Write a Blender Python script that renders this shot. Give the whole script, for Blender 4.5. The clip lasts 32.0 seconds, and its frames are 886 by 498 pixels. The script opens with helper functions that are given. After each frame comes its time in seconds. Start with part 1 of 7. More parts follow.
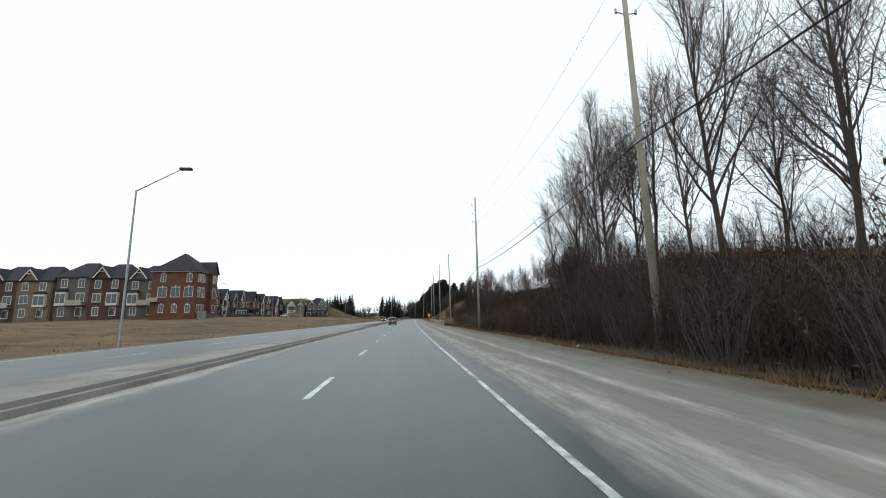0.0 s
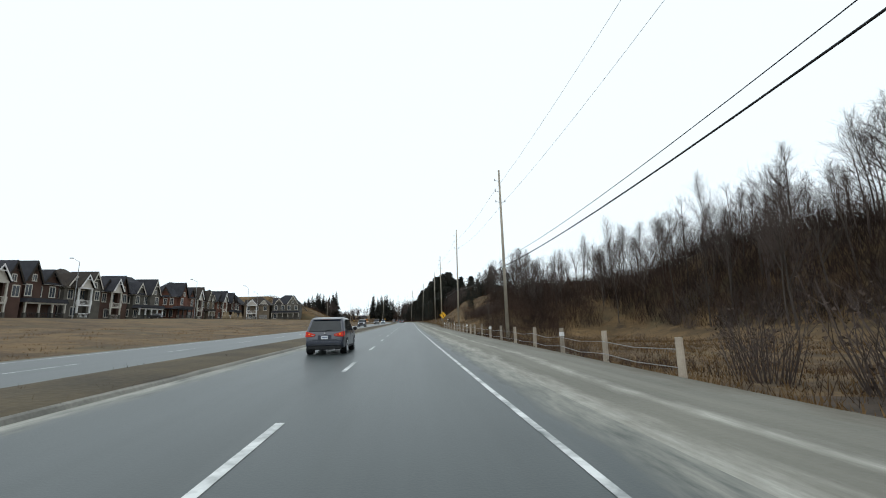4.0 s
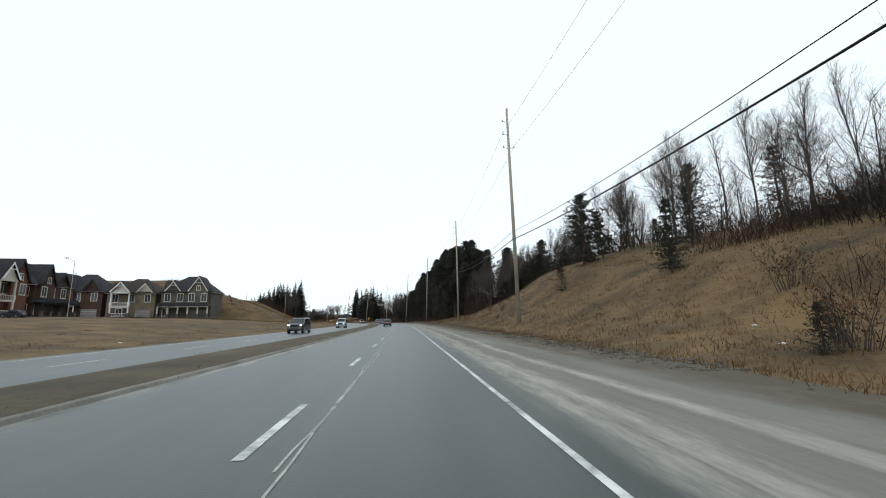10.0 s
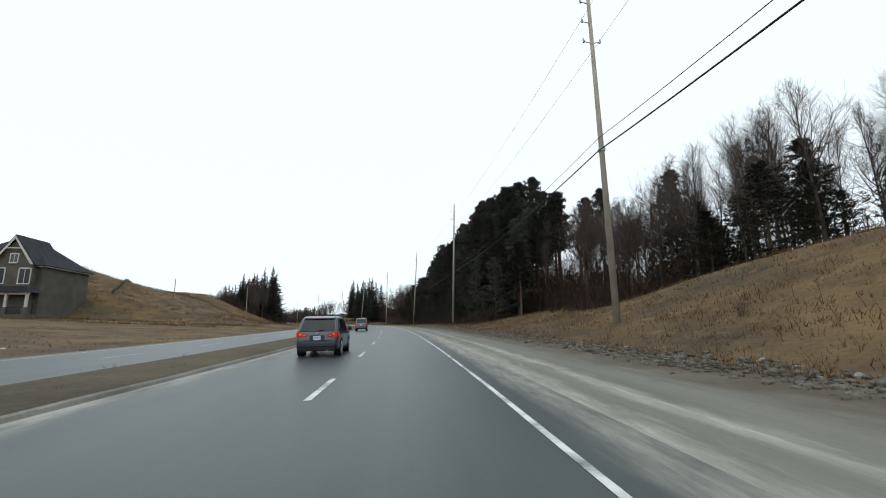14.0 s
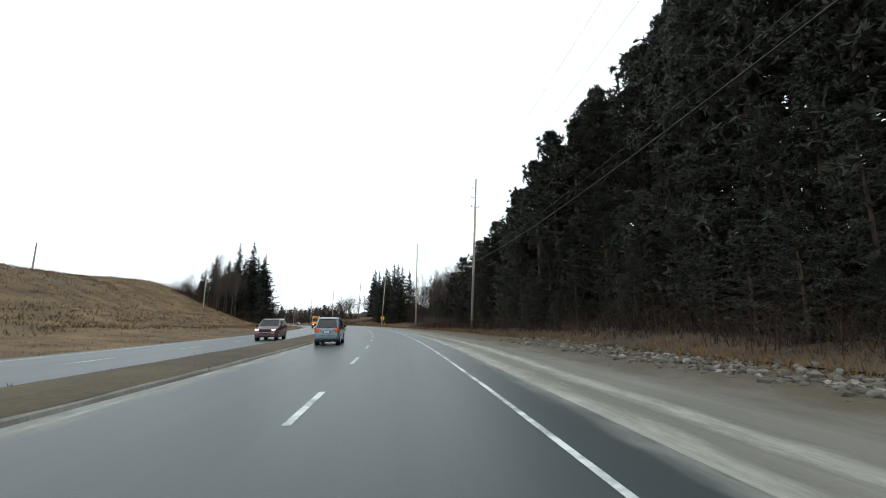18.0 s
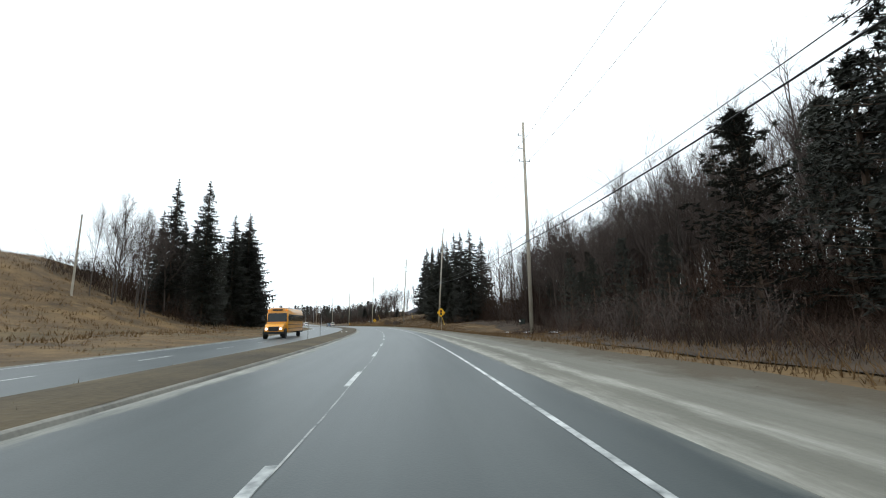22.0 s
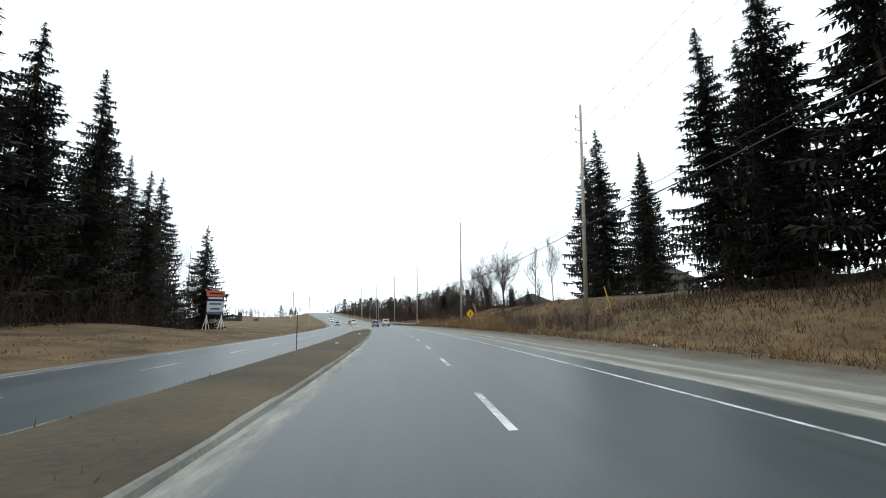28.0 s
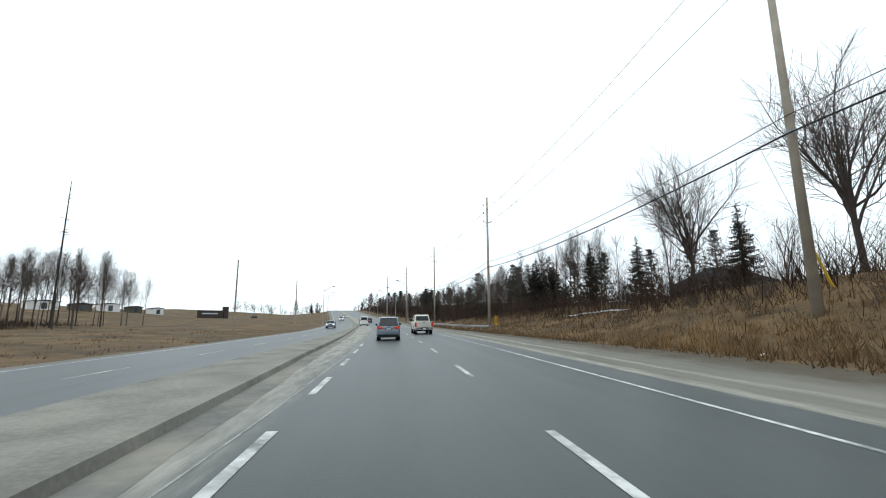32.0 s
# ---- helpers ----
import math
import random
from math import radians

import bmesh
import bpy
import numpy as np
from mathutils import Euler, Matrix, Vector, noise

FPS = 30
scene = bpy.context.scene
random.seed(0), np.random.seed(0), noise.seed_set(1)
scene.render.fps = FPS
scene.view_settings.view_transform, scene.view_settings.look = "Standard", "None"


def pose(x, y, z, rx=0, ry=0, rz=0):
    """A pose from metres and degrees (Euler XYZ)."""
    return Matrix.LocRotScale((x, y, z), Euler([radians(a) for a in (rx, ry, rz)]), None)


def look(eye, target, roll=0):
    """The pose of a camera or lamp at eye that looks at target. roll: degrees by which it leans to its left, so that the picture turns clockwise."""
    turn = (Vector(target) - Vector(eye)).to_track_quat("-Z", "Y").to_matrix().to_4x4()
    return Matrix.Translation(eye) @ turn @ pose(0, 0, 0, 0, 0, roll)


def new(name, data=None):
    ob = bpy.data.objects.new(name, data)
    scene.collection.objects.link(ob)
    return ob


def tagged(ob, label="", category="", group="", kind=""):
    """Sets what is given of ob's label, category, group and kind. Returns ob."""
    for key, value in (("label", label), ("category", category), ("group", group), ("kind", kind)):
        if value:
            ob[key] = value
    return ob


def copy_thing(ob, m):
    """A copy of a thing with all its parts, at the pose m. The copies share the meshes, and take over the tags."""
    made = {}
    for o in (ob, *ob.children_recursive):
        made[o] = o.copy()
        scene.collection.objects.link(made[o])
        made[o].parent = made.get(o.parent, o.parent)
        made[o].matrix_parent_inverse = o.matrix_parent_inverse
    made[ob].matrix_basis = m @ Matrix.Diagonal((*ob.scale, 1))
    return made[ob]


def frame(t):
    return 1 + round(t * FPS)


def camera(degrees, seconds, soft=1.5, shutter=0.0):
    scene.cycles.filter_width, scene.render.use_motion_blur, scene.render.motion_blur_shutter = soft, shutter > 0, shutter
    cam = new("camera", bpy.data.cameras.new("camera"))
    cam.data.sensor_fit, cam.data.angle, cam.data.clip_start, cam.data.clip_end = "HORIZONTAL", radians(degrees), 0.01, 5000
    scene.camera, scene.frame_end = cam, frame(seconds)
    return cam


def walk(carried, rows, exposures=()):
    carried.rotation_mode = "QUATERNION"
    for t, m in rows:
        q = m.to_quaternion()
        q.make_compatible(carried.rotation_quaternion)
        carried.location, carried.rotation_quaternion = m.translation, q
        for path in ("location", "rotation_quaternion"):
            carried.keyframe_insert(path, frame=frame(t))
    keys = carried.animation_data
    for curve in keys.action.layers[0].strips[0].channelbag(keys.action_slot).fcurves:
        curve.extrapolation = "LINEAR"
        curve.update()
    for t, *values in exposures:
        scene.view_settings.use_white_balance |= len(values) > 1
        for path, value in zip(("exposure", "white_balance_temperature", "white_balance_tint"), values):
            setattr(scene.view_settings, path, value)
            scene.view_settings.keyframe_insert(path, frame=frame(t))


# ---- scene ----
# ---------- camera and its way along the road ----------
cam = camera(94.9, 32.0, 1.0)
# seconds, x, y, z, pitch up, lean, heading
PATH = [
    (0.0, 0.00, 0.00, 1.50, 9.54, 0.97, -5.01),
    (0.5, -0.04, 9.76, 1.49, 9.57, 0.85, -5.12),
    (1.0, -0.06, 19.53, 1.48, 9.55, 0.84, -5.21),
    (1.5, -0.07, 29.27, 1.47, 9.60, 1.05, -5.28),
    (2.0, -0.06, 38.96, 1.47, 9.74, 1.04, -5.32),
    (2.5, -0.03, 48.60, 1.47, 9.88, 0.81, -5.43),
    (3.0, 0.00, 58.26, 1.47, 9.73, 0.72, -5.46),
    (3.5, 0.04, 67.94, 1.47, 9.83, 0.90, -5.57),
    (4.0, 0.10, 77.65, 1.47, 9.92, 0.94, -5.74),
    (4.5, 0.18, 87.38, 1.48, 9.98, 0.94, -5.94),
    (5.0, 0.30, 97.12, 1.49, 10.04, 0.93, -6.13),
    (5.5, 0.45, 106.89, 1.50, 10.11, 0.91, -6.29),
    (6.0, 0.63, 116.68, 1.51, 10.07, 0.84, -6.40),
    (6.5, 0.83, 126.48, 1.52, 9.93, 0.93, -6.51),
    (7.0, 1.02, 136.32, 1.53, 9.68, 1.08, -6.52),
    (7.5, 1.20, 146.16, 1.54, 10.00, 1.11, -6.29),
    (8.0, 1.36, 155.99, 1.55, 10.01, 1.11, -6.27),
    (8.5, 1.53, 165.85, 1.55, 9.78, 1.08, -6.31),
    (9.0, 1.71, 175.71, 1.56, 9.84, 1.02, -6.35),
    (9.5, 1.91, 185.59, 1.56, 9.84, 0.95, -6.50),
    (10.0, 2.14, 195.45, 1.57, 9.90, 0.82, -6.66),
    (10.5, 2.40, 205.29, 1.58, 9.94, 0.83, -6.82),
    (11.0, 2.67, 215.08, 1.60, 9.89, 1.07, -6.92),
    (11.5, 2.96, 224.82, 1.62, 9.99, 1.24, -6.96),
    (12.0, 3.24, 234.53, 1.63, 10.14, 1.18, -7.00),
    (12.5, 3.51, 244.23, 1.65, 10.25, 0.77, -6.77),
    (13.0, 3.72, 253.88, 1.67, 9.81, 0.36, -6.40),
    (13.5, 3.88, 263.47, 1.69, 9.94, 0.34, -6.03),
    (14.0, 3.97, 273.01, 1.71, 10.05, 0.62, -5.72),
    (14.5, 4.01, 282.49, 1.74, 10.16, 0.84, -5.38),
    (15.0, 3.98, 291.93, 1.78, 10.31, 0.97, -4.98),
    (15.5, 3.89, 301.34, 1.82, 10.45, 1.00, -4.53),
    (16.0, 3.69, 310.74, 1.85, 10.30, 0.87, -3.97),
    (16.5, 3.39, 320.11, 1.89, 10.18, 0.54, -3.18),
    (17.0, 2.97, 329.46, 1.92, 10.24, 0.34, -2.47),
    (17.5, 2.46, 338.80, 1.94, 10.11, 0.38, -1.92),
    (18.0, 1.83, 348.16, 1.95, 10.12, 0.38, -1.33),
    (18.5, 1.08, 357.59, 1.96, 10.03, 0.42, -0.56),
    (19.0, 0.19, 367.06, 1.95, 10.04, 0.63, 0.32),
    (19.5, -0.85, 376.55, 1.94, 9.74, 1.00, 1.26),
    (20.0, -2.04, 386.02, 1.93, 9.76, 1.31, 2.20),
    (20.5, -3.37, 395.46, 1.92, 9.90, 1.38, 3.09),
    (21.0, -4.83, 404.84, 1.91, 9.85, 1.22, 3.99),
    (21.5, -6.42, 414.15, 1.90, 9.95, 1.16, 4.89),
    (22.0, -8.21, 423.51, 1.89, 9.99, 1.25, 6.19),
    (22.5, -10.19, 432.82, 1.88, 9.93, 1.13, 7.40),
    (23.0, -12.37, 442.08, 1.87, 9.81, 0.74, 8.76),
    (23.5, -14.74, 451.31, 1.85, 9.77, 0.54, 10.04),
    (24.0, -17.29, 460.49, 1.83, 9.51, 0.74, 11.09),
    (24.5, -19.99, 469.61, 1.81, 9.95, 0.81, 11.80),
    (25.0, -22.81, 478.72, 1.81, 10.33, 0.85, 12.37),
    (25.5, -25.76, 487.91, 1.83, 10.58, 0.70, 12.61),
    (26.0, -28.83, 497.20, 1.85, 10.30, 0.77, 13.16),
    (26.5, -32.03, 506.52, 1.86, 10.05, 0.91, 13.95),
    (27.0, -35.37, 515.84, 1.87, 9.92, 1.09, 14.89),
    (27.5, -38.89, 525.16, 1.86, 9.85, 1.30, 15.89),
    (28.0, -42.58, 534.46, 1.85, 9.75, 1.30, 16.89),
    (28.5, -46.42, 543.69, 1.83, 9.62, 1.13, 17.77),
    (29.0, -50.36, 552.80, 1.81, 9.81, 0.87, 18.41),
    (29.5, -54.43, 561.85, 1.78, 10.02, 1.01, 19.12),
    (30.0, -58.62, 570.85, 1.75, 9.66, 1.12, 19.84),
    (30.5, -62.91, 579.80, 1.71, 9.43, 1.12, 20.43),
    (31.0, -67.26, 588.67, 1.68, 9.66, 0.99, 20.93),
    (31.5, -71.62, 597.44, 1.66, 9.98, 0.86, 21.25),
    (32.0, -75.98, 606.13, 1.64, 9.82, 0.75, 21.46),
]
# the clip's camera brightens a little under the trees
EXPOSURES = [(0.0, 0.02), (5.0, -0.02), (14.0, -0.02), (18.0, 0.2), (22.0, 0.3), (29.0, 0.3), (32.0, 0.1)]
walk(cam, [(t, pose(x, y, z, 90 + p, r, w)) for t, x, y, z, p, r, w in PATH], EXPOSURES)

# ---------- light: bright overcast sky, faint wide sun ----------
world = bpy.data.worlds.new("overcast_sky")
scene.world = world
world.use_nodes = True
wn, wl = world.node_tree.nodes, world.node_tree.links
wn.clear()
w_out = wn.new("ShaderNodeOutputWorld")
w_sky = wn.new("ShaderNodeTexSky")
w_sky.sky_type = "NISHITA"
w_sky.sun_disc = False
w_sky.sun_elevation, w_sky.sun_rotation = radians(48), radians(200)
w_a = wn.new("ShaderNodeBackground")
w_a.inputs["Strength"].default_value = 0.1
w_b = wn.new("ShaderNodeBackground")
w_b.inputs["Color"].default_value = (0.885, 0.985, 1.035, 1)
w_b.inputs["Strength"].default_value = 1.16
w_m = wn.new("ShaderNodeMixShader")
w_m.inputs[0].default_value = 0.93
wl.new(w_sky.outputs[0], w_a.inputs["Color"])
wl.new(w_a.outputs[0], w_m.inputs[1])
wl.new(w_b.outputs[0], w_m.inputs[2])
wl.new(w_m.outputs[0], w_out.inputs["Surface"])
sun_data = bpy.data.lights.new("sun", "SUN")
sun_data.energy, sun_data.angle, sun_data.color = 0.8, radians(70), (1.0, 0.985, 0.96)
sun = new("sun", sun_data)
sun.matrix_world = look((0, 0, 60), (0 + 20, 35, 0))

# ---------- the road's line: heading over distance, in degrees ----------
HEADS = [(-200, 0.5), (-20, 0.47), (60, -0.34), (130, -0.99), (200, -1.51), (270, -1.15), (320, 2.05), (360, 5.15), (400, 8.8),
         (440, 11.73), (480, 15.14), (520, 19.21), (560, 23.8), (620, 27.8), (680, 30.5), (760, 35.0), (860, 37.5), (4000, 37.5)]
LIFTS = [(-200, 0), (100, 0), (220, 0.11), (300, 0.31), (340, 0.44), (380, 0.44), (460, 0.33), (540, 0.33), (620, 0.14), (700, 0.0),
         (760, 0.6), (860, 4.0), (1000, 10.5), (1100, 13.0), (1300, 10.0), (4000, 0)]
LS = np.arange(-200, 4001, 1.0)
_h = np.radians(np.interp(LS, *zip(*HEADS)))
LX = np.concatenate([[0], np.cumsum(-np.sin(_h[:-1]))])
LY = np.concatenate([[0], np.cumsum(np.cos(_h[:-1]))])
LX += 0.015 - LX[180]
LY += -20 - LY[180]
LZ = np.interp(LS, *zip(*LIFTS))


def smooth(v, n):
    k = np.ones(n) / n
    return np.convolve(np.pad(v, n // 2, mode="edge"), k, mode="valid")[:len(v)]


LZ = smooth(LZ, 31)


def heading(s):
    return float(np.interp(s, LS, _h))


def at(s, d, z=0.0):
    """The place s metres along the road and d metres right of the right lane's middle, z above the road."""
    h = heading(s)
    return Vector((float(np.interp(s, LS, LX)) + d * math.cos(h), float(np.interp(s, LS, LY)) + d * math.sin(h), float(np.interp(s, LS, LZ)) + z))


# the land's height beside the road
RD = [7.5, 11, 16, 25, 40, 52, 70, 120]
RIGHT = [(-200, (0, -.3, 0, 1.5, 4, 5.6, 8, 10)), (60, (0, -.5, -.3, 1.2, 3.5, 5.5, 8, 11)), (105, (-.35, -1.3, -1.6, -1.8, -1.6, -1.0, 13, 19)), (166, (-.35, -1.3, -1.6, -2.4, -3.2, -2.6, 17, 23)),
         (194, (0, -.2, .7, 3.4, 6, 7.5, 13, 18)), (225, (0, .3, 1.7, 6.4, 10.5, 12.3, 15, 18)), (262, (0, .3, 2.6, 9.3, 13.6, 14.4, 15, 17)), (292, (0, .3, 1.8, 5.9, 9.2, 10.6, 12, 14)), (322, (0, .3, 1.3, 3.0, 5.5, 7, 10, 12)), (345, (.1, .4, 1.0, 2.6, 5.5, 7, 10, 12)),
         (450, (0, .1, .4, 1.2, 3, 4.2, 6, 9)), (485, (0, -.5, -.6, .0, 1.5, 2.5, 4, 8)), (520, (0, -.2, .3, 1.2, 3, 3.8, 5, 7)), (560, (0, .1, 1.2, 3.2, 4.5, 5.1, 6, 7)),
         (620, (0, .2, 1.6, 4.0, 5.5, 5.9, 6.5, 8)), (680, (-.1, -.2, 1.0, 3.0, 4.5, 5.1, 6, 8)), (800, (-.2, -.4, .2, 1, 2, 2.8, 4, 6)), (4000, (-.2, -.4, 0, 1, 2, 2.8, 4, 6))]
LD = [18.2, 24, 35, 50, 65, 90, 150]
LEFT = [(-200, (-.2, .2, .9, 1.6, 1.8, 1.2, .9)), (125, (-.2, .2, .9, 1.6, 2.0, 1.4, .9)), (146, (-.2, .2, .9, 1.9, 2.9, 3.0, 2.2)), (165, (-.2, .2, .9, 1.8, 2.9, 3.2, 3.3)), (345, (-.2, .1, .9, 1.7, 2.6, 3.2, 3.4)), (377, (-.2, .1, .9, 1.6, 2.6, 3.0, 3.3)),
        (394, (-.2, .4, 1.6, 4.0, 9, 15.5, 15)), (410, (-.2, .3, 1.3, 4.5, 11.5, 20.5, 20)), (435, (-.2, .2, 1.0, 5.0, 12, 15, 14)), (475, (-.2, .2, .9, 4.6, 12, 15, 15)), (500, (-.2, .2, 1.2, 7.6, 15, 16, 15)), (524, (-.2, .2, 1.2, 7.5, 15.5, 17, 15)), (556, (-.1, .4, 1.2, 2, 3.5, 5, 6)),
        (580, (0, .8, 2.0, 2.5, 3, 3.5, 4)), (625, (-.1, .2, .8, .8, .8, .9, 1.5)), (800, (-.1, -.1, 0, .2, .5, 2, 9)), (1000, (-.5, -2, -3, -4, -4, -2, 2)), (4000, (-.2, 0, .2, .5, 1, 1, 1))]
RT = np.array([r for _, r in RIGHT])
LT = np.array([r for _, r in LEFT])
RS = [s for s, _ in RIGHT]
LSK = [s for s, _ in LEFT]


def land(s, d):
    """Height of the land above the road, s along and d to the right."""
    if -18.2 <= d <= 7.5:
        return -0.12 if -17.6 < d < 7.0 else -0.06
    keys, knots, table, a = (RS, RD, RT, d) if d > 0 else (LSK, LD, LT, -d)
    k = min(max(int(np.searchsorted(keys, s)) - 1, 0), len(keys) - 2)
    f = min(max((s - keys[k]) / (keys[k + 1] - keys[k]), 0), 1)
    f = f * f * (3 - 2 * f)
    z = float(np.interp(a, knots, table[k] * (1 - f) + table[k + 1] * f))
    rough = min(1.0, max(0.0, (a - knots[0]) / 12))
    z += rough * (0.5 * noise.noise((s * 0.06, d * 0.06, 3.1)) + 0.16 * noise.noise((s * 0.31, d * 0.31, 7.7)))
    if a > 180:
        z *= max(0.0, 1 - (a - 180) / 500)
    return z


def on(s, d, sink=0.0):
    return at(s, d, land(s, d) - sink)


# ---------- materials ----------
def mat(name, base, second=None, rough=0.85, scale=1.0, fine=None, bump=0.3, metal=0.0, mix=0.5, vary=0.0, detail=6.0, spec=0.3, sheet=False):
    """A surface of two tones: large stains by scale, grain by fine, both per metre, a relief, and a change from object to object."""
    m = bpy.data.materials.new(name)
    m.use_nodes = True
    nt = m.node_tree
    b = nt.nodes["Principled BSDF"]
    b.inputs["Roughness"].default_value = rough
    b.inputs["Metallic"].default_value = metal
    b.inputs["Specular IOR Level"].default_value = spec
    second = second or tuple(c * 0.7 for c in base)
    co = nt.nodes.new("ShaderNodeNewGeometry").outputs["Position"] if sheet else nt.nodes.new("ShaderNodeTexCoord").outputs["Object"]
    n1 = nt.nodes.new("ShaderNodeTexNoise")
    n1.inputs["Scale"].default_value, n1.inputs["Detail"].default_value = scale, detail
    n2 = nt.nodes.new("ShaderNodeTexNoise")
    n2.inputs["Scale"].default_value, n2.inputs["Detail"].default_value = fine or scale * 14, 3.0
    for n in (n1, n2):
        nt.links.new(co, n.inputs["Vector"])
    add = nt.nodes.new("ShaderNodeMath")
    add.operation = "MULTIPLY_ADD"
    add.inputs[1].default_value = 0.45
    nt.links.new(n2.outputs["Fac"], add.inputs[0])
    sub = nt.nodes.new("ShaderNodeMath")
    sub.operation = "ADD"
    sub.inputs[1].default_value = mix - 0.725
    nt.links.new(n1.outputs["Fac"], sub.inputs[0])
    nt.links.new(sub.outputs[0], add.inputs[2])
    ramp = nt.nodes.new("ShaderNodeValToRGB")
    ramp.color_ramp.elements[0].position, ramp.color_ramp.elements[1].position = 0.3, 0.7
    ramp.color_ramp.elements[0].color = (*base, 1)
    ramp.color_ramp.elements[1].color = (*second, 1)
    nt.links.new(add.outputs[0], ramp.inputs[0])
    out = ramp.outputs[0]
    if vary:
        oi = nt.nodes.new("ShaderNodeObjectInfo")
        mr = nt.nodes.new("ShaderNodeMapRange")
        mr.inputs["To Min"].default_value, mr.inputs["To Max"].default_value = 1 - vary, 1 + vary
        nt.links.new(oi.outputs["Random"], mr.inputs["Value"])
        hsv = nt.nodes.new("ShaderNodeHueSaturation")
        nt.links.new(mr.outputs[0], hsv.inputs["Value"])
        nt.links.new(out, hsv.inputs["Color"])
        out = hsv.outputs[0]
    nt.links.new(out, b.inputs["Base Color"])
    if bump:
        bp = nt.nodes.new("ShaderNodeBump")
        bp.inputs["Strength"].default_value, bp.inputs["Distance"].default_value = bump, 0.02
        nt.links.new(n2.outputs["Fac"], bp.inputs["Height"])
        nt.links.new(bp.outputs[0], b.inputs["Normal"])
    return m


def worn(name, low, high, rough, across, along, grain, bump, lo=0.35, hi=0.65):
    """A surface worn in streaks that run along the road, with stains and grain."""
    m = mat(name, low, high, rough, 0.2, grain, bump, sheet=True, spec=0.35)
    nt = m.node_tree
    uv = nt.nodes.new("ShaderNodeUVMap")
    uv.uv_map = "along"
    mp = nt.nodes.new("ShaderNodeMapping")
    mp.inputs["Scale"].default_value = (across, along, 1)
    nt.links.new(uv.outputs[0], mp.inputs["Vector"])
    ns = nt.nodes.new("ShaderNodeTexNoise")
    ns.inputs["Scale"].default_value, ns.inputs["Detail"].default_value, ns.inputs["Roughness"].default_value = 1.0, 5.0, 0.62
    nt.links.new(mp.outputs[0], ns.inputs["Vector"])
    rp = nt.nodes.new("ShaderNodeValToRGB")
    rp.color_ramp.elements[0].position, rp.color_ramp.elements[1].position = lo, hi
    rp.color_ramp.elements[0].color, rp.color_ramp.elements[1].color = (*low, 1), (*high, 1)
    nt.links.new(ns.outputs["Fac"], rp.inputs[0])
    b = nt.nodes["Principled BSDF"]
    old = b.inputs["Base Color"].links[0].from_socket
    mx = nt.nodes.new("ShaderNodeMix")
    mx.data_type = "RGBA"
    mx.inputs["Factor"].default_value = 0.65
    nt.links.new(old, mx.inputs["A"])
    nt.links.new(rp.outputs[0], mx.inputs["B"])
    nt.links.new(mx.outputs["Result"], b.inputs["Base Color"])
    return m


def road_nodes(nt):
    """Small makers for the road materials: arithmetic, the place across the road, and streaks along it."""
    uv = nt.nodes.new("ShaderNodeUVMap")
    uv.uv_map = "along"
    sp = nt.nodes.new("ShaderNodeSeparateXYZ")
    nt.links.new(uv.outputs[0], sp.inputs[0])

    def calc(op, a, b=None, clamp=False):
        n = nt.nodes.new("ShaderNodeMath")
        n.operation, n.use_clamp = op, clamp
        for i, v in enumerate((a, b)):
            if isinstance(v, (int, float)):
                n.inputs[i].default_value = v
            elif v is not None:
                nt.links.new(v, n.inputs[i])
        return n.outputs[0]

    def streak(across, along, detail, amount):
        mp = nt.nodes.new("ShaderNodeMapping")
        mp.inputs["Scale"].default_value = (across, along, 1)
        nt.links.new(uv.outputs[0], mp.inputs["Vector"])
        ns = nt.nodes.new("ShaderNodeTexNoise")
        ns.inputs["Scale"].default_value, ns.inputs["Detail"].default_value, ns.inputs["Roughness"].default_value = 1.0, detail, 0.68
        nt.links.new(mp.outputs[0], ns.inputs["Vector"])
        return calc("MULTIPLY", calc("SUBTRACT", ns.outputs["Fac"], 0.5), amount)

    def blend(fac, a, b):
        mx = nt.nodes.new("ShaderNodeMix")
        mx.data_type = "RGBA"
        nt.links.new(fac, mx.inputs["Factor"])
        nt.links.new(a, mx.inputs["A"])
        if isinstance(b, tuple):
            mx.inputs["B"].default_value = (*b, 1)
        else:
            nt.links.new(b, mx.inputs["B"])
        return mx.outputs["Result"]

    return sp.outputs[0], sp.outputs[1], calc, streak, blend


DUSTY = (0.30, 0.295, 0.255)
DUSTPALE = (0.42, 0.415, 0.37)


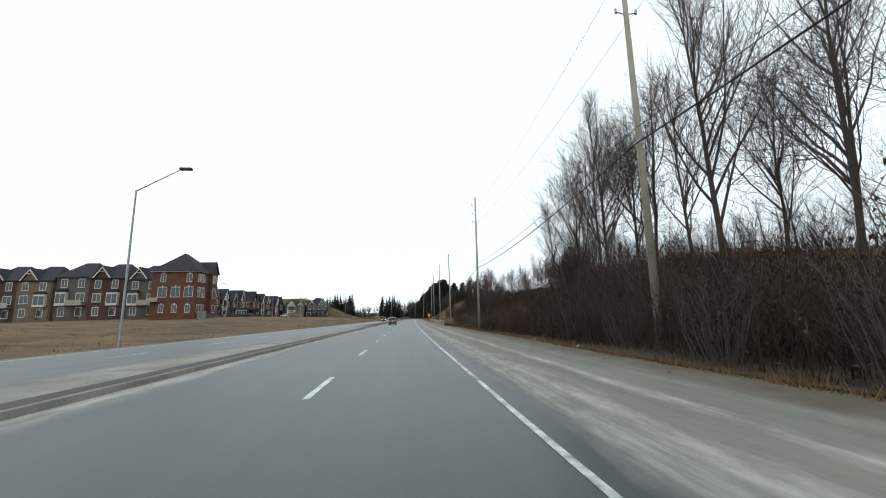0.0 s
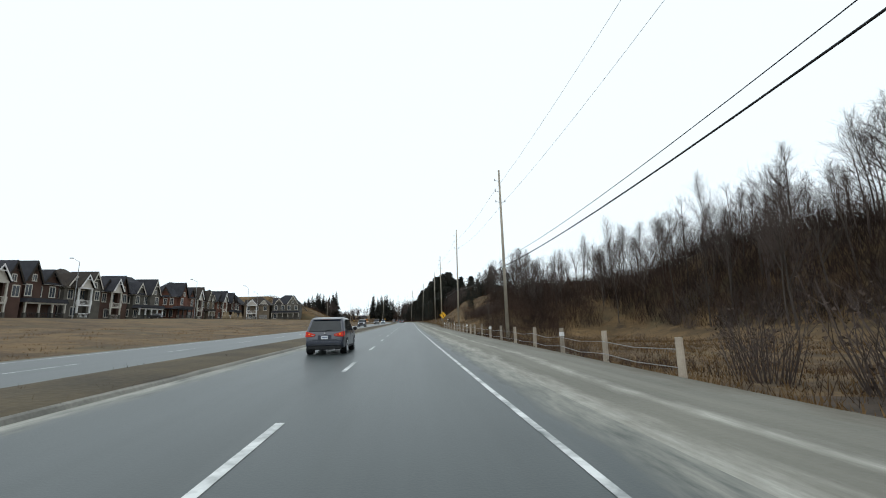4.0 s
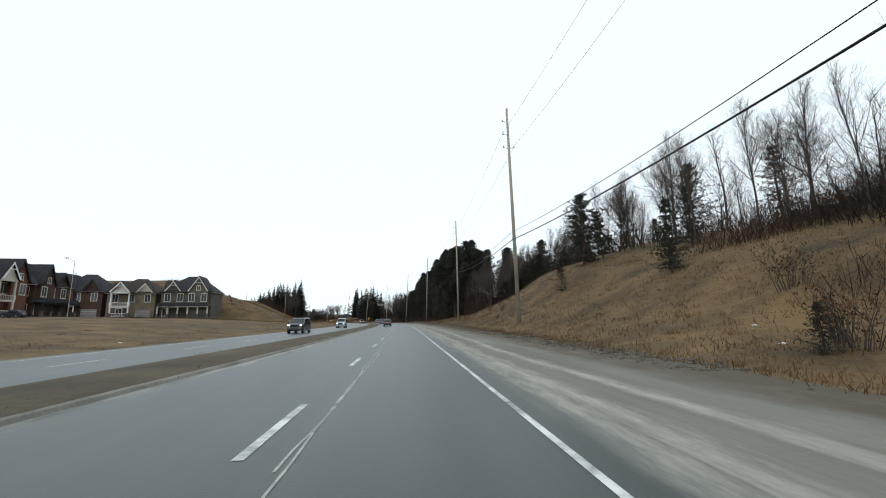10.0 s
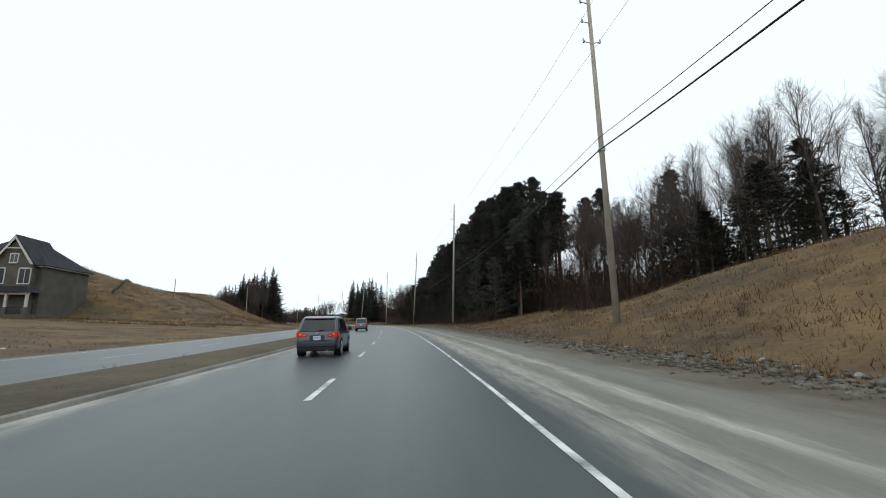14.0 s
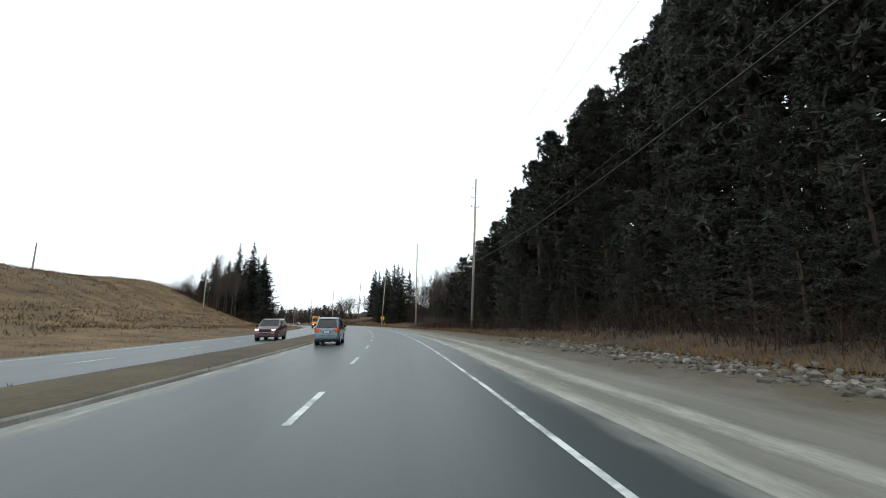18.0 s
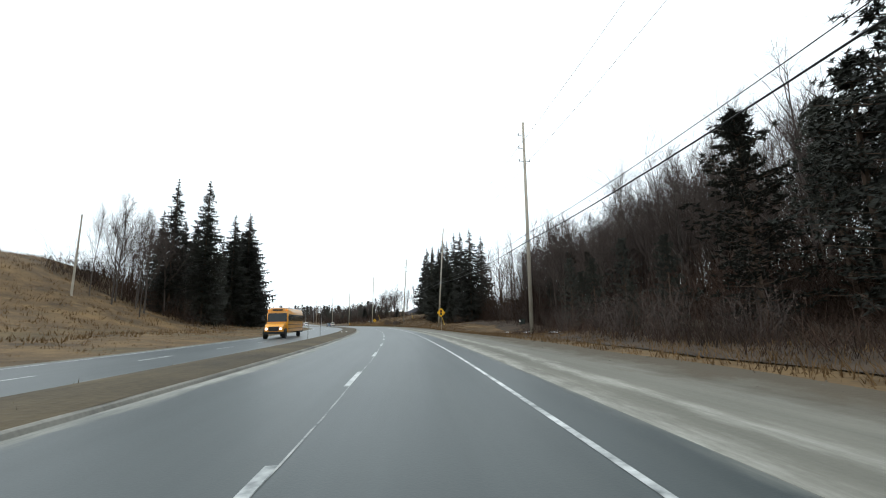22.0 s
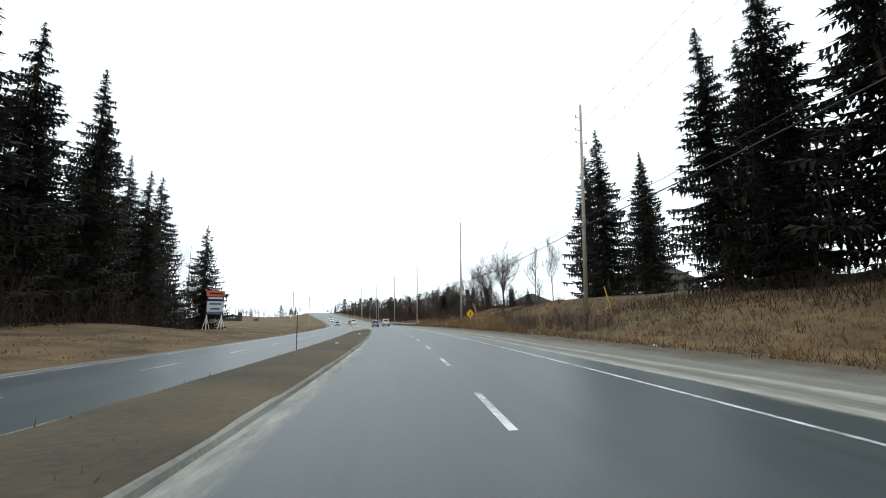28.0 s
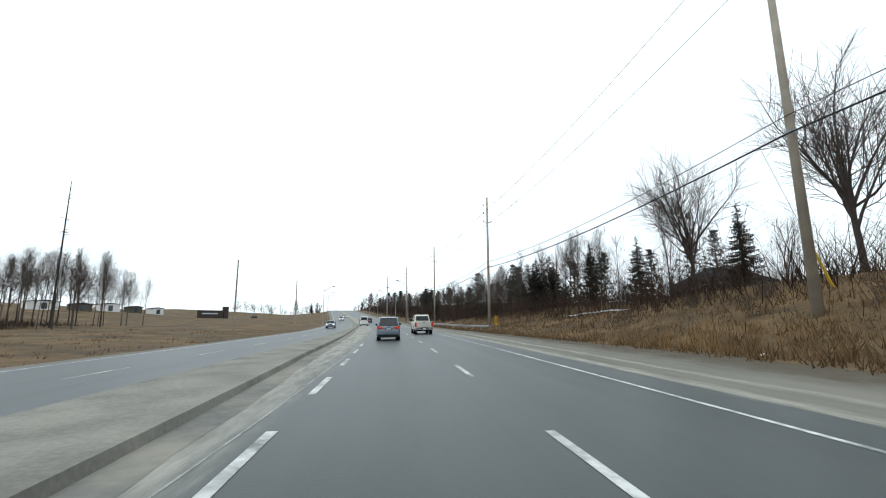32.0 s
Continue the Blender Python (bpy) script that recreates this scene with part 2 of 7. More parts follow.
def asphalt(name, low, high, left, right):
    """Traffic-polished asphalt with dust blown against its edges; left and right: where the dust begins."""
    m = worn(name, low, high, 0.42, 1.1, 0.012, 30, 0.1)
    nt = m.node_tree
    b = nt.nodes["Principled BSDF"]
    b.inputs["Specular IOR Level"].default_value = 0.5
    u, v, calc, streak, blend = road_nodes(nt)
    ragged = calc("ADD", streak(2.6, 0.55, 9, 1.5), streak(0.3, 0.035, 3, 1.3))
    dl = calc("DIVIDE", calc("ADD", calc("SUBTRACT", left, u), ragged), 0.75, True)
    paved = calc("MULTIPLY", calc("DIVIDE", calc("SUBTRACT", v, 320.0), 60.0, True), 0.75)
    dr = calc("DIVIDE", calc("ADD", calc("SUBTRACT", u, calc("ADD", paved, right)), calc("MULTIPLY", ragged, 0.7)), 0.5, True)
    film = calc("MULTIPLY", calc("ADD", streak(0.9, 0.05, 7, 1.4), 0.08), 0.6, True)
    dust = calc("MAXIMUM", calc("MULTIPLY", calc("MAXIMUM", dl, dr), 0.92), calc("MULTIPLY", film, 0.28))
    old = b.inputs["Base Color"].links[0].from_socket
    thin = calc("ADD", calc("ADD", streak(5.0, 0.9, 8, 1.6), streak(1.2, 0.12, 5, 1.6)), 0.62, True)
    out = blend(calc("MULTIPLY", dust, thin), old, DUSTY)
    out = blend(calc("MULTIPLY", dl, calc("ADD", streak(3.0, 0.5, 8, 2.4), 0.35, True)), out, DUSTPALE)
    nt.links.new(out, b.inputs["Base Color"])
    nt.links.new(calc("ADD", calc("MULTIPLY", dust, 0.5), 0.42), b.inputs["Roughness"])
    return m


ASPHALT = asphalt("asphalt", (0.022, 0.032, 0.0325), (0.042, 0.054, 0.054), -5.35, 2.15)
ASPHALT_FAR = asphalt("asphalt_old", (0.026, 0.036, 0.038), (0.046, 0.058, 0.060), -16.9, -9.0)


def gravel():
    """Crushed stone, ground pale by wheels in two wandering bands, greyer beside them and earthy at the outer edge."""
    m = worn("gravel", (0.118, 0.116, 0.098), (0.200, 0.194, 0.163), 0.95, 1.3, 0.05, 11, 0.9, 0.36, 0.66)
    nt = m.node_tree
    u, v, calc, streak, blend = road_nodes(nt)
    long = streak(0.0, 0.022, 3, 2.2)
    fine = streak(2.4, 0.45, 9, 2.6)
    one = calc("SUBTRACT", 1.0, calc("DIVIDE", calc("ABSOLUTE", calc("SUBTRACT", calc("ADD", u, calc("MULTIPLY", long, 0.5)), 3.3)), 0.75))
    two = calc("SUBTRACT", 0.95, calc("DIVIDE", calc("ABSOLUTE", calc("SUBTRACT", calc("ADD", u, long), 4.8)), 0.5))
    pale = calc("ADD", calc("MAXIMUM", one, two), calc("ADD", fine, streak(0.2, 0.015, 2, 1.5)))
    pale = calc("MULTIPLY", calc("SUBTRACT", pale, 0.2), 0.95, True)
    earth = calc("DIVIDE", calc("ADD", calc("SUBTRACT", u, 6.1), streak(1.2, 0.5, 8, 3.2)), 1.5, True)
    b = nt.nodes["Principled BSDF"]
    out = b.inputs["Base Color"].links[0].from_socket
    out = blend(calc("MULTIPLY", pale, calc("ADD", streak(6.0, 1.2, 8, 1.8), 0.6, True)), out, DUSTPALE)
    out = blend(earth, out, (0.082, 0.067, 0.047))
    nt.links.new(out, b.inputs["Base Color"])
    return m


GRAVEL = gravel()
def dry_grass():
    """Matted winter grass: straw and brown, with wide patches of darker soil and dull green."""
    m = mat("dry_grass", (0.160, 0.100, 0.043), (0.046, 0.031, 0.017), 0.95, 0.22, 5.0, 1.0, sheet=True, detail=12)
    nt = m.node_tree
    b = nt.nodes["Principled BSDF"]
    co = nt.nodes.new("ShaderNodeNewGeometry").outputs["Position"]
    out = b.inputs["Base Color"].links[0].from_socket
    for scale, lo, hi, colour, top in ((0.045, 0.50, 0.68, (0.062, 0.043, 0.024), 0.8), (0.09, 0.56, 0.70, (0.075, 0.066, 0.033), 0.5), (0.8, 0.55, 0.72, (0.185, 0.125, 0.058), 0.55)):
        ns = nt.nodes.new("ShaderNodeTexNoise")
        ns.inputs["Scale"].default_value, ns.inputs["Detail"].default_value = scale, 9.0
        nt.links.new(co, ns.inputs["Vector"])
        mr = nt.nodes.new("ShaderNodeMapRange")
        mr.inputs["From Min"].default_value, mr.inputs["From Max"].default_value, mr.inputs["To Max"].default_value = lo, hi, top
        nt.links.new(ns.outputs["Fac"], mr.inputs["Value"])
        mx = nt.nodes.new("ShaderNodeMix")
        mx.data_type = "RGBA"
        nt.links.new(mr.outputs[0], mx.inputs["Factor"])
        nt.links.new(out, mx.inputs["A"])
        mx.inputs["B"].default_value = (*colour, 1)
        out = mx.outputs["Result"]
    nt.links.new(out, b.inputs["Base Color"])
    return m


DRYGRASS = dry_grass()
STRAWTUFT = mat("dry_straw_blades", (0.160, 0.096, 0.040), (0.075, 0.045, 0.021), 0.95, 0.35, 7.0, 0.0, sheet=True, detail=6)
DARKFLOOR = mat("dark_brown_floor", (0.075, 0.052, 0.034), (0.030, 0.022, 0.016), 0.95, 0.5, 6.0, 1.0, sheet=True, detail=9)
MEDIAN = mat("median_turf", (0.100, 0.078, 0.046), (0.046, 0.038, 0.026), 0.95, 0.3, 6, 0.9, sheet=True)
CONCRETE = mat("concrete", (0.27, 0.262, 0.23), (0.15, 0.146, 0.13), 0.9, 0.6, 12, 0.3, sheet=True)
DARKSTRIP = mat("dark_strip", (0.06, 0.06, 0.058), (0.085, 0.083, 0.078), 0.9, 0.8, 16, 0.3, sheet=True)
DUST = mat("road_dust", (0.25, 0.24, 0.205), (0.13, 0.135, 0.13), 0.95, 0.5, 5, 0.3, sheet=True)
PAINT = mat("white_road_paint", (0.62, 0.64, 0.63), (0.12, 0.135, 0.135), 0.7, 1.4, 7, 0.2, sheet=True, mix=0.44)
CRACKPALE = mat("pale_worn_seam", (0.40, 0.41, 0.40), (0.10, 0.115, 0.115), 0.6, 1.7, 8, 0.1, sheet=True, mix=0.47)
YELLOWPAINT = mat("yellow_road_paint", (0.50, 0.42, 0.22), (0.28, 0.26, 0.19), 0.7, 1.0, 9, 0.2, sheet=True)
POLEWOOD = mat("weathered_pole_wood", (0.37, 0.335, 0.275), (0.24, 0.215, 0.175), 0.9, 0.7, 22, 0.5, vary=0.15)
WIRE = mat("black_cable", (0.02, 0.02, 0.022), None, 0.6, 4, 20, 0.0)
GREYMETAL = mat("galvanised_steel", (0.36, 0.37, 0.38), (0.27, 0.28, 0.29), 0.5, 2, 30, 0.1, 0.6)


# ---------- small builders ----------
def mesh_of(name, verts, faces, material, flat=True):
    me = bpy.data.meshes.new(name)
    me.from_pydata([tuple(v) for v in verts], [], faces)
    for m in material if isinstance(material, (list, tuple)) else [material]:
        me.materials.append(m)
    if not flat:
        me.polygons.foreach_set("use_smooth", [True] * len(me.polygons))
    me.update()
    return me


def thing(name, label, category, m=None, group="", kind=""):
    ob = new(name)
    ob.empty_display_size = 0.2
    if m is not None:
        ob.matrix_basis = m
    return tagged(ob, label, category, group, kind)


def part(name, bm, material, parent, label="", smooth_faces=False):
    """Link a bmesh or a mesh as one mesh object under a thing or a part."""
    if isinstance(bm, bmesh.types.BMesh):
        me = bpy.data.meshes.new(name)
        bm.to_mesh(me)
        bm.free()
        me.materials.append(material)
        if smooth_faces:
            me.polygons.foreach_set("use_smooth", [True] * len(me.polygons))
    else:
        me = bm
    ob = new(name, me)
    ob.parent = parent
    if label:
        ob["label"] = label
    return ob


def box(bm, x0, x1, y0, y1, z0, z1, bevel=0.0):
    r = bmesh.ops.create_cube(bm, size=1)
    bmesh.ops.scale(bm, vec=(x1 - x0, y1 - y0, z1 - z0), verts=r["verts"])
    bmesh.ops.translate(bm, vec=((x0 + x1) / 2, (y0 + y1) / 2, (z0 + z1) / 2), verts=r["verts"])
    if bevel:
        es = list({e for v in r["verts"] for e in v.link_edges})
        bmesh.ops.bevel(bm, geom=es, offset=bevel, segments=2, affect="EDGES")
    return bm


def boxed(x0, x1, y0, y1, z0, z1, bevel=0.0):
    return box(bmesh.new(), x0, x1, y0, y1, z0, z1, bevel)


def rod(bm, a, b, r0, r1, n=8):
    a, b = Vector(a), Vector(b)
    w = b - a
    m = Matrix.Translation((a + b) / 2) @ w.to_track_quat("Z", "Y").to_matrix().to_4x4()
    bmesh.ops.create_cone(bm, cap_ends=True, segments=n, radius1=r0, radius2=r1, depth=w.length, matrix=m)
    return bm


def rodded(a, b, r0, r1=None, n=8):
    return rod(bmesh.new(), a, b, r0, r0 if r1 is None else r1, n)


def prism(bm, outline, y0, y1):
    """Extrude an outline of (x, z) along y."""
    lo = [bm.verts.new((x, y0, z)) for x, z in outline]
    hi = [bm.verts.new((x, y1, z)) for x, z in outline]
    n = len(outline)
    bm.faces.new(lo)
    bm.faces.new(hi[::-1])
    for i in range(n):
        bm.faces.new((lo[i], hi[i], hi[(i + 1) % n], lo[(i + 1) % n]))
    bmesh.ops.recalc_face_normals(bm, faces=bm.faces)
    return bm


def strip(name, s0, s1, rows, material, step=4.0, closed=False):
    """A band along the road. rows: functions of s, each giving (d, z) of one long edge."""
    ss = list(np.arange(s0, s1, step)) + [s1]
    v, f, k = [], [], len(rows)
    for s in ss:
        for r in rows:
            d, z = r(s)
            v.append(at(s, d, z))
    for i in range(len(ss) - 1):
        for j in range(k - 1):
            a = i * k + j
            f.append((a, a + 1, a + k + 1, a + k))
    me = mesh_of(name, v, f, material)
    uv = me.uv_layers.new(name="along")
    ds = np.array([[r(s)[0], s] for s in ss for r in rows])
    li = np.empty(len(me.loops), dtype=np.int64)
    me.loops.foreach_get("vertex_index", li)
    uv.data.foreach_set("uv", ds[li].ravel())
    return me


def flat(d, z):
    return lambda s: (d, z)


# ---------- ground, road, median ----------
def build_ground():
    ss = list(np.arange(-150, 330, 5.0)) + list(np.arange(330, 760, 4.0)) + list(np.arange(760, 1300, 20.0)) + [1400, 1600, 2000, 2600, 3400]
    ds = [-300, -220, -160, -130, -110, -95, -85, -75, -68, -60, -54, -48, -42, -37, -33, -29, -26, -23, -20.5, -18.3, -17.6, -9, 0, 6.9, 7.6, 8.8, 10, 11.5, 13, 14.5, 16,
          18, 20, 22.5, 25, 28, 32, 36, 41, 47, 54, 62, 72, 85, 100, 125, 160, 220, 300]
    mean = Vector((math.cos(radians(18)), math.sin(radians(18)), 0))
    v, f = [], []
    k = len(ds) + 2
    for s in ss:
        v.append(at(s, 0, 0) * 1 - mean * 3200 + Vector((0, 0, -1)))
        for d in ds:
            v.append(on(s, d))
        v.append(at(s, 0, 0) + mean * 3200 + Vector((0, 0, -1)))
    for i in range(len(ss) - 1):
        for j in range(k - 1):
            a = i * k + j
            f.append((a, a + 1, a + k + 1, a + k))
    tagged(new("ground", mesh_of("ground", v, f, DRYGRASS, flat=False)), "brown dry winter grass over rolling roadside land", "ground", kind="structure")


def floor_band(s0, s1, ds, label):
    """A dark brown sheet lying on the ground."""
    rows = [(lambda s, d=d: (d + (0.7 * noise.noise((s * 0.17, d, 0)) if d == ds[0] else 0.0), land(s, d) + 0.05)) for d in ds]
    tagged(new("ground", strip("ground", s0, s1, rows, DARKFLOOR)), label, "ground", kind="structure")


def med_r(s):
    return float(np.interp(s, [-200, 615, 640, 690, 4000], [-6.0, -6.0, -7.4, -8.9, -8.9]))


def med_l(s):
    return float(np.interp(s, [-200, 600, 680, 4000], [-9.2, -9.2, -10.0, -10.0]))


build_ground()
floor_band(338, 472, (10, 11.5, 13, 14.5, 16, 18, 20, 22.5, 25, 28, 32), "dark brown ground under the roadside pines and woods")
floor_band(472, 538, (19.5, 21, 22.5, 25, 28, 32), "dark brown ground under the bare woods")
floor_band(-10, 90, (10, 11.5, 13, 14.5, 16, 18, 20, 22.5, 25, 28, 32), "dark brown ground under the thicket")
tagged(new("road", strip("road", -150, 1900, [flat(-17.0, 0.0), flat(-9.3, 0.0)], ASPHALT_FAR)), "worn grey asphalt of the oncoming lanes", "road", kind="structure")
tagged(new("road", strip("road", -150, 1900, [flat(-9.3, 0.0), flat(-6, 0.0), flat(2.15, 0.0), flat(3.1, -0.01)], ASPHALT)), "smooth blue-grey asphalt of the two driving lanes", "road", kind="structure")
def outer(s):
    """Ragged outer edge of the gravel, where it thins out over the land."""
    d = 8.5 + 0.8 * noise.noise((s * 0.09, 1, 0)) + 0.5 * noise.noise((s * 0.5, 1, 0))
    return d, land(s, d) + 0.03


tagged(new("shoulder", strip("shoulder", -150, 1900, [flat(3.1, -0.01), flat(5, -0.04), lambda s: (7.0, -0.05), lambda s: (7.6, land(s, 7.6) + 0.04), outer, lambda s: (outer(s)[0] + 0.4, outer(s)[1] - 0.5)], GRAVEL, 2.0)),
       "pale dusty gravel shoulder with tyre tracks", "shoulder", kind="structure")
tagged(new("shoulder", strip("shoulder", -150, 1900, [flat(-18.9, -0.5), flat(-18.1, -0.05), flat(-17.0, 0.0)], GRAVEL)), "narrow pale gravel shoulder beside the oncoming lanes", "shoulder", kind="structure")


def line(s0, s1, d, w, material, label, step=4.0):
    tagged(new("road_line", strip("road_line", s0, s1, [lambda s: (d(s) - w / 2, 0.006), lambda s: (d(s) + w / 2, 0.006)], material, step)), label, "road marking", kind="structure")


line(-150, 1500, lambda s: 1.85 + 0.02 * noise.noise((s * 0.3, 0, 0)), 0.11, PAINT, "worn white edge line beside the gravel shoulder")
line(-150, 1500, lambda s: -16.45, 0.13, PAINT, "white edge line of the oncoming lanes")
line(-150, 78, lambda s: -9.35, 0.13, PAINT, "pale line beside the concrete median")
line(600, 1500, lambda s: med_l(s) - 0.2, 0.13, YELLOWPAINT, "faded yellow line beside the median")

# broken lane lines: a dash of 3 m in every 9 m
DASHES = [(-26, -7.5), (11.3, -3), (47.7, 1), (184.7, 16), (222.1, 20), (265.9, 25), (321, 31), (339.8, 33), (412.1, 41), (489.3, 50), (549.9, 57), (566.4, 59), (592, 62), (609.3, 64), (626.2, 66), (1050, 116)]


def lane(s):
    return float(np.interp(s, [0, 450, 500, 547, 585, 626, 680], [-1.78, -1.85, -1.95, -2.12, -1.8, -1.42, -1.6]))


for n in range(-6, 116):
    s1 = float(np.interp(n, [b for a, b in DASHES], [a for a, b in DASHES]))
    tagged(new("lane_dash", strip("lane_dash", s1 - 3, s1, [lambda s: (lane(s) - 0.07, 0.006), lambda s: (lane(s) + 0.07, 0.006)], PAINT, 1.5)), "white painted lane dash, partly worn away", "road marking", "lane dashes", "structure")
    tagged(new("lane_dash", strip("lane_dash", s1 - 1, s1 + 2, [flat(-12.87, 0.006), flat(-12.73, 0.006)], PAINT, 1.5)), "faint white lane dash of the oncoming lanes", "road marking", "lane dashes", "structure")
for n in range(6):
    tagged(new("lane_dash", strip("lane_dash", 618.5 + 5.6 * n, 621.2 + 5.6 * n, [lambda s: (-5.3 - 0.012 * (s - 628), 0.006), lambda s: (-5.14 - 0.012 * (s - 628), 0.006)], PAINT, 1.5)),
           "short white dash of the turning lane", "road marking", "lane dashes", "structure")

# concrete median with a dark strip, then turf between kerbs, then concrete again
def kerb(s0, s1, edge, side):
    a = lambda s: edge(s)
    return strip("kerb", s0, s1, [lambda s: (a(s), -0.02), lambda s: (a(s) - side * 0.05, 0.075 + 0.02 * noise.noise((s * 0.5, side, 0))), lambda s: (a(s) - side * 0.10, 0.105 + 0.02 * noise.noise((s * 0.5, side, 0))), lambda s: (a(s) - side * 0.2, 0.11), lambda s: (a(s) - side * 0.22, 0.02)], CONCRETE, 2.0)


tagged(new("median", strip("median", -150, 74, [flat(-6.25, -0.02), flat(-6.28, 0.13), flat(-9.0, 0.13), flat(-9.03, -0.02)], CONCRETE)), "raised concrete median with dusty edges", "median", kind="structure")
tagged(new("median_strip", strip("median_strip", -150, 74, [flat(-6.42, 0.136), flat(-6.95, 0.136)], DARKSTRIP)), "dark strip along the concrete median", "median", kind="structure")
for s0, s1 in ((79, 600),):
    tagged(new("median", strip("median", s0, s1, [lambda s: (med_r(s) - 0.11 - 0.10 * abs(noise.noise((s * 0.7, 3, 0))), 0.112), lambda s: (med_r(s) - 0.45, 0.15), lambda s: (-7.2, 0.2), lambda s: (-8.2, 0.2), lambda s: (med_l(s) + 0.45, 0.15), lambda s: (med_l(s) + 0.11 + 0.1 * abs(noise.noise((s * 0.7, 8, 0))), 0.112)], MEDIAN, 1.0)),
           "turfed median, brown and muddy after winter", "median", kind="structure")
    tagged(new("kerb", kerb(s0, s1, med_r, 1)), "worn concrete kerb along the turfed median", "kerb", kind="structure")
    tagged(new("kerb", kerb(s0, s1, med_l, -1)), "low concrete kerb on the oncoming side", "kerb", kind="structure")
for s0, s1 in ((73.5, 79.8),):
    tagged(new("median", strip("median", s0, s1, [flat(-6.0, -0.02), flat(-6.1, 0.168), flat(-9.1, 0.168), flat(-9.2, -0.02)], DUST, 1.0)), "short paved gap in the median, dusty", "median", kind="structure")
def nose(s):
    """How far the turf has narrowed towards its end."""
    return min(1.0, max(0.0, (s - 600) / 22)) ** 1.3


tagged(new("median", strip("median", 600, 622, [lambda s: (med_r(s) - 0.15, 0.155), lambda s: (med_r(s) - 0.5 + 0.3 * nose(s), 0.22), lambda s: (med_l(s) + 0.5 + (med_r(s) - med_l(s) - 0.75) * nose(s), 0.22),
                                                lambda s: (med_l(s) + 0.15 + (med_r(s) - med_l(s) - 0.35) * nose(s), 0.155)], MEDIAN, 1.0)), "narrowing muddy end of the turfed median", "median", kind="structure")
tagged(new("median", strip("median", 600, 1500, [lambda s: (med_r(s), -0.02), lambda s: (med_r(s) - 0.04, 0.15), lambda s: (med_l(s) + 0.04, 0.15), lambda s: (med_l(s), -0.02)], CONCRETE)),
       "narrow concrete median beside the turning lane", "median", kind="structure")
tagged(new("gutter", strip("gutter", 612, 760, [lambda s: (med_r(s), 0.004), lambda s: (med_r(s) + 0.6 + 0.15 * noise.noise((s * 0.4, 2, 0)), 0.004)], DUST, 1.0)), "dusty gutter of the turning lane", "gutter", kind="structure")


# sealed cracks and pale salt lines that wander along the lanes
def wander(s0, s1, d, amp, w, seed, label):
    f = lambda s: d + amp * noise.noise((s * 0.11, seed, 0)) + 0.25 * amp * noise.noise((s * 0.6, seed, 4))
    tagged(new("road_crack", strip("road_crack", s0, s1, [lambda s: (f(s) - w / 2, 0.005), lambda s: (f(s) + w / 2, 0.005)], CRACKPALE, 0.7)), label, "road marking", kind="structure")


for n, (s0, s1, d) in enumerate(((112, 172, -2.6), (170, 215, -1.2), (200, 262, -1.3), (222, 250, -2.9), (395, 459, -1.8), (462, 520, -1.95), (600, 650, -5.6))):
    wander(s0, s1, d, 0.2, 0.034, n, "thin pale crack line wandering along the road")


# ---------- utility poles and their cables ----------
# how far each pole leans from the road, in degrees
LEANS = [0, -0.2, -0.2, -0.8, -0.2, -0.8, -0.4, 1.5, 2.8, 0.9, 4.0, 3.2, 1.2, 0.6, 0, 0.4, -0.3]
POLES = [(-30, 13.2, 24.5), (21, 13.6, 24.5), (75.6, 13.3, 24.4), (131, 13.2, 22), (185, 13.1, 25.5), (241, 12.8, 27), (299, 14.2, 27), (356, 13.1, 26), (412.6, 14.0, 25.6),
         (468.5, 14.3, 25.0), (524, 13.8, 25), (582.5, 16.8, 26), (637, 15.6, 25.2), (684, 12.6, 21.5), (735, 12.5, 22), (790, 12.5, 22), (850, 12.5, 22)]


def build_pole(s, d, top, hang, lean):
    p = on(s, d)
    z0 = p.z - float(np.interp(s, LS, LZ))
    h = top - z0
    t = thing("utility_pole", "tall weathered wooden utility pole with side insulators", "utility pole", Matrix.Translation(p) @ pose(0, 0, 0, 0, lean, math.degrees(heading(s))), "poles along the road")
    part("shaft", rodded((0, 0, -0.4), (0, 0, h), 0.24, 0.125, 14), POLEWOOD, t, smooth_faces=True)
    for k, (x, z) in enumerate(((-1, 0.80), (-1, 0.865), (1, 0.80), (-1, 0.93))):
        br = part("bracket", rodded((0, 0, h * z), (x * 0.62, 0, h * z + 0.12), 0.045, 0.03, 6), GREYMETAL, t)
        part("insulator", rodded((x * 0.62, 0, h * z + 0.06), (x * 0.66, 0, h * z + 0.36), 0.09, 0.06, 8), GREYMETAL, br)
    part("cable_clamp", boxed(-0.2, 0.2, -0.2, 0.2, hang - p.z - 0.1, hang - p.z + 0.2, 0.03), GREYMETAL, t)
    return p, h


def cable(a, b, sag, r, label):
    cu = bpy.data.curves.new("cable", "CURVE")
    cu.dimensions, cu.bevel_depth, cu.bevel_resolution = "3D", r, 1
    sp = cu.splines.new("POLY")
    sp.points.add(14)
    for i in range(15):
        f = i / 14
        q = a.lerp(b, f) - Vector((0, 0, sag * 4 * f * (1 - f)))
        sp.points[i].co = (*q, 1)
    cu.materials.append(WIRE)
    tagged(new("overhead_cable", cu), label, "cable", "cables between the poles")


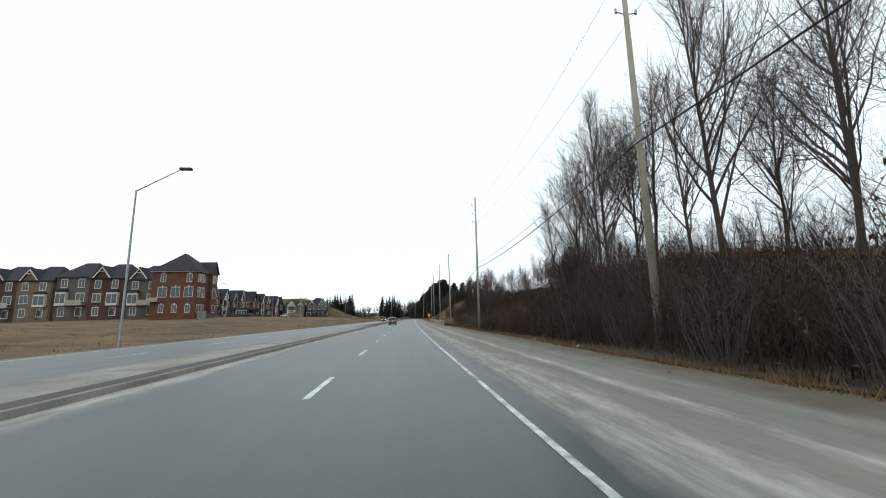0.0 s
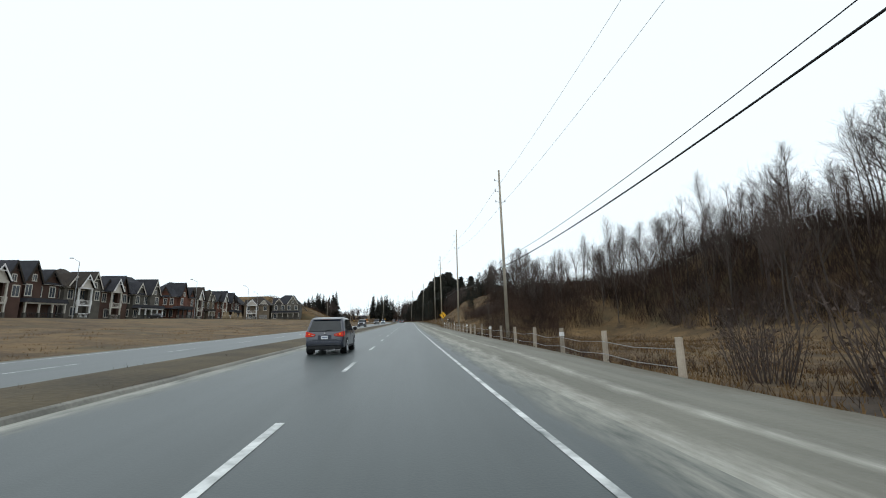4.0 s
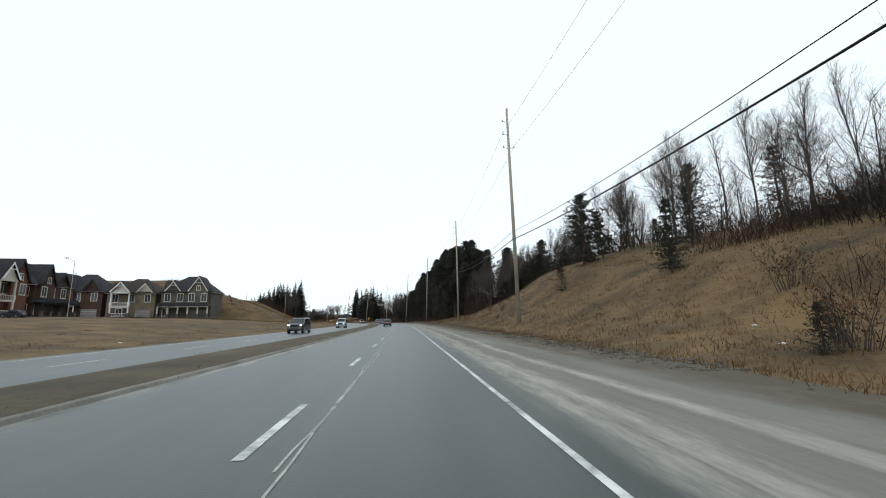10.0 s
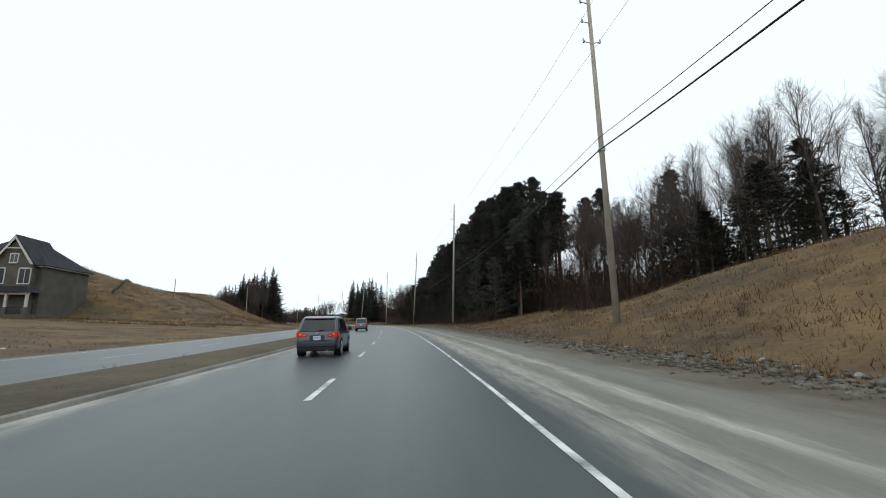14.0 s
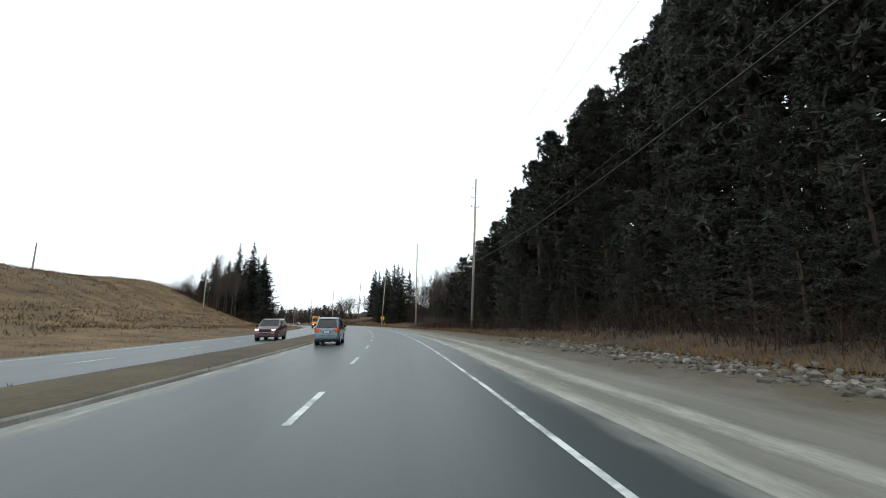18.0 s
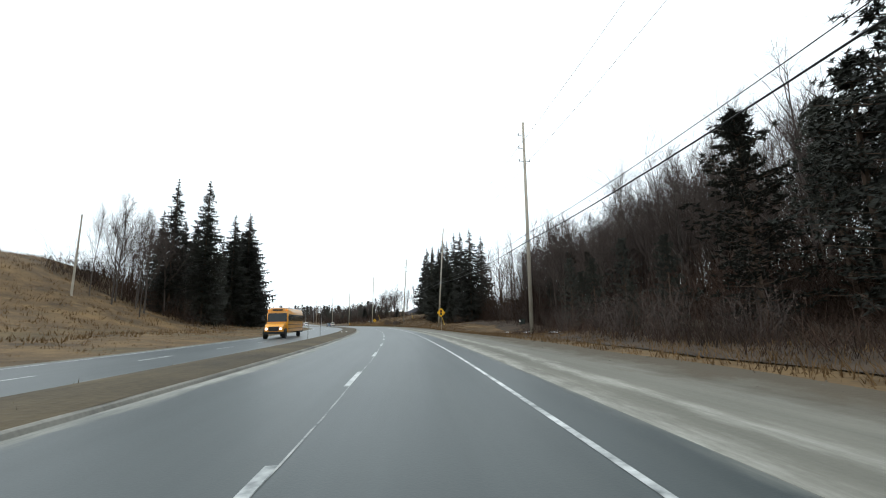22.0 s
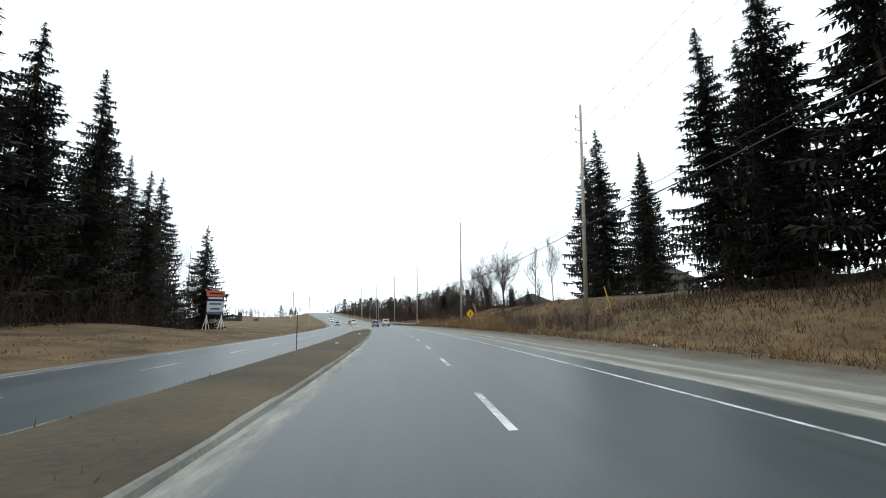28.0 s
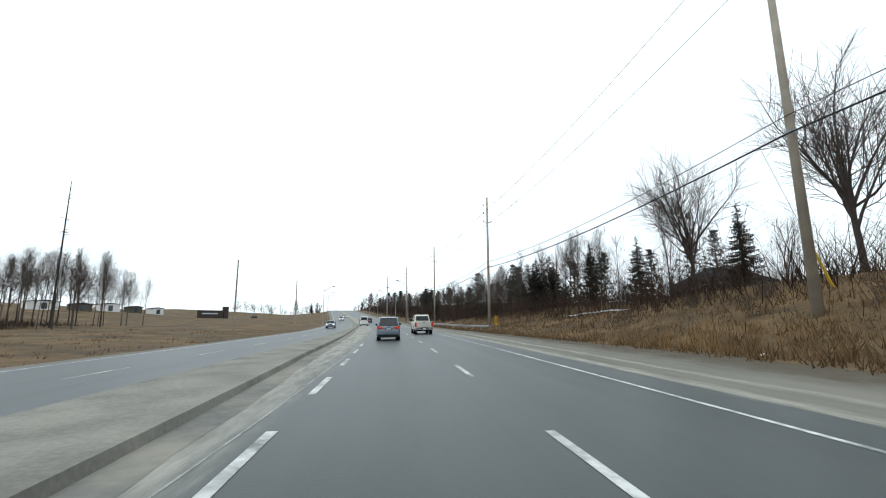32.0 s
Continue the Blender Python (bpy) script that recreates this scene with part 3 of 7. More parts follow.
HANG = [11.0, 11.2, 10.5, 8.4, 9.4, 10.7, 13.6, 11.7, 11.5, 10.6, 11.2, 11.6, 10.4, 9.8, 9.8, 9.8, 12]
tops = [build_pole(*q, z, a) for q, z, a in zip(POLES, HANG, LEANS)]
for (p, h), (q, g), (s, _, _), z0, z1, la, lb in zip(tops, tops[1:], POLES, HANG, HANG[1:], LEANS, LEANS[1:]):
    hx = Vector((math.cos(heading(s)), math.sin(heading(s)), 0))
    up = Vector((0, 0, 1))
    ka, kb = math.tan(radians(la)), math.tan(radians(lb))
    lo, lo2 = Vector((p.x, p.y, z0)) + hx * (ka * (z0 - p.z) - 0.2), Vector((q.x, q.y, z1)) + hx * (kb * (z1 - q.z) - 0.2)
    cable(lo, lo2, 0.8, 0.045, "thick black telephone cable slung between the poles")
    cable(lo + up * 0.9, lo2 + up * 0.9, 0.9, 0.022, "thin black cable slung between the poles")
    cable(p + up * (h * 0.80 + 0.3) + hx * (0.65 + ka * h * 0.8), q + up * (g * 0.80 + 0.3) + hx * (0.65 + kb * g * 0.8), 0.9, 0.012, "thin power line high between the poles")
    cable(p + up * (h * 0.865 + 0.3) + hx * (ka * h * 0.865 - 0.65), q + up * (g * 0.865 + 0.3) + hx * (kb * g * 0.865 - 0.65), 0.9, 0.012, "thin power line high between the poles")


# ---------- plants ----------
BARK = mat("grey_bark", (0.085, 0.07, 0.06), (0.045, 0.037, 0.032), 0.95, 1.2, 18, 0.6, vary=0.25)
TWIG = mat("bare_twigs", (0.085, 0.066, 0.058), (0.05, 0.039, 0.035), 0.95, 0.6, 5, 0.0, vary=0.25)
BRUSH = mat("brown_brush", (0.062, 0.043, 0.033), (0.032, 0.022, 0.018), 0.95, 0.5, 4, 0.0, vary=0.3)
RUSTLEAF = mat("rust_brown_leaves", (0.11, 0.052, 0.024), (0.05, 0.027, 0.015), 0.9, 0.7, 5, 0.0, vary=0.25)
NEEDLE = mat("dark_spruce_needles", (0.020, 0.0215, 0.017), (0.036, 0.0365, 0.029), 0.8, 0.5, 7, 0.0, vary=0.3)
PINENEEDLE = mat("dark_pine_needles", (0.019, 0.022, 0.017), (0.042, 0.043, 0.033), 0.8, 0.5, 7, 0.0, vary=0.3)
PINEBARK = mat("brown_pine_bark", (0.10, 0.07, 0.05), (0.05, 0.036, 0.028), 0.95, 1.5, 14, 0.6)
REED = mat("tall_straw", (0.30, 0.19, 0.085), (0.09, 0.055, 0.03), 0.95, 0.35, 1.5, 0.0, sheet=True)


class Soup:
    """Gathers tubes and blades into one mesh."""

    def __init__(self):
        self.v, self.f = [], []

    def tube(self, pts, rads, n=4):
        base = len(self.v)
        for i, (p, r) in enumerate(zip(pts, rads)):
            d = (pts[min(i + 1, len(pts) - 1)] - pts[max(i - 1, 0)])
            d = d.normalized() if d.length > 1e-6 else Vector((0, 0, 1))
            x = d.orthogonal().normalized()
            y = d.cross(x)
            for k in range(n):
                a = 2 * math.pi * k / n
                self.v.append(p + (x * math.cos(a) + y * math.sin(a)) * r)
        for i in range(len(pts) - 1):
            for k in range(n):
                a, b = base + i * n + k, base + i * n + (k + 1) % n
                self.f.append((a, b, b + n, a + n))

    def tri(self, a, b, c):
        k = len(self.v)
        self.v += [a, b, c]
        self.f.append((k, k + 1, k + 2))

    def mesh(self, name, material):
        return mesh_of(name, self.v, self.f, material)


def rnd_dir(rg, d, spread):
    """A direction that leaves d by about spread (radians)."""
    x = d.orthogonal().normalized()
    y = d.cross(x)
    a = rg.uniform(0, 2 * math.pi)
    s = spread * rg.uniform(0.7, 1.3)
    return (d * math.cos(s) + (x * math.cos(a) + y * math.sin(a)) * math.sin(s)).normalized()


def bare_tree(seed, spread=0.75, limbs=16, first=0.3, rise=0.3, thick=0.011, fork=False, subs=8, twigs=6, light=False):
    """Meshes of a leafless tree one metre tall: trunk with its limbs, and the crown of twigs."""
    rg = random.Random(seed)
    tr, tw = Soup(), Soup()

    def path(p, d, length, n, wob, lift):
        pts = [p.copy()]
        for _ in range(n):
            d = (d + Vector((rg.uniform(-wob, wob), rg.uniform(-wob, wob), rg.uniform(-wob, wob) * 0.5 + lift))).normalized()
            p = p + d * (length / n)
            pts.append(p.copy())
        return pts

    top = 0.42 if fork else 0.93
    trunk = path(Vector((0, 0, -0.02)), Vector((0, 0, 1)), top, 7, 0.1, 0.25)
    tr.tube(trunk, [thick * (1 - (0.88 if not fork else 0.35) * i / 7) for i in range(8)], 6)
    for k in range(limbs):
        f = first + (1 - first) * (k + rg.random()) / limbs * 0.99
        i = min(int(f * 7), 6)
        p = trunk[i].lerp(trunk[i + 1], f * 7 - i)
        if fork:
            ln, ang, r = 0.56 * rg.uniform(0.75, 1.1), spread * rg.uniform(0.25, 1.15), thick * 0.42
        else:
            ln, ang, r = (0.46 * (1 - f) + 0.12) * rg.uniform(0.75, 1.2), spread * (1.25 - 0.75 * f), thick * 0.5 * (1.05 - 0.75 * f)
        pts = path(p, rnd_dir(rg, Vector((0, 0, 1)), ang), ln, 5, 0.2, rise * 0.28)
        tr.tube(pts, [r * (1 - 0.82 * i / 5) for i in range(6)], 4)
        for j in range(subs):
            g = 0.18 + 0.82 * (j + rg.random()) / subs
            i = min(int(g * 5), 4)
            q = pts[i].lerp(pts[i + 1], g * 5 - i)
            e = rnd_dir(rg, (pts[i + 1] - pts[i]).normalized(), 0.75)
            l2 = ln * 0.5 * (1.25 - 0.7 * g) * rg.uniform(0.7, 1.3)
            sub = path(q, e, l2, 3, 0.22, rise * 0.3)
            r2 = max(r * 0.34 * (1.1 - 0.5 * g), 0.00075)
            tw.tube(sub, [r2, r2 * 0.8, r2 * 0.6, r2 * 0.3], 3)
            for m in range(twigs):
                g2 = 0.12 + 0.88 * (m + rg.random()) / twigs
                i2 = min(int(g2 * 3), 2)
                q2 = sub[i2].lerp(sub[i2 + 1], g2 * 3 - i2)
                e2 = (rnd_dir(rg, (sub[i2 + 1] - sub[i2]).normalized(), 0.75) + Vector((0, 0, rise * 0.5))).normalized()
                l3 = l2 * 0.55 * rg.uniform(0.6, 1.3)
                tw.tube([q2, q2 + e2 * l3], [r2 * 0.55, r2 * 0.28], 3)
    return tr.mesh("trunk", BARK), tw.mesh("crown", TWIG)


def spruce_meshes(seed, layers=40, wide=0.205, low=0.04, ragged=0.25):
    """Trunk and drooping boughs of a spruce one metre tall."""
    rg = random.Random(seed)
    tr, cr = Soup(), Soup()
    tr.tube([Vector((0, 0, -0.02)), Vector((0, 0, 0.5)), Vector((0, 0, 0.99))], [0.013, 0.008, 0.001], 6)
    for k in range(layers):
        f = k / (layers - 1)
        z = low + (0.985 - low) * f ** 0.92
        reach = wide * (1 - f) ** 0.85 * (0.75 + 0.25 * min(1, f * 8)) + 0.006
        for j in range(11 if f < 0.75 else 7):
            a = rg.uniform(0, 2 * math.pi)
            ln = reach * rg.uniform(1 - ragged * 1.6, 1 + ragged * 0.6)
            out = Vector((math.cos(a), math.sin(a), 0))
            side = Vector((-math.sin(a), math.cos(a), 0))
            zz = z + rg.uniform(-0.012, 0.012)
            n = max(4, int(9 * ln / wide) + 3)
            for m in range(n):
                g0, g1 = m / n, (m + 1.6) / n
                def q(g):
                    return out * ln * g + Vector((0, 0, zz - ln * 0.42 * g + ln * 0.28 * g * g * g))
                w = (0.014 + ln * 0.13 * (1.1 - 0.8 * g0)) * rg.uniform(0.5, 1.3)
                hang = (0.008 + ln * 0.07) * rg.uniform(0.3, 1.5)
                p0, p1 = q(g0), q(min(g1, 1.06))
                down = Vector((0, 0, -hang))
                for sg in (-1, 1):
                    cr.tri(p0, p0.lerp(p1, 0.5), p0.lerp(p1, 1.0) + side * w * sg + down * 0.6 + out * ln * 0.03)
                cr.tri(p0, p0.lerp(p1, 0.6), p0.lerp(p1, 0.5) + down * 1.5 + side * rg.uniform(-0.3, 0.3) * w)
    return tr.mesh("trunk", PINEBARK), cr.mesh("crown", NEEDLE)


def pine_meshes(seed, low=0.45, wide=0.15, boughs=70):
    """Trunk with dead snags and a tufted crown of a pine one metre tall."""
    rg = random.Random(seed)
    tr, cr = Soup(), Soup()
    bend = Vector((rg.uniform(-0.02, 0.02), rg.uniform(-0.02, 0.02), 0.5))
    tr.tube([Vector((0, 0, -0.02)), bend, Vector((0, 0, 0.97))], [0.0125, 0.009, 0.002], 7)
    for _ in range(16):
        z = rg.uniform(0.12, low + 0.1)
        a = rg.uniform(0, 6.28)
        ln = rg.uniform(0.03, 0.1)
        tr.tube([Vector((0, 0, z)), Vector((math.cos(a) * ln, math.sin(a) * ln, z + rg.uniform(-0.02, 0.03)))], [0.002, 0.0007], 3)
    for k in range(boughs):
        f = (k + rg.random()) / boughs
        whorl = 13
        z = low + (0.965 - low) * (int(f * whorl) + rg.uniform(-0.15, 0.35)) / whorl + 0.01
        a = k * 2.4 + rg.uniform(-0.4, 0.4)
        ln = wide * (1 - f) ** 0.8 * min(1.0, 0.5 + 2.6 * f) * rg.choice((0.5, 0.75, 1.0, 1.2, 1.55)) + 0.010
        out = Vector((math.cos(a), math.sin(a), rg.uniform(0.0, 0.35) + 0.3 * f))
        p = Vector((0, 0, z))
        tr.tube([p, p + out * ln * 0.9], [0.0024, 0.001], 3)
        for m in range(9):
            c = p + out * ln * rg.uniform(0.3, 1.08) + Vector((rg.uniform(-1, 1), rg.uniform(-1, 1), rg.uniform(-0.6, 0.8))) * 0.024
            for _ in range(11):
                e = Vector((rg.gauss(0, 1), rg.gauss(0, 1), rg.gauss(0.3, 0.9))).normalized()
                w = e.orthogonal().normalized()
                L = rg.uniform(0.010, 0.026)
                cr.tri(c - w * 0.0042, c + w * 0.0042 + e * 0.003, c + e * L)
    return tr.mesh("trunk", PINEBARK), cr.mesh("crown", PINENEEDLE)


def shrub_meshes(seed, stems=34, leaves=150, leaf=BRUSH):
    """Stems and clinging leaves of a brown thicket shrub one metre tall."""
    rg = random.Random(seed)
    st, lv = Soup(), Soup()
    tips = []
    for _ in range(stems):
        a = rg.uniform(0, 6.28)
        r0 = rg.uniform(0, 0.25)
        p = Vector((math.cos(a) * r0, math.sin(a) * r0, -0.03))
        d = Vector((math.cos(a) * rg.uniform(0, 0.5), math.sin(a) * rg.uniform(0, 0.5), 1)).normalized()
        h = rg.uniform(0.55, 1.0)
        mid = p + d * h * 0.5
        tip = mid + rnd_dir(rg, d, 0.25) * h * 0.5
        st.tube([p, mid, tip], [0.007, 0.005, 0.0015], 3)
        for _ in range(4):
            f = rg.uniform(0.3, 0.95)
            q = p.lerp(mid, f * 2) if f < 0.5 else mid.lerp(tip, f * 2 - 1)
            e = rnd_dir(rg, d, 0.7)
            t2 = q + e * rg.uniform(0.12, 0.3)
            st.tube([q, t2], [0.0035, 0.001], 3)
            tips += [q.lerp(t2, 0.5), t2]
    for _ in range(leaves):
        c = rg.choice(tips) + Vector((rg.gauss(0, 0.04), rg.gauss(0, 0.04), rg.gauss(-0.05, 0.08)))
        e = Vector((rg.gauss(0, 1), rg.gauss(0, 1), rg.gauss(0, 1))).normalized()
        w = e.orthogonal().normalized()
        L = rg.uniform(0.02, 0.05)
        lv.tri(c - w * L * 0.4, c + w * L * 0.4, c + e * L)
    return st.mesh("stem", TWIG if leaf is BRUSH else BARK), lv.mesh("foliage", leaf)


def seeded(meshes, names, name, label, category, group):
    """A first specimen, whose parts the others share."""
    t = thing(name, label, category, Matrix.Translation((0, -140, 0)), group)
    for n, me in zip(names, meshes):
        part(n, me, None, t)
    return t


TREES = [seeded(bare_tree(11, 0.8, 20, 0.28, 0.35, 0.012, False, 11, 8), ("trunk", "crown"), "bare_tree", "tall bare deciduous tree, grey twigs against the sky", "tree", "roadside woods"),
         seeded(bare_tree(12, 0.66, 20, 0.32, 0.45, 0.011, False, 10, 7), ("trunk", "crown"), "bare_tree", "slim bare forest tree with rising branches", "tree", "roadside woods"),
         seeded(bare_tree(13, 0.5, 14, 0.42, 0.7, 0.0085), ("trunk", "crown"), "bare_tree", "thin bare tree with a pale straight stem", "tree", "roadside woods"),
         seeded(bare_tree(14, 0.78, 15, 0.5, 0.3, 0.02, True, 10, 9), ("trunk", "crown"), "bare_tree", "broad round-headed bare tree with a forked trunk", "tree", "roadside woods")]
LIGHT = [bare_tree(71, 0.85, 13, 0.34, 0.3, 0.011, False, 6, 4), bare_tree(72, 0.78, 13, 0.40, 0.35, 0.010, False, 6, 4), bare_tree(73, 0.8, 10, 0.5, 0.3, 0.012, True, 7, 4)]
SPRUCES = [seeded(spruce_meshes(21), ("trunk", "crown"), "spruce_tree", "tall dark spruce with drooping boughs", "tree", "spruces beside the road"),
           seeded(spruce_meshes(22, 36, 0.235, 0.03, 0.35), ("trunk", "crown"), "spruce_tree", "broad dark spruce, ragged outline", "tree", "spruces beside the road"),
           seeded(spruce_meshes(23, 42, 0.165, 0.06, 0.3), ("trunk", "crown"), "spruce_tree", "narrow pointed dark spruce", "tree", "spruces beside the road")]
PINES = [seeded(pine_meshes(31, 0.1, 0.175, 110), ("trunk", "crown"), "pine_tree", "tall dark plantation pine with a tufted crown", "tree", "pine plantation"),
         seeded(pine_meshes(32, 0.05, 0.20, 110), ("trunk", "crown"), "pine_tree", "dark pine with dense tufted boughs", "tree", "pine plantation"),
         seeded(pine_meshes(33, 0.04, 0.27, 110), ("trunk", "crown"), "pine_tree", "bushy young pine branching from the ground", "tree", "pine plantation")]
TALLPINE = seeded(pine_meshes(34, 0.46, 0.15, 84), ("trunk", "crown"), "pine_tree", "tall plantation pine, bare stem with dead snags below the crown", "tree", "pine plantation")
SHRUBS = [seeded(shrub_meshes(41), ("stem", "foliage"), "brown_shrub", "leafless brown thicket shrub", "shrub", "roadside thicket"),
          seeded(shrub_meshes(42, 28, 240), ("stem", "foliage"), "brown_shrub", "dense brown brush with clinging leaves", "shrub", "roadside thicket"),
          seeded(shrub_meshes(43, 22, 420, RUSTLEAF), ("stem", "foliage"), "rust_shrub", "shrub holding rust-brown dead leaves", "shrub", "roadside thicket")]
used = set()


def plant(kind, s, d, h, wide=1.0, sink=0.15):
    p = on(s, d, sink)
    m = Matrix.Translation(p) @ pose(0, 0, 0, 0, 0, random.uniform(0, 360))
    w = h * wide * random.uniform(0.92, 1.08)
    if kind.name in used:
        ob = copy_thing(kind, m)
    else:
        used.add(kind.name)
        ob = kind
        ob.matrix_basis = m
    ob.scale = (w, w, h)
    return ob


def scatter(kinds, n, s0, s1, d0, d1, h0, h1, wide=1.0, seed=5):
    """n plants, evenly jittered over a stretch of the roadside."""
    rg = random.Random(seed)
    cols = max(1, round(math.sqrt(n * abs(s1 - s0) / max(abs(d1 - d0), 1))))
    rows = max(1, math.ceil(n / cols))
    done = 0
    for i in range(cols):
        for j in range(rows):
            if done < n:
                done += 1
                s = s0 + (s1 - s0) * (i + rg.random()) / cols
                d = d0 + (d1 - d0) * (j + rg.random()) / rows
                plant(rg.choice(kinds), s, d, rg.uniform(h0, h1), wide)


def woods(label, n, s0, s1, d0, d1, h0, h1, seed, wide=1.0):
    """A far stand of bare trees that nobody could count, as one mesh."""
    rg = random.Random(seed)
    vs, fs, count = [], [], 0
    for _ in range(n):
        s, d, h = rg.uniform(s0, s1), rg.uniform(d0, d1), rg.uniform(h0, h1)
        m = Matrix.Translation(on(s, d, 0.1)) @ pose(0, 0, 0, 0, 0, rg.uniform(0, 360)) @ Matrix.Diagonal((h * wide, h * wide, h, 1))
        mm = np.array(m)
        for me in rg.choice(LIGHT):
            co = np.empty(len(me.vertices) * 3)
            me.vertices.foreach_get("co", co)
            co = co.reshape(-1, 3) @ mm[:3, :3].T + mm[:3, 3]
            vs.append(co)
            fs += [tuple(i + count for i in p.vertices) for p in me.polygons]
            count += len(co)
    me = bpy.data.meshes.new("bare_woods")
    me.from_pydata(np.concatenate(vs), [], fs)
    me.materials.append(TWIG)
    tagged(new("bare_woods", me), label, "woods", kind="stuff")


BRUSHMASS = mat("dark_brown_brush", (0.064, 0.037, 0.025), (0.020, 0.0135, 0.010), 0.95, 0.15, 1.2, 0.0, sheet=True, detail=8)


def brush(label, n, s0, s1, d0, d1, h0, h1, seed, w=0.028, material=None, lean=0.38, fade=30.0):
    """Uncounted thin brown stems with side twigs."""
    rg = random.Random(seed)
    so = Soup()
    for _ in range(n):
        s, d = rg.uniform(s0, s1), rg.uniform(d0, d1)
        patch = noise.noise((s * 0.16, d * 0.16, 2)) + 0.6 * noise.noise((s * 0.5, d * 0.5, 6))
        edge = abs(d) - min(abs(d0), abs(d1))
        if edge < 2.5 and rg.random() > (edge + 0.4) / 2.5 + patch * 0.8:
            continue
        p = on(s, d, 0.1)
        end = min(1.0, (s1 - s) / fade)
        h = rg.uniform(h0 * 0.35, h1) * max(0.3, 0.95 + 0.95 * patch) * min(1.0, 0.45 + edge * 0.22) * (0.35 + 0.65 * end) * (1.0 if rg.random() < 0.93 else 1.5)
        a = rg.uniform(0, 6.28)
        x = Vector((math.cos(a), math.sin(a), 0)) * w * rg.uniform(0.4, 1.1)
        tip = p + Vector((rg.gauss(0, lean) * h, rg.gauss(0, lean) * h, h))
        so.tri(p - x, p + x, tip)
        for _ in range(4):
            q = p.lerp(tip, rg.uniform(0.2, 0.92))
            e = Vector((rg.gauss(0, 0.7), rg.gauss(0, 0.7), rg.uniform(0.0, 0.8))) * h * 0.3
            so.tri(q - x * 0.7, q + x * 0.7, q + e)
    tagged(new("brush", so.mesh("brush", material or BRUSHMASS)), label, "brush", kind="stuff")


T0, T1, T2, T3 = TREES
S0, S1, S2 = SPRUCES
P0, P1, P2 = PINES
B0, B1, B2 = SHRUBS
# the thicket at the start, with large trees in it
brush("dense brown brush beside the gravel", 14500, -15, 70, 10.6, 20, 2.2, 5.2, 101, fade=24)
brush("low brown weeds at the end of the thicket", 5000, 58, 112, 10.4, 26, 0.4, 1.3, 151, 0.02)
brush("dense brown brush up the bank", 9000, -15, 66, 20, 34, 3.5, 7.0, 102, 0.035, fade=16)
scatter((B0, B1), 34, -15, 60, 11.5, 17, 2.6, 5.6, 0.9, 1)
scatter((B0, B1), 20, -15, 60, 17, 34, 4.4, 7.8, 0.8, 2)
for s, d, h in ((26, 22, 28), (19, 24, 25), (33, 25, 22), (40, 21, 25), (46, 23, 25), (43, 26, 24), (50, 22, 22), (37, 24, 25), (13, 23, 22), (8, 28, 23), (56, 24, 13), (75.4, 28.4, 23), (71, 33, 23), (64, 30, 15), (2, 24, 22), (23, 29, 24), (30, 31, 21)):
    plant(TREES[int(s) % 2], s, d, h, 0.85)
plant(T3, 59, 24, 12.5, 0.8)
plant(T1, 63, 26, 12, 0.8)
woods("bare trees behind the thicket", 22, -20, 74, 34, 64, 11, 17, 3)
plant(T1, 84, 16.5, 11.5, 0.7)
for s, d, h in ((86, 14, 3.6), (90, 16, 4.6), (94, 15, 4.2), (88, 18, 5.0), (97, 17, 4.0)):
    plant((B0, B1)[int(s) % 2], s, d, h, 0.9)
# wooded slope beyond the fenced field
brush("brown brush covering the slope beyond the field", 15000, 78, 190, 52, 72, 3.0, 6.5, 104, 0.06, fade=6)
brush("brown brush on the slope behind the hill", 6000, 184, 236, 38, 68, 3.0, 6.5, 154, 0.05)
brush("low rusty weeds behind the fence", 5000, 96, 172, 8.8, 16, 0.5, 1.4, 155, 0.02)
brush("sparse brown weeds over the low field", 2600, 100, 185, 16, 50, 0.4, 1.1, 156, 0.03)
brush("brown brush high on the wooded slope", 9000, 90, 240, 66, 115, 4, 7.5, 114, 0.07)
scatter((B0, B1), 26, 90, 185, 52, 60, 4, 6.5, 0.9, 4)
woods("bare woods on the slope beyond the field", 90, 80, 240, 56, 112, 11, 17, 5)
scatter((T0, T1, T2), 30, 110, 220, 50, 72, 14, 22, 0.95, 45)
for s, d, h in ((186, 40, 10), (192, 36, 13), (205, 38, 15), (213, 36, 17)):
    plant(T1, s, d, h)
brush("low brown brush on the hill's near end", 8000, 166, 213, 17, 36, 1.6, 4.4, 106, 0.03, fade=9)
brush("dark thicket up the end of the hill", 8000, 174, 232, 27, 48, 3.0, 6.5, 126, 0.04, fade=12)
scatter((T1, T2, T0), 18, 184, 228, 30, 46, 8, 12, 0.9, 146)
scatter((T1, T2, T0), 20, 252, 312, 31, 42, 9, 15, 0.9, 158)
scatter((B0, B1), 12, 192, 212, 19, 28, 2.0, 4.2, 1.0, 152)
plant(B2, 206.5, 13.2, 2.6, 0.9)
plant(B2, 207.5, 13.8, 2.0, 1.0)
plant(P1, 227, 22, 6.8, 1.15)
plant(P2, 229, 23.2, 4.5, 1.0)
plant(T2, 152, 15, 6.5, 0.7)
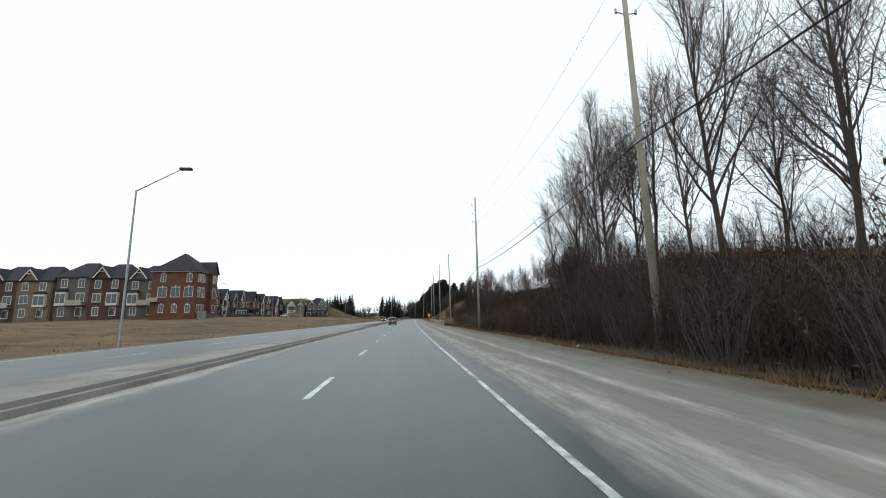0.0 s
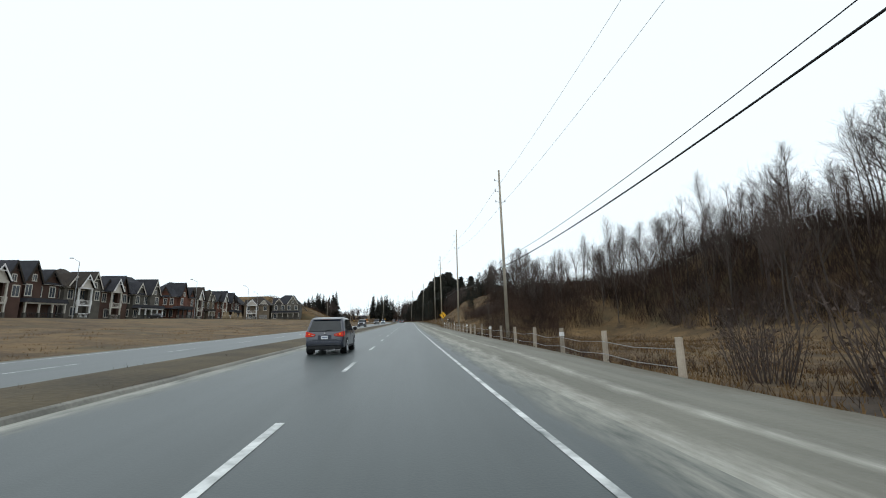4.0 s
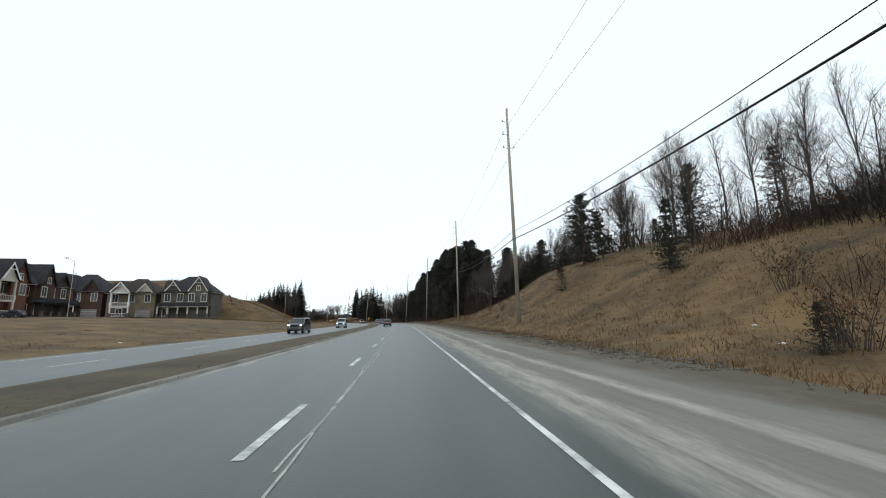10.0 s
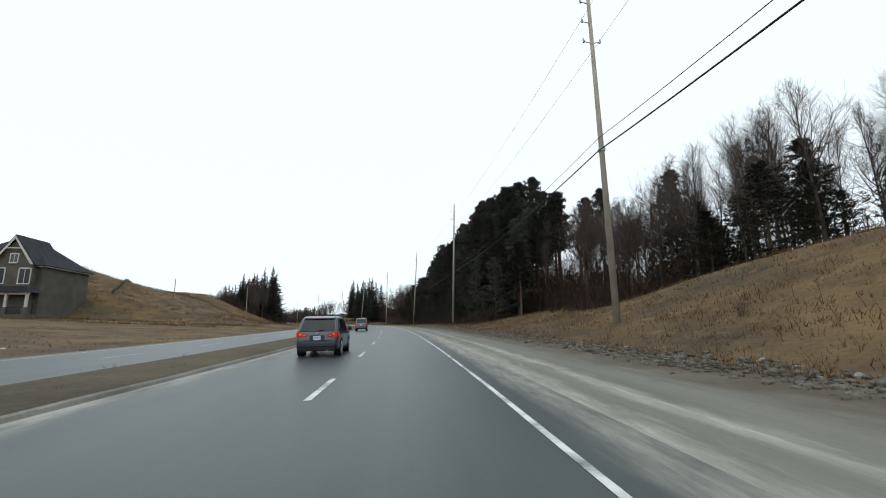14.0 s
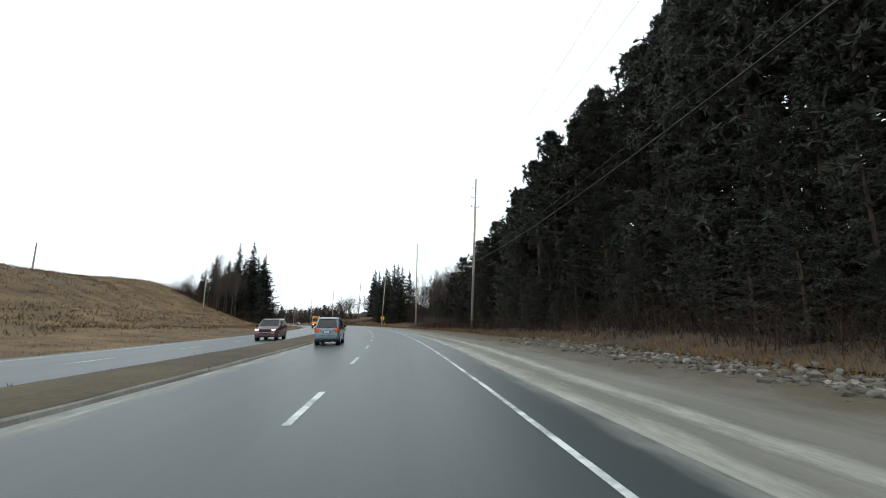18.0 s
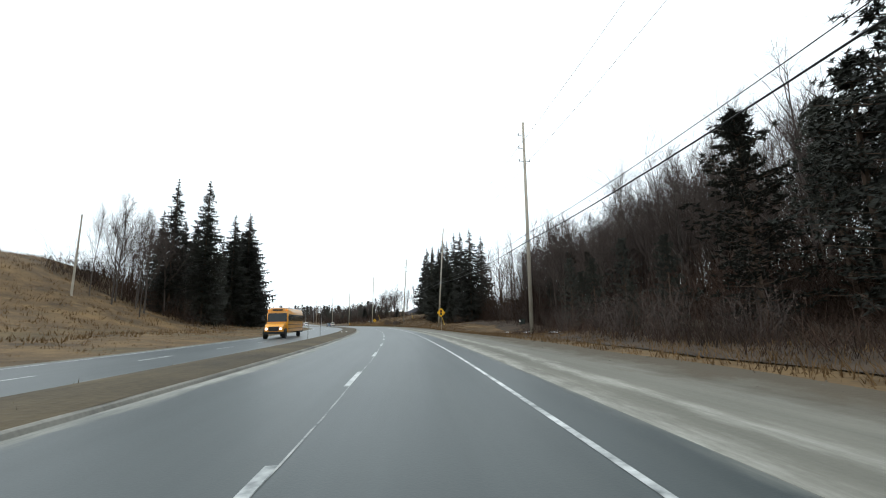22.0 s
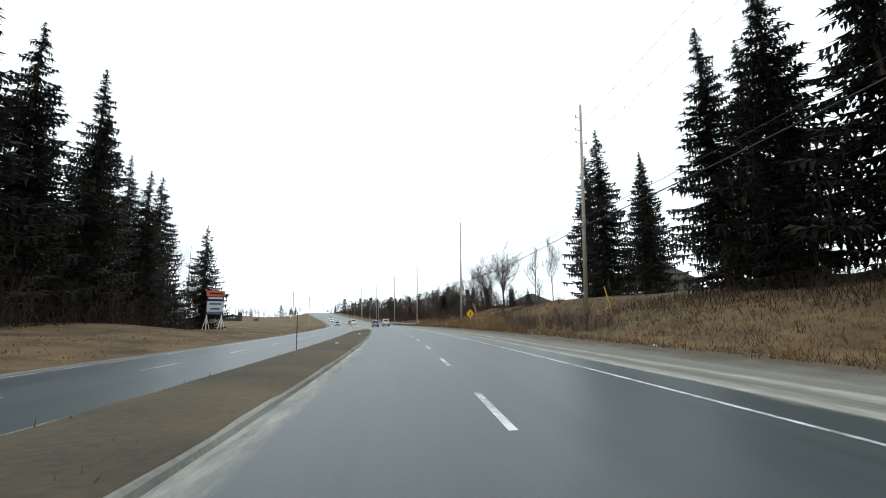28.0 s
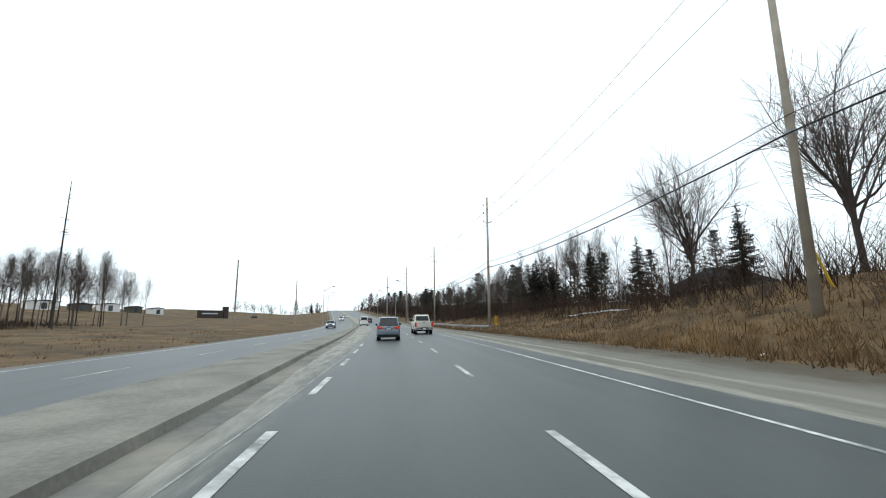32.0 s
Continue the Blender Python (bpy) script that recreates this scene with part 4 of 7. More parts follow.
# the grassy hill with pines on its crest
plant(B2, 203, 17.5, 5.4, 0.75)
plant(B2, 206, 19, 4.2, 0.8)
plant(P2, 209, 20.5, 5.0, 0.8)
plant(P2, 207, 12.6, 1.8, 1.2)
plant(B2, 214, 19, 3.0, 0.9)
plant(P2, 246, 20, 4.5, 0.9)
for s, d, h in ((253, 26.5, 11.5), (262, 31, 9), (271, 38, 11), (240, 34, 8), (232, 38, 9), (283, 36, 8), (279, 31, 6.5), (247, 40, 11)):
    plant((P1, P2)[int(s) % 2], s, d, h, 1.35)
scatter((P1, P2), 24, 284, 340, 29, 42, 5, 10, 1.45, 46)
scatter((T1, T0), 20, 288, 346, 29, 46, 10, 15, 0.95, 163)
scatter((P1, P2), 14, 258, 290, 31, 44, 4, 8, 1.5, 47)
scatter((T1, T2, T0), 26, 225, 350, 33, 50, 11, 18, 0.9, 7)
woods("bare woods behind the hill's crest", 46, 215, 350, 46, 85, 13, 19, 8)
brush("brown brush along the hill's crest", 6000, 215, 348, 32, 60, 2.5, 5, 108, 0.05)
for s, d, h in ((262, 16, 1.6), (276, 17, 2.2), (255, 13.5, 1.0), (290, 15, 1.2), (310, 16, 1.6)):
    plant(B2, s, d, h, 0.8)
scatter((T1, T0, T2), 30, 314, 348, 25, 48, 11, 18, 0.9, 168)
brush("dark brush before the bare trees at the plantation's edge", 7000, 312, 352, 21, 46, 2.5, 6.5, 169, 0.05, fade=5)
# pine plantation
def stand(d0, d1, n, seed, kinds, tops):
    """Plantation pines in a loose row; tops: how high above the road they end, over the distance."""
    rg = random.Random(seed)
    xs, zs = zip(*tops)
    for k in range(n):
        s = xs[0] + (xs[-1] - xs[0]) * (k + rg.random()) / n
        d = rg.uniform(d0, d1)
        top = float(np.interp(s, xs, zs)) * rg.uniform(0.92, 1.04)
        plant(rg.choice(kinds), s, d, top - land(s, d), 1.0 if top > 18 else 1.15)


stand(18.5, 22, 32, 9, (P0, P1, TALLPINE), ((333, 14), (340, 19), (348, 24), (382, 26), (411, 20.5), (430, 18.5), (446, 13.5)))
stand(24, 28.5, 34, 10, (TALLPINE, P1, P0), ((340, 20), (350, 29), (361, 33.5), (382, 34.5), (402, 30), (416, 25.5), (430, 24), (446, 16)))
stand(30, 36, 24, 11, (TALLPINE,), ((346, 25), (352, 31), (365, 37), (385, 37), (405, 32), (420, 28), (434, 25), (444, 18)))
scatter((P2, P1), 42, 338, 436, 15.6, 19.5, 6, 14, 0.95, 13)
scatter((P2,), 26, 340, 436, 13.6, 16.5, 2.5, 6, 1.1, 14)
brush("dark scrub at the pines' foot", 7000, 336, 446, 11.0, 16, 0.4, 1.8, 157, 0.025)
brush("dark undergrowth within the pine plantation", 12000, 338, 450, 23, 44, 4, 11, 162, 0.07, fade=15)
brush("grey-brown undergrowth below the pines", 9000, 338, 450, 13.5, 26, 0.7, 2.6, 115, 0.03)
scatter((TALLPINE,), 10, 345, 440, 40, 60, 24, 28, 1.0, 27)
# bare woods
scatter((T0, T1, T0), 40, 447, 529, 26.5, 36, 13, 19, 0.82, 17)
woods("dense bare woods beside the road", 260, 440, 532, 27, 75, 14.5, 22.5, 18, 0.88)
brush("tall grey-brown saplings in the bare woods", 8000, 444, 534, 28, 60, 5, 10, 139, 0.05, lean=0.16)
brush("dense brown undergrowth of the bare woods", 9000, 444, 478, 20.5, 30, 2.2, 6.2, 119, 0.04)
brush("dark thicket at the foot of the bare woods", 21000, 474, 534, 25.5, 42, 3.6, 7.2, 174, 0.045, fade=10)
for s, d, h in ((463, 19, 7.5), (470, 20, 9), (456, 18, 8), (450, 17.5, 7), (477, 25, 8), (452, 16, 4)):
    plant(P2, s, d, h, 0.85)
brush("rough brown weeds along the gravel", 4500, 430, 474, 10.6, 18, 0.5, 1.9, 149, 0.022)
brush("short weeds before the bare woods", 3200, 474, 532, 10.6, 25, 0.2, 0.6, 172, 0.016)
brush("brown weeds at the foot of the bare woods", 2500, 474, 532, 20.5, 27, 0.5, 1.5, 175, 0.02)
brush("clumps of dark weeds on the hillside", 1800, 230, 330, 12, 26, 0.2, 0.7, 170, 0.016)
brush("brown weeds on the bank before the houses", 3500, 560, 700, 11, 24, 0.4, 1.5, 171, 0.022)
scatter((B0, B1), 12, 440, 474, 13.5, 18.5, 1.6, 3.6, 1.0, 148)
scatter((B0, B1), 16, 474, 530, 25.5, 28, 2.4, 5.0, 1.0, 173)
for s, d, h in ((478, 27, 11), (487, 29, 13), (493, 28, 9), (507, 31, 12), (483, 33, 15), (500, 34, 14)):
    plant(P2, s, d, h, 0.75)
# spruces on the bank
for s, d, h, k in ((531, 24.8, 26, S1), (540, 20.8, 24, S2), (546, 20, 23, S0), (551, 19, 22, S2), (553, 23, 20, S0), (536, 30, 24, S0), (574, 26.3, 27, S2), (570, 29.2, 29, S0), (564, 31.5, 30, S1), (558, 31.5, 29, S0), (549, 21.5, 22.5, S1),
                   (576, 33, 27, S1), (606, 34.5, 31, S0), (597, 36, 23, S2), (611, 35, 28, S0), (602, 40, 24, S1), (534, 19.5, 9, S1)):
    plant(k, s, d, h, 1.0)
scatter((B0, B1), 16, 572, 600, 10.5, 15, 1.2, 2.6, 1.1, 159)
scatter((B0, B1, B2), 16, 600, 660, 12, 24, 1.0, 2.2, 1.0, 160)
brush("brown brush round the spruces", 5000, 526, 582, 16.5, 34, 0.8, 2.8, 120, 0.03)
woods("bare trees behind the spruces", 22, 545, 640, 46, 85, 12, 17, 21)
# garden trees round the house on the hill, and the woods after it
plant(T3, 645, 29.5, 16.5, 0.85)
plant(T3, 662, 30.5, 16, 0.9)
plant(T1, 633, 33, 14, 0.8)
plant(T0, 628, 35, 15, 0.8)
for s, d, h in ((652, 27, 8), (657, 29, 7), (668, 28, 9), (676, 26, 9.5), (683, 27, 8), (692, 25, 7), (700, 27, 10), (636, 28, 5.5), (628, 29, 4.5), (640, 30, 6), (665, 33, 8.5), (671, 32, 7.5), (679, 30, 8.5), (687, 32, 9)):
    plant((S1, P2)[int(s) % 2], s, d, h, 0.95)
brush("brown brush on the bank after the houses", 10000, 640, 790, 17, 38, 1.6, 4.6, 122, 0.04)
scatter((T0, T1, T2), 16, 668, 790, 22, 40, 9, 15, 0.9, 147)
woods("bare woods beyond the bank", 50, 655, 840, 28, 70, 9, 14, 23)
scatter((P2, P1, S1), 14, 715, 900, 22, 60, 7, 13, 1.3, 24)
scatter((T0, T1, T2), 24, 690, 860, 20, 48, 8, 13, 1.0, 161)
woods("bare trees at the distant bend", 90, 730, 1050, 15, 70, 9, 15, 25, 1.1)
brush("dark brush below the distant woods", 9000, 720, 1050, 13, 50, 2, 5.5, 164, 0.12)
scatter((P1, P2, P1), 26, 740, 1040, 18, 60, 10, 16, 1.5, 165)
scatter((P1, S1), 5, 690, 735, 20, 34, 10, 14, 1.3, 166)
# spruces and bare trees on the other side
for s, d, h, k in ((511, -41, 27, S2), (516, -36.8, 30.24, S0), (522, -38, 22.68, S2), (536, -36, 28.08, S0), (541, -33.5, 30.24, S1), (546, -34, 29.16, S0), (551, -34.5, 27, S2), (557, -34, 24.84, S0), (549, -38, 28.08, S1), (572, -39, 31.32, S0), (580, -41, 32.4, S1),
                   (588, -42, 33.48, S0), (595, -39.5, 32.4, S2), (604, -44, 31.32, S0), (614, -45.5, 29.16, S2), (622, -44, 28.62, S0), (627, -37.5, 20.52, S1), (566, -36, 22.68, S2), (609, -40, 24.84, S2), (576, -46, 29.16, S1), (600, -49, 29.16, S1)):
    plant(k, s, d, h, 1.0)
woods("bare trees among the spruces", 40, 542, 640, -66, -40, 13, 19, 26, 0.9)
scatter((T2, T1), 2, 517, 522, -44, -41, 8, 12, 0.9, 28)
scatter((T1, T0, T2), 9, 497, 509, -49, -39, 13, 19, 0.75, 29)
for s, d, h in ((612, -52, 22), (620, -48, 24), (628, -47, 25), (634, -50, 24), (624, -52, 22)):
    plant((T0, T1)[int(s) % 2], s, d, h, 0.9)
brush("dark brush below the spruces", 12000, 506, 625, -60, -33.5, 2.0, 6.5, 129, 0.05)
scatter((S0, S1, S2), 12, 558, 622, -62, -47, 21, 27, 1.0, 61)
scatter((S0, S2), 5, 526, 556, -52, -41, 18, 23, 1.0, 62)
brush("dark scrub along the mound's ridge", 3500, 355, 470, -98, -84, 0.4, 1.3, 167, 0.05)
# far field: birches, a dead spruce and hedges
scatter((T2, T1, T0), 30, 700, 750, -88, -62, 13, 19, 0.75, 30)
woods("bare trees behind the birches", 24, 690, 750, -120, -85, 13, 18, 36)
for s, d, h in ((722, -68, 14), (728, -66, 12), (740, -62, 12)):
    plant(T2, s, d, h)
plant(S2, 690, -82, 15, 0.8)
brush("grey brush below the birches", 3000, 690, 740, -95, -70, 1.0, 3.0, 130, 0.05)
woods("far bare woods behind the field", 44, 760, 1020, -260, -150, 9, 14, 31, 1.2)
woods("far hedge of bare trees", 60, 980, 1300, -110, -24, 8, 12, 33, 1.2)
woods("far bare trees by the rising road", 50, 1000, 1300, 18, 110, 8, 13, 34, 1.2)
scatter((S0, P1), 12, 960, 1250, -90, 90, 10, 14, 1.1, 35)


def dead_spruce(s, d, h):
    rg = random.Random(9)
    t = thing("dead_tree", "dead spruce snag with short broken branches", "tree", Matrix.Translation(on(s, d)))
    tr, br = Soup(), Soup()
    tr.tube([Vector((0, 0, -0.3)), Vector((0.1, 0, h * 0.5)), Vector((-0.1, 0.1, h))], [0.24, 0.17, 0.05], 8)
    for k in range(70):
        z = h * rg.uniform(0.12, 0.98)
        a = rg.uniform(0, 6.28)
        ln = rg.uniform(0.8, 3.2) * (1.15 - z / h)
        e = Vector((math.cos(a) * ln, math.sin(a) * ln, rg.uniform(-0.5, 0.2) * ln))
        br.tube([Vector((0, 0, z)), Vector((0, 0, z)) + e * 0.6, Vector((0, 0, z)) + e + Vector((0, 0, 0.2))], [0.06, 0.04, 0.01], 3)
    part("trunk", tr.mesh("trunk", BARK), None, t)
    part("branches", br.mesh("branches", BARK), None, t)


dead_spruce(718.4, -69.6, 31)


def blades(name, label, n, place, h0, h1, w, material, seed, per=6, spread=0.16):
    """Uncounted grass: bent blades in tufts on the land."""
    rg = random.Random(seed)
    vs = []
    while len(vs) < n * 3:
        s, d = place(rg)
        p = on(s, d, 0.04)
        tuft = rg.uniform(0.45, 1.3)
        for _ in range(per):
            q = p + Vector((rg.gauss(0, spread), rg.gauss(0, spread), 0))
            h = rg.uniform(h0, h1) * tuft
            a = rg.uniform(0, 6.28)
            x = Vector((math.cos(a), math.sin(a), 0)) * w
            vs += [q - x, q + x, q + Vector((rg.gauss(0, 0.38) * h, rg.gauss(0, 0.38) * h, h))]
    me = mesh_of(name, vs, [(i, i + 1, i + 2) for i in range(0, len(vs), 3)], material)
    tagged(new(name, me), label, "grass", kind="stuff")


blades("tall_grass", "stand of tall straw-coloured dry grass on the bank", 7000, lambda r: (r.gauss(605, 10), 9.2 + abs(r.gauss(0, 3.2))), 0.35, 1.6, 0.022, REED, 51)
blades("tall_grass", "tall dry grass round the warning sign", 2600, lambda r: (r.gauss(634, 8), 9.0 + abs(r.gauss(0, 2.4))), 0.3, 1.1, 0.022, REED, 58)
blades("rough_grass", "rough dry grass tufts on the hillside", 90000, lambda r: (r.uniform(185, 345), 8.6 + 27 * r.random() ** 1.5), 0.08, 0.34, 0.022, STRAWTUFT, 52, 7, 0.22)
blades("rough_grass", "rough dry grass on the roadside bank", 40000, lambda r: (r.uniform(530, 620), 8.2 + 18 * r.random() ** 1.4), 0.1, 0.42, 0.022, STRAWTUFT, 53, 7, 0.2)
blades("rough_grass", "rough dry grass before the woods", 22000, lambda r: (r.uniform(425, 530), 8.6 + abs(r.gauss(0, 5))), 0.1, 0.42, 0.022, STRAWTUFT, 63, 7, 0.2)
blades("rough_grass", "sparse dry grass before the pines", 14000, lambda r: (r.uniform(340, 425), 9.4 + abs(r.gauss(0, 2))), 0.1, 0.4, 0.022, STRAWTUFT, 64, 7, 0.2)
blades("rough_grass", "rough dry grass beyond the gravel", 40000, lambda r: (r.uniform(610, 720), 8.2 + 18 * r.random() ** 1.4), 0.1, 0.45, 0.025, STRAWTUFT, 54, 7, 0.2)
blades("rough_grass", "rough dry grass at the thicket's foot", 16000, lambda r: (r.uniform(-10, 185), 8.0 + abs(r.gauss(0, 2.2))), 0.1, 0.4, 0.022, STRAWTUFT, 55, 7, 0.2)
blades("rough_grass", "dry grass over the low field", 30000, lambda r: (r.uniform(88, 190), r.uniform(12, 52)), 0.15, 0.5, 0.035, STRAWTUFT, 65, 7, 0.3)
blades("rough_grass", "short dry grass on the far verge", 40000, lambda r: (r.uniform(20, 700), -18.6 - abs(r.gauss(0, 12))), 0.06, 0.22, 0.03, STRAWTUFT, 56, 7, 0.3)
blades("rough_grass", "dry grass over the far mound", 40000, lambda r: (r.uniform(350, 530), -r.uniform(28, 95)), 0.2, 0.6, 0.06, STRAWTUFT, 66, 7, 0.6)
blades("median_grass", "short muddy grass on the median", 14000, lambda r: (r.uniform(80, 612), -7.7 + r.uniform(-1.3, 1.3)), 0.26, 0.36, 0.03, MEDIAN, 57)


# ---------- houses across the road ----------
REDBRICK = mat("red_brick", (0.135, 0.058, 0.038), (0.090, 0.038, 0.026), 0.9, 0.5, 16, 0.5, vary=0.08)
BROWNBRICK = mat("brown_brick", (0.078, 0.043, 0.032), (0.050, 0.029, 0.022), 0.9, 0.5, 16, 0.5, vary=0.12)
STONE = mat("tan_stone", (0.165, 0.128, 0.090), (0.105, 0.082, 0.058), 0.9, 0.7, 9, 0.6, vary=0.12)
GREYSTONE = mat("grey_stone", (0.115, 0.105, 0.088), (0.072, 0.066, 0.056), 0.9, 0.7, 9, 0.6, vary=0.1)
ROOF = mat("dark_shingles", (0.020, 0.021, 0.026), (0.034, 0.034, 0.04), 0.9, 0.9, 11, 0.6, vary=0.2)
ROOFTAN = mat("brown_shingles", (0.042, 0.033, 0.026), (0.027, 0.022, 0.019), 0.9, 0.9, 11, 0.6)
TRIM = mat("cream_trim", (0.55, 0.52, 0.46), (0.45, 0.42, 0.37), 0.7, 1.0, 12, 0.1)
WHITE = mat("white_paint", (0.74, 0.74, 0.73), (0.6, 0.6, 0.59), 0.6, 1.0, 14, 0.1)
PANE = mat("window_glass", (0.035, 0.042, 0.05), (0.06, 0.07, 0.08), 0.12, 0.6, 3, 0.0, spec=0.6)
DOORPAINT = mat("dark_door_paint", (0.05, 0.04, 0.035), None, 0.6, 1, 12, 0.1)
GARAGE = mat("grey_garage_door", (0.22, 0.21, 0.20), (0.17, 0.165, 0.155), 0.7, 1, 12, 0.1)
BLACKIRON = mat("black_iron", (0.018, 0.018, 0.02), None, 0.5, 3, 20, 0.0)
CACHE = {}


def cached(key, make):
    if key not in CACHE:
        CACHE[key] = make()
    return CACHE[key]


def window_mesh(w, h):
    bm = bmesh.new()
    t = 0.13
    for q in ((-w / 2 - t, -w / 2, -0.06, 0.03, -t, h + t), (w / 2, w / 2 + t, -0.06, 0.03, -t, h + t), (-w / 2, w / 2, -0.06, 0.03, h, h + t * 1.4), (-w / 2 - t, w / 2 + t, -0.12, 0.03, -t * 1.3, 0),
              (-0.035, 0.035, -0.04, 0.02, 0, h)):
        box(bm, *q)
    me = bpy.data.meshes.new("window")
    bm.to_mesh(me)
    bm.free()
    me.materials.append(TRIM)
    return me


def pane_mesh(w, h):
    bm = boxed(-w / 2, w / 2, -0.012, 0.02, 0, h)
    me = bpy.data.meshes.new("pane")
    bm.to_mesh(me)
    bm.free()
    me.materials.append(PANE)
    return me


def window(parent, x, y, z, w, h, turn=0):
    ob = part("window", cached(("w", w, h), lambda: window_mesh(w, h)), None, parent)
    ob.matrix_basis = pose(x, y, z, 0, 0, turn)
    part("pane", cached(("p", w, h), lambda: pane_mesh(w, h)), None, ob)


def hip(w, dep, z, rise, over=0.45, ridge=None):
    """A hipped roof with eaves, its ridge along x."""
    bm = bmesh.new()
    a, b = w / 2 + over, dep / 2 + over
    r = max(w / 2 - dep / 2 * 0.85, 0.3) if ridge is None else ridge
    lo = [bm.verts.new(v) for v in ((-a, -b, z - 0.22), (a, -b, z - 0.22), (a, b, z - 0.22), (-a, b, z - 0.22))]
    ea = [bm.verts.new(v) for v in ((-a, -b, z), (a, -b, z), (a, b, z), (-a, b, z))]
    p, q = bm.verts.new((-r, 0, z + rise)), bm.verts.new((r, 0, z + rise))
    bm.faces.new(lo[::-1])
    for i in range(4):
        bm.faces.new((lo[i], lo[(i + 1) % 4], ea[(i + 1) % 4], ea[i]))
    bm.faces.new((ea[0], ea[1], q, p))
    bm.faces.new((ea[1], ea[2], q))
    bm.faces.new((ea[2], ea[3], p, q))
    bm.faces.new((ea[3], ea[0], p))
    return bm


def gable(x0, x1, y0, y1, z, rise, over=0.35):
    """A gabled roof, its ridge along y."""
    c = (x0 + x1) / 2
    bm = bmesh.new()
    w = (x1 - x0) / 2 + over
    prism(bm, [(c - w, z - 0.05), (c - w, z - 0.25), (c, z + rise - 0.2), (c + w, z - 0.25), (c + w, z - 0.05), (c, z + rise)], y0 - over, y1)
    return bm


def barge(x0, x1, z, rise, y0, y1, thick=0.24):
    """The two sloping boards of a gable, and a tie across its peak."""
    c = (x0 + x1) / 2
    bm = prism(bmesh.new(), [(x0 - 0.15, z), (c, z + rise), (x1 + 0.15, z), (x1 - 0.2, z), (c, z + rise - thick * 1.6), (x0 + 0.2, z)], y0, y1)
    return prism(bm, [(c - (x1 - x0) * 0.16, z + rise * 0.55), (c + (x1 - x0) * 0.16, z + rise * 0.55), (c + (x1 - x0) * 0.16, z + rise * 0.55 + 0.14), (c - (x1 - x0) * 0.16, z + rise * 0.55 + 0.14)], y0, y1)


QUARTER = Matrix(((0, -1, 0, 0), (1, 0, 0, 0), (0, 0, 1, 0), (0, 0, 0, 1))).inverted()


def railing(x0, x1, y, z):
    bm = bmesh.new()
    box(bm, x0, x1, y - 0.03, y + 0.03, z + 0.85, z + 0.95)
    box(bm, x0, x1, y - 0.03, y + 0.03, z + 0.1, z + 0.16)
    for k in range(int((x1 - x0) / 0.35)):
        box(bm, x0 + 0.1 + 0.35 * k, x0 + 0.14 + 0.35 * k, y - 0.02, y + 0.02, z + 0.1, z + 0.9)
    return bm


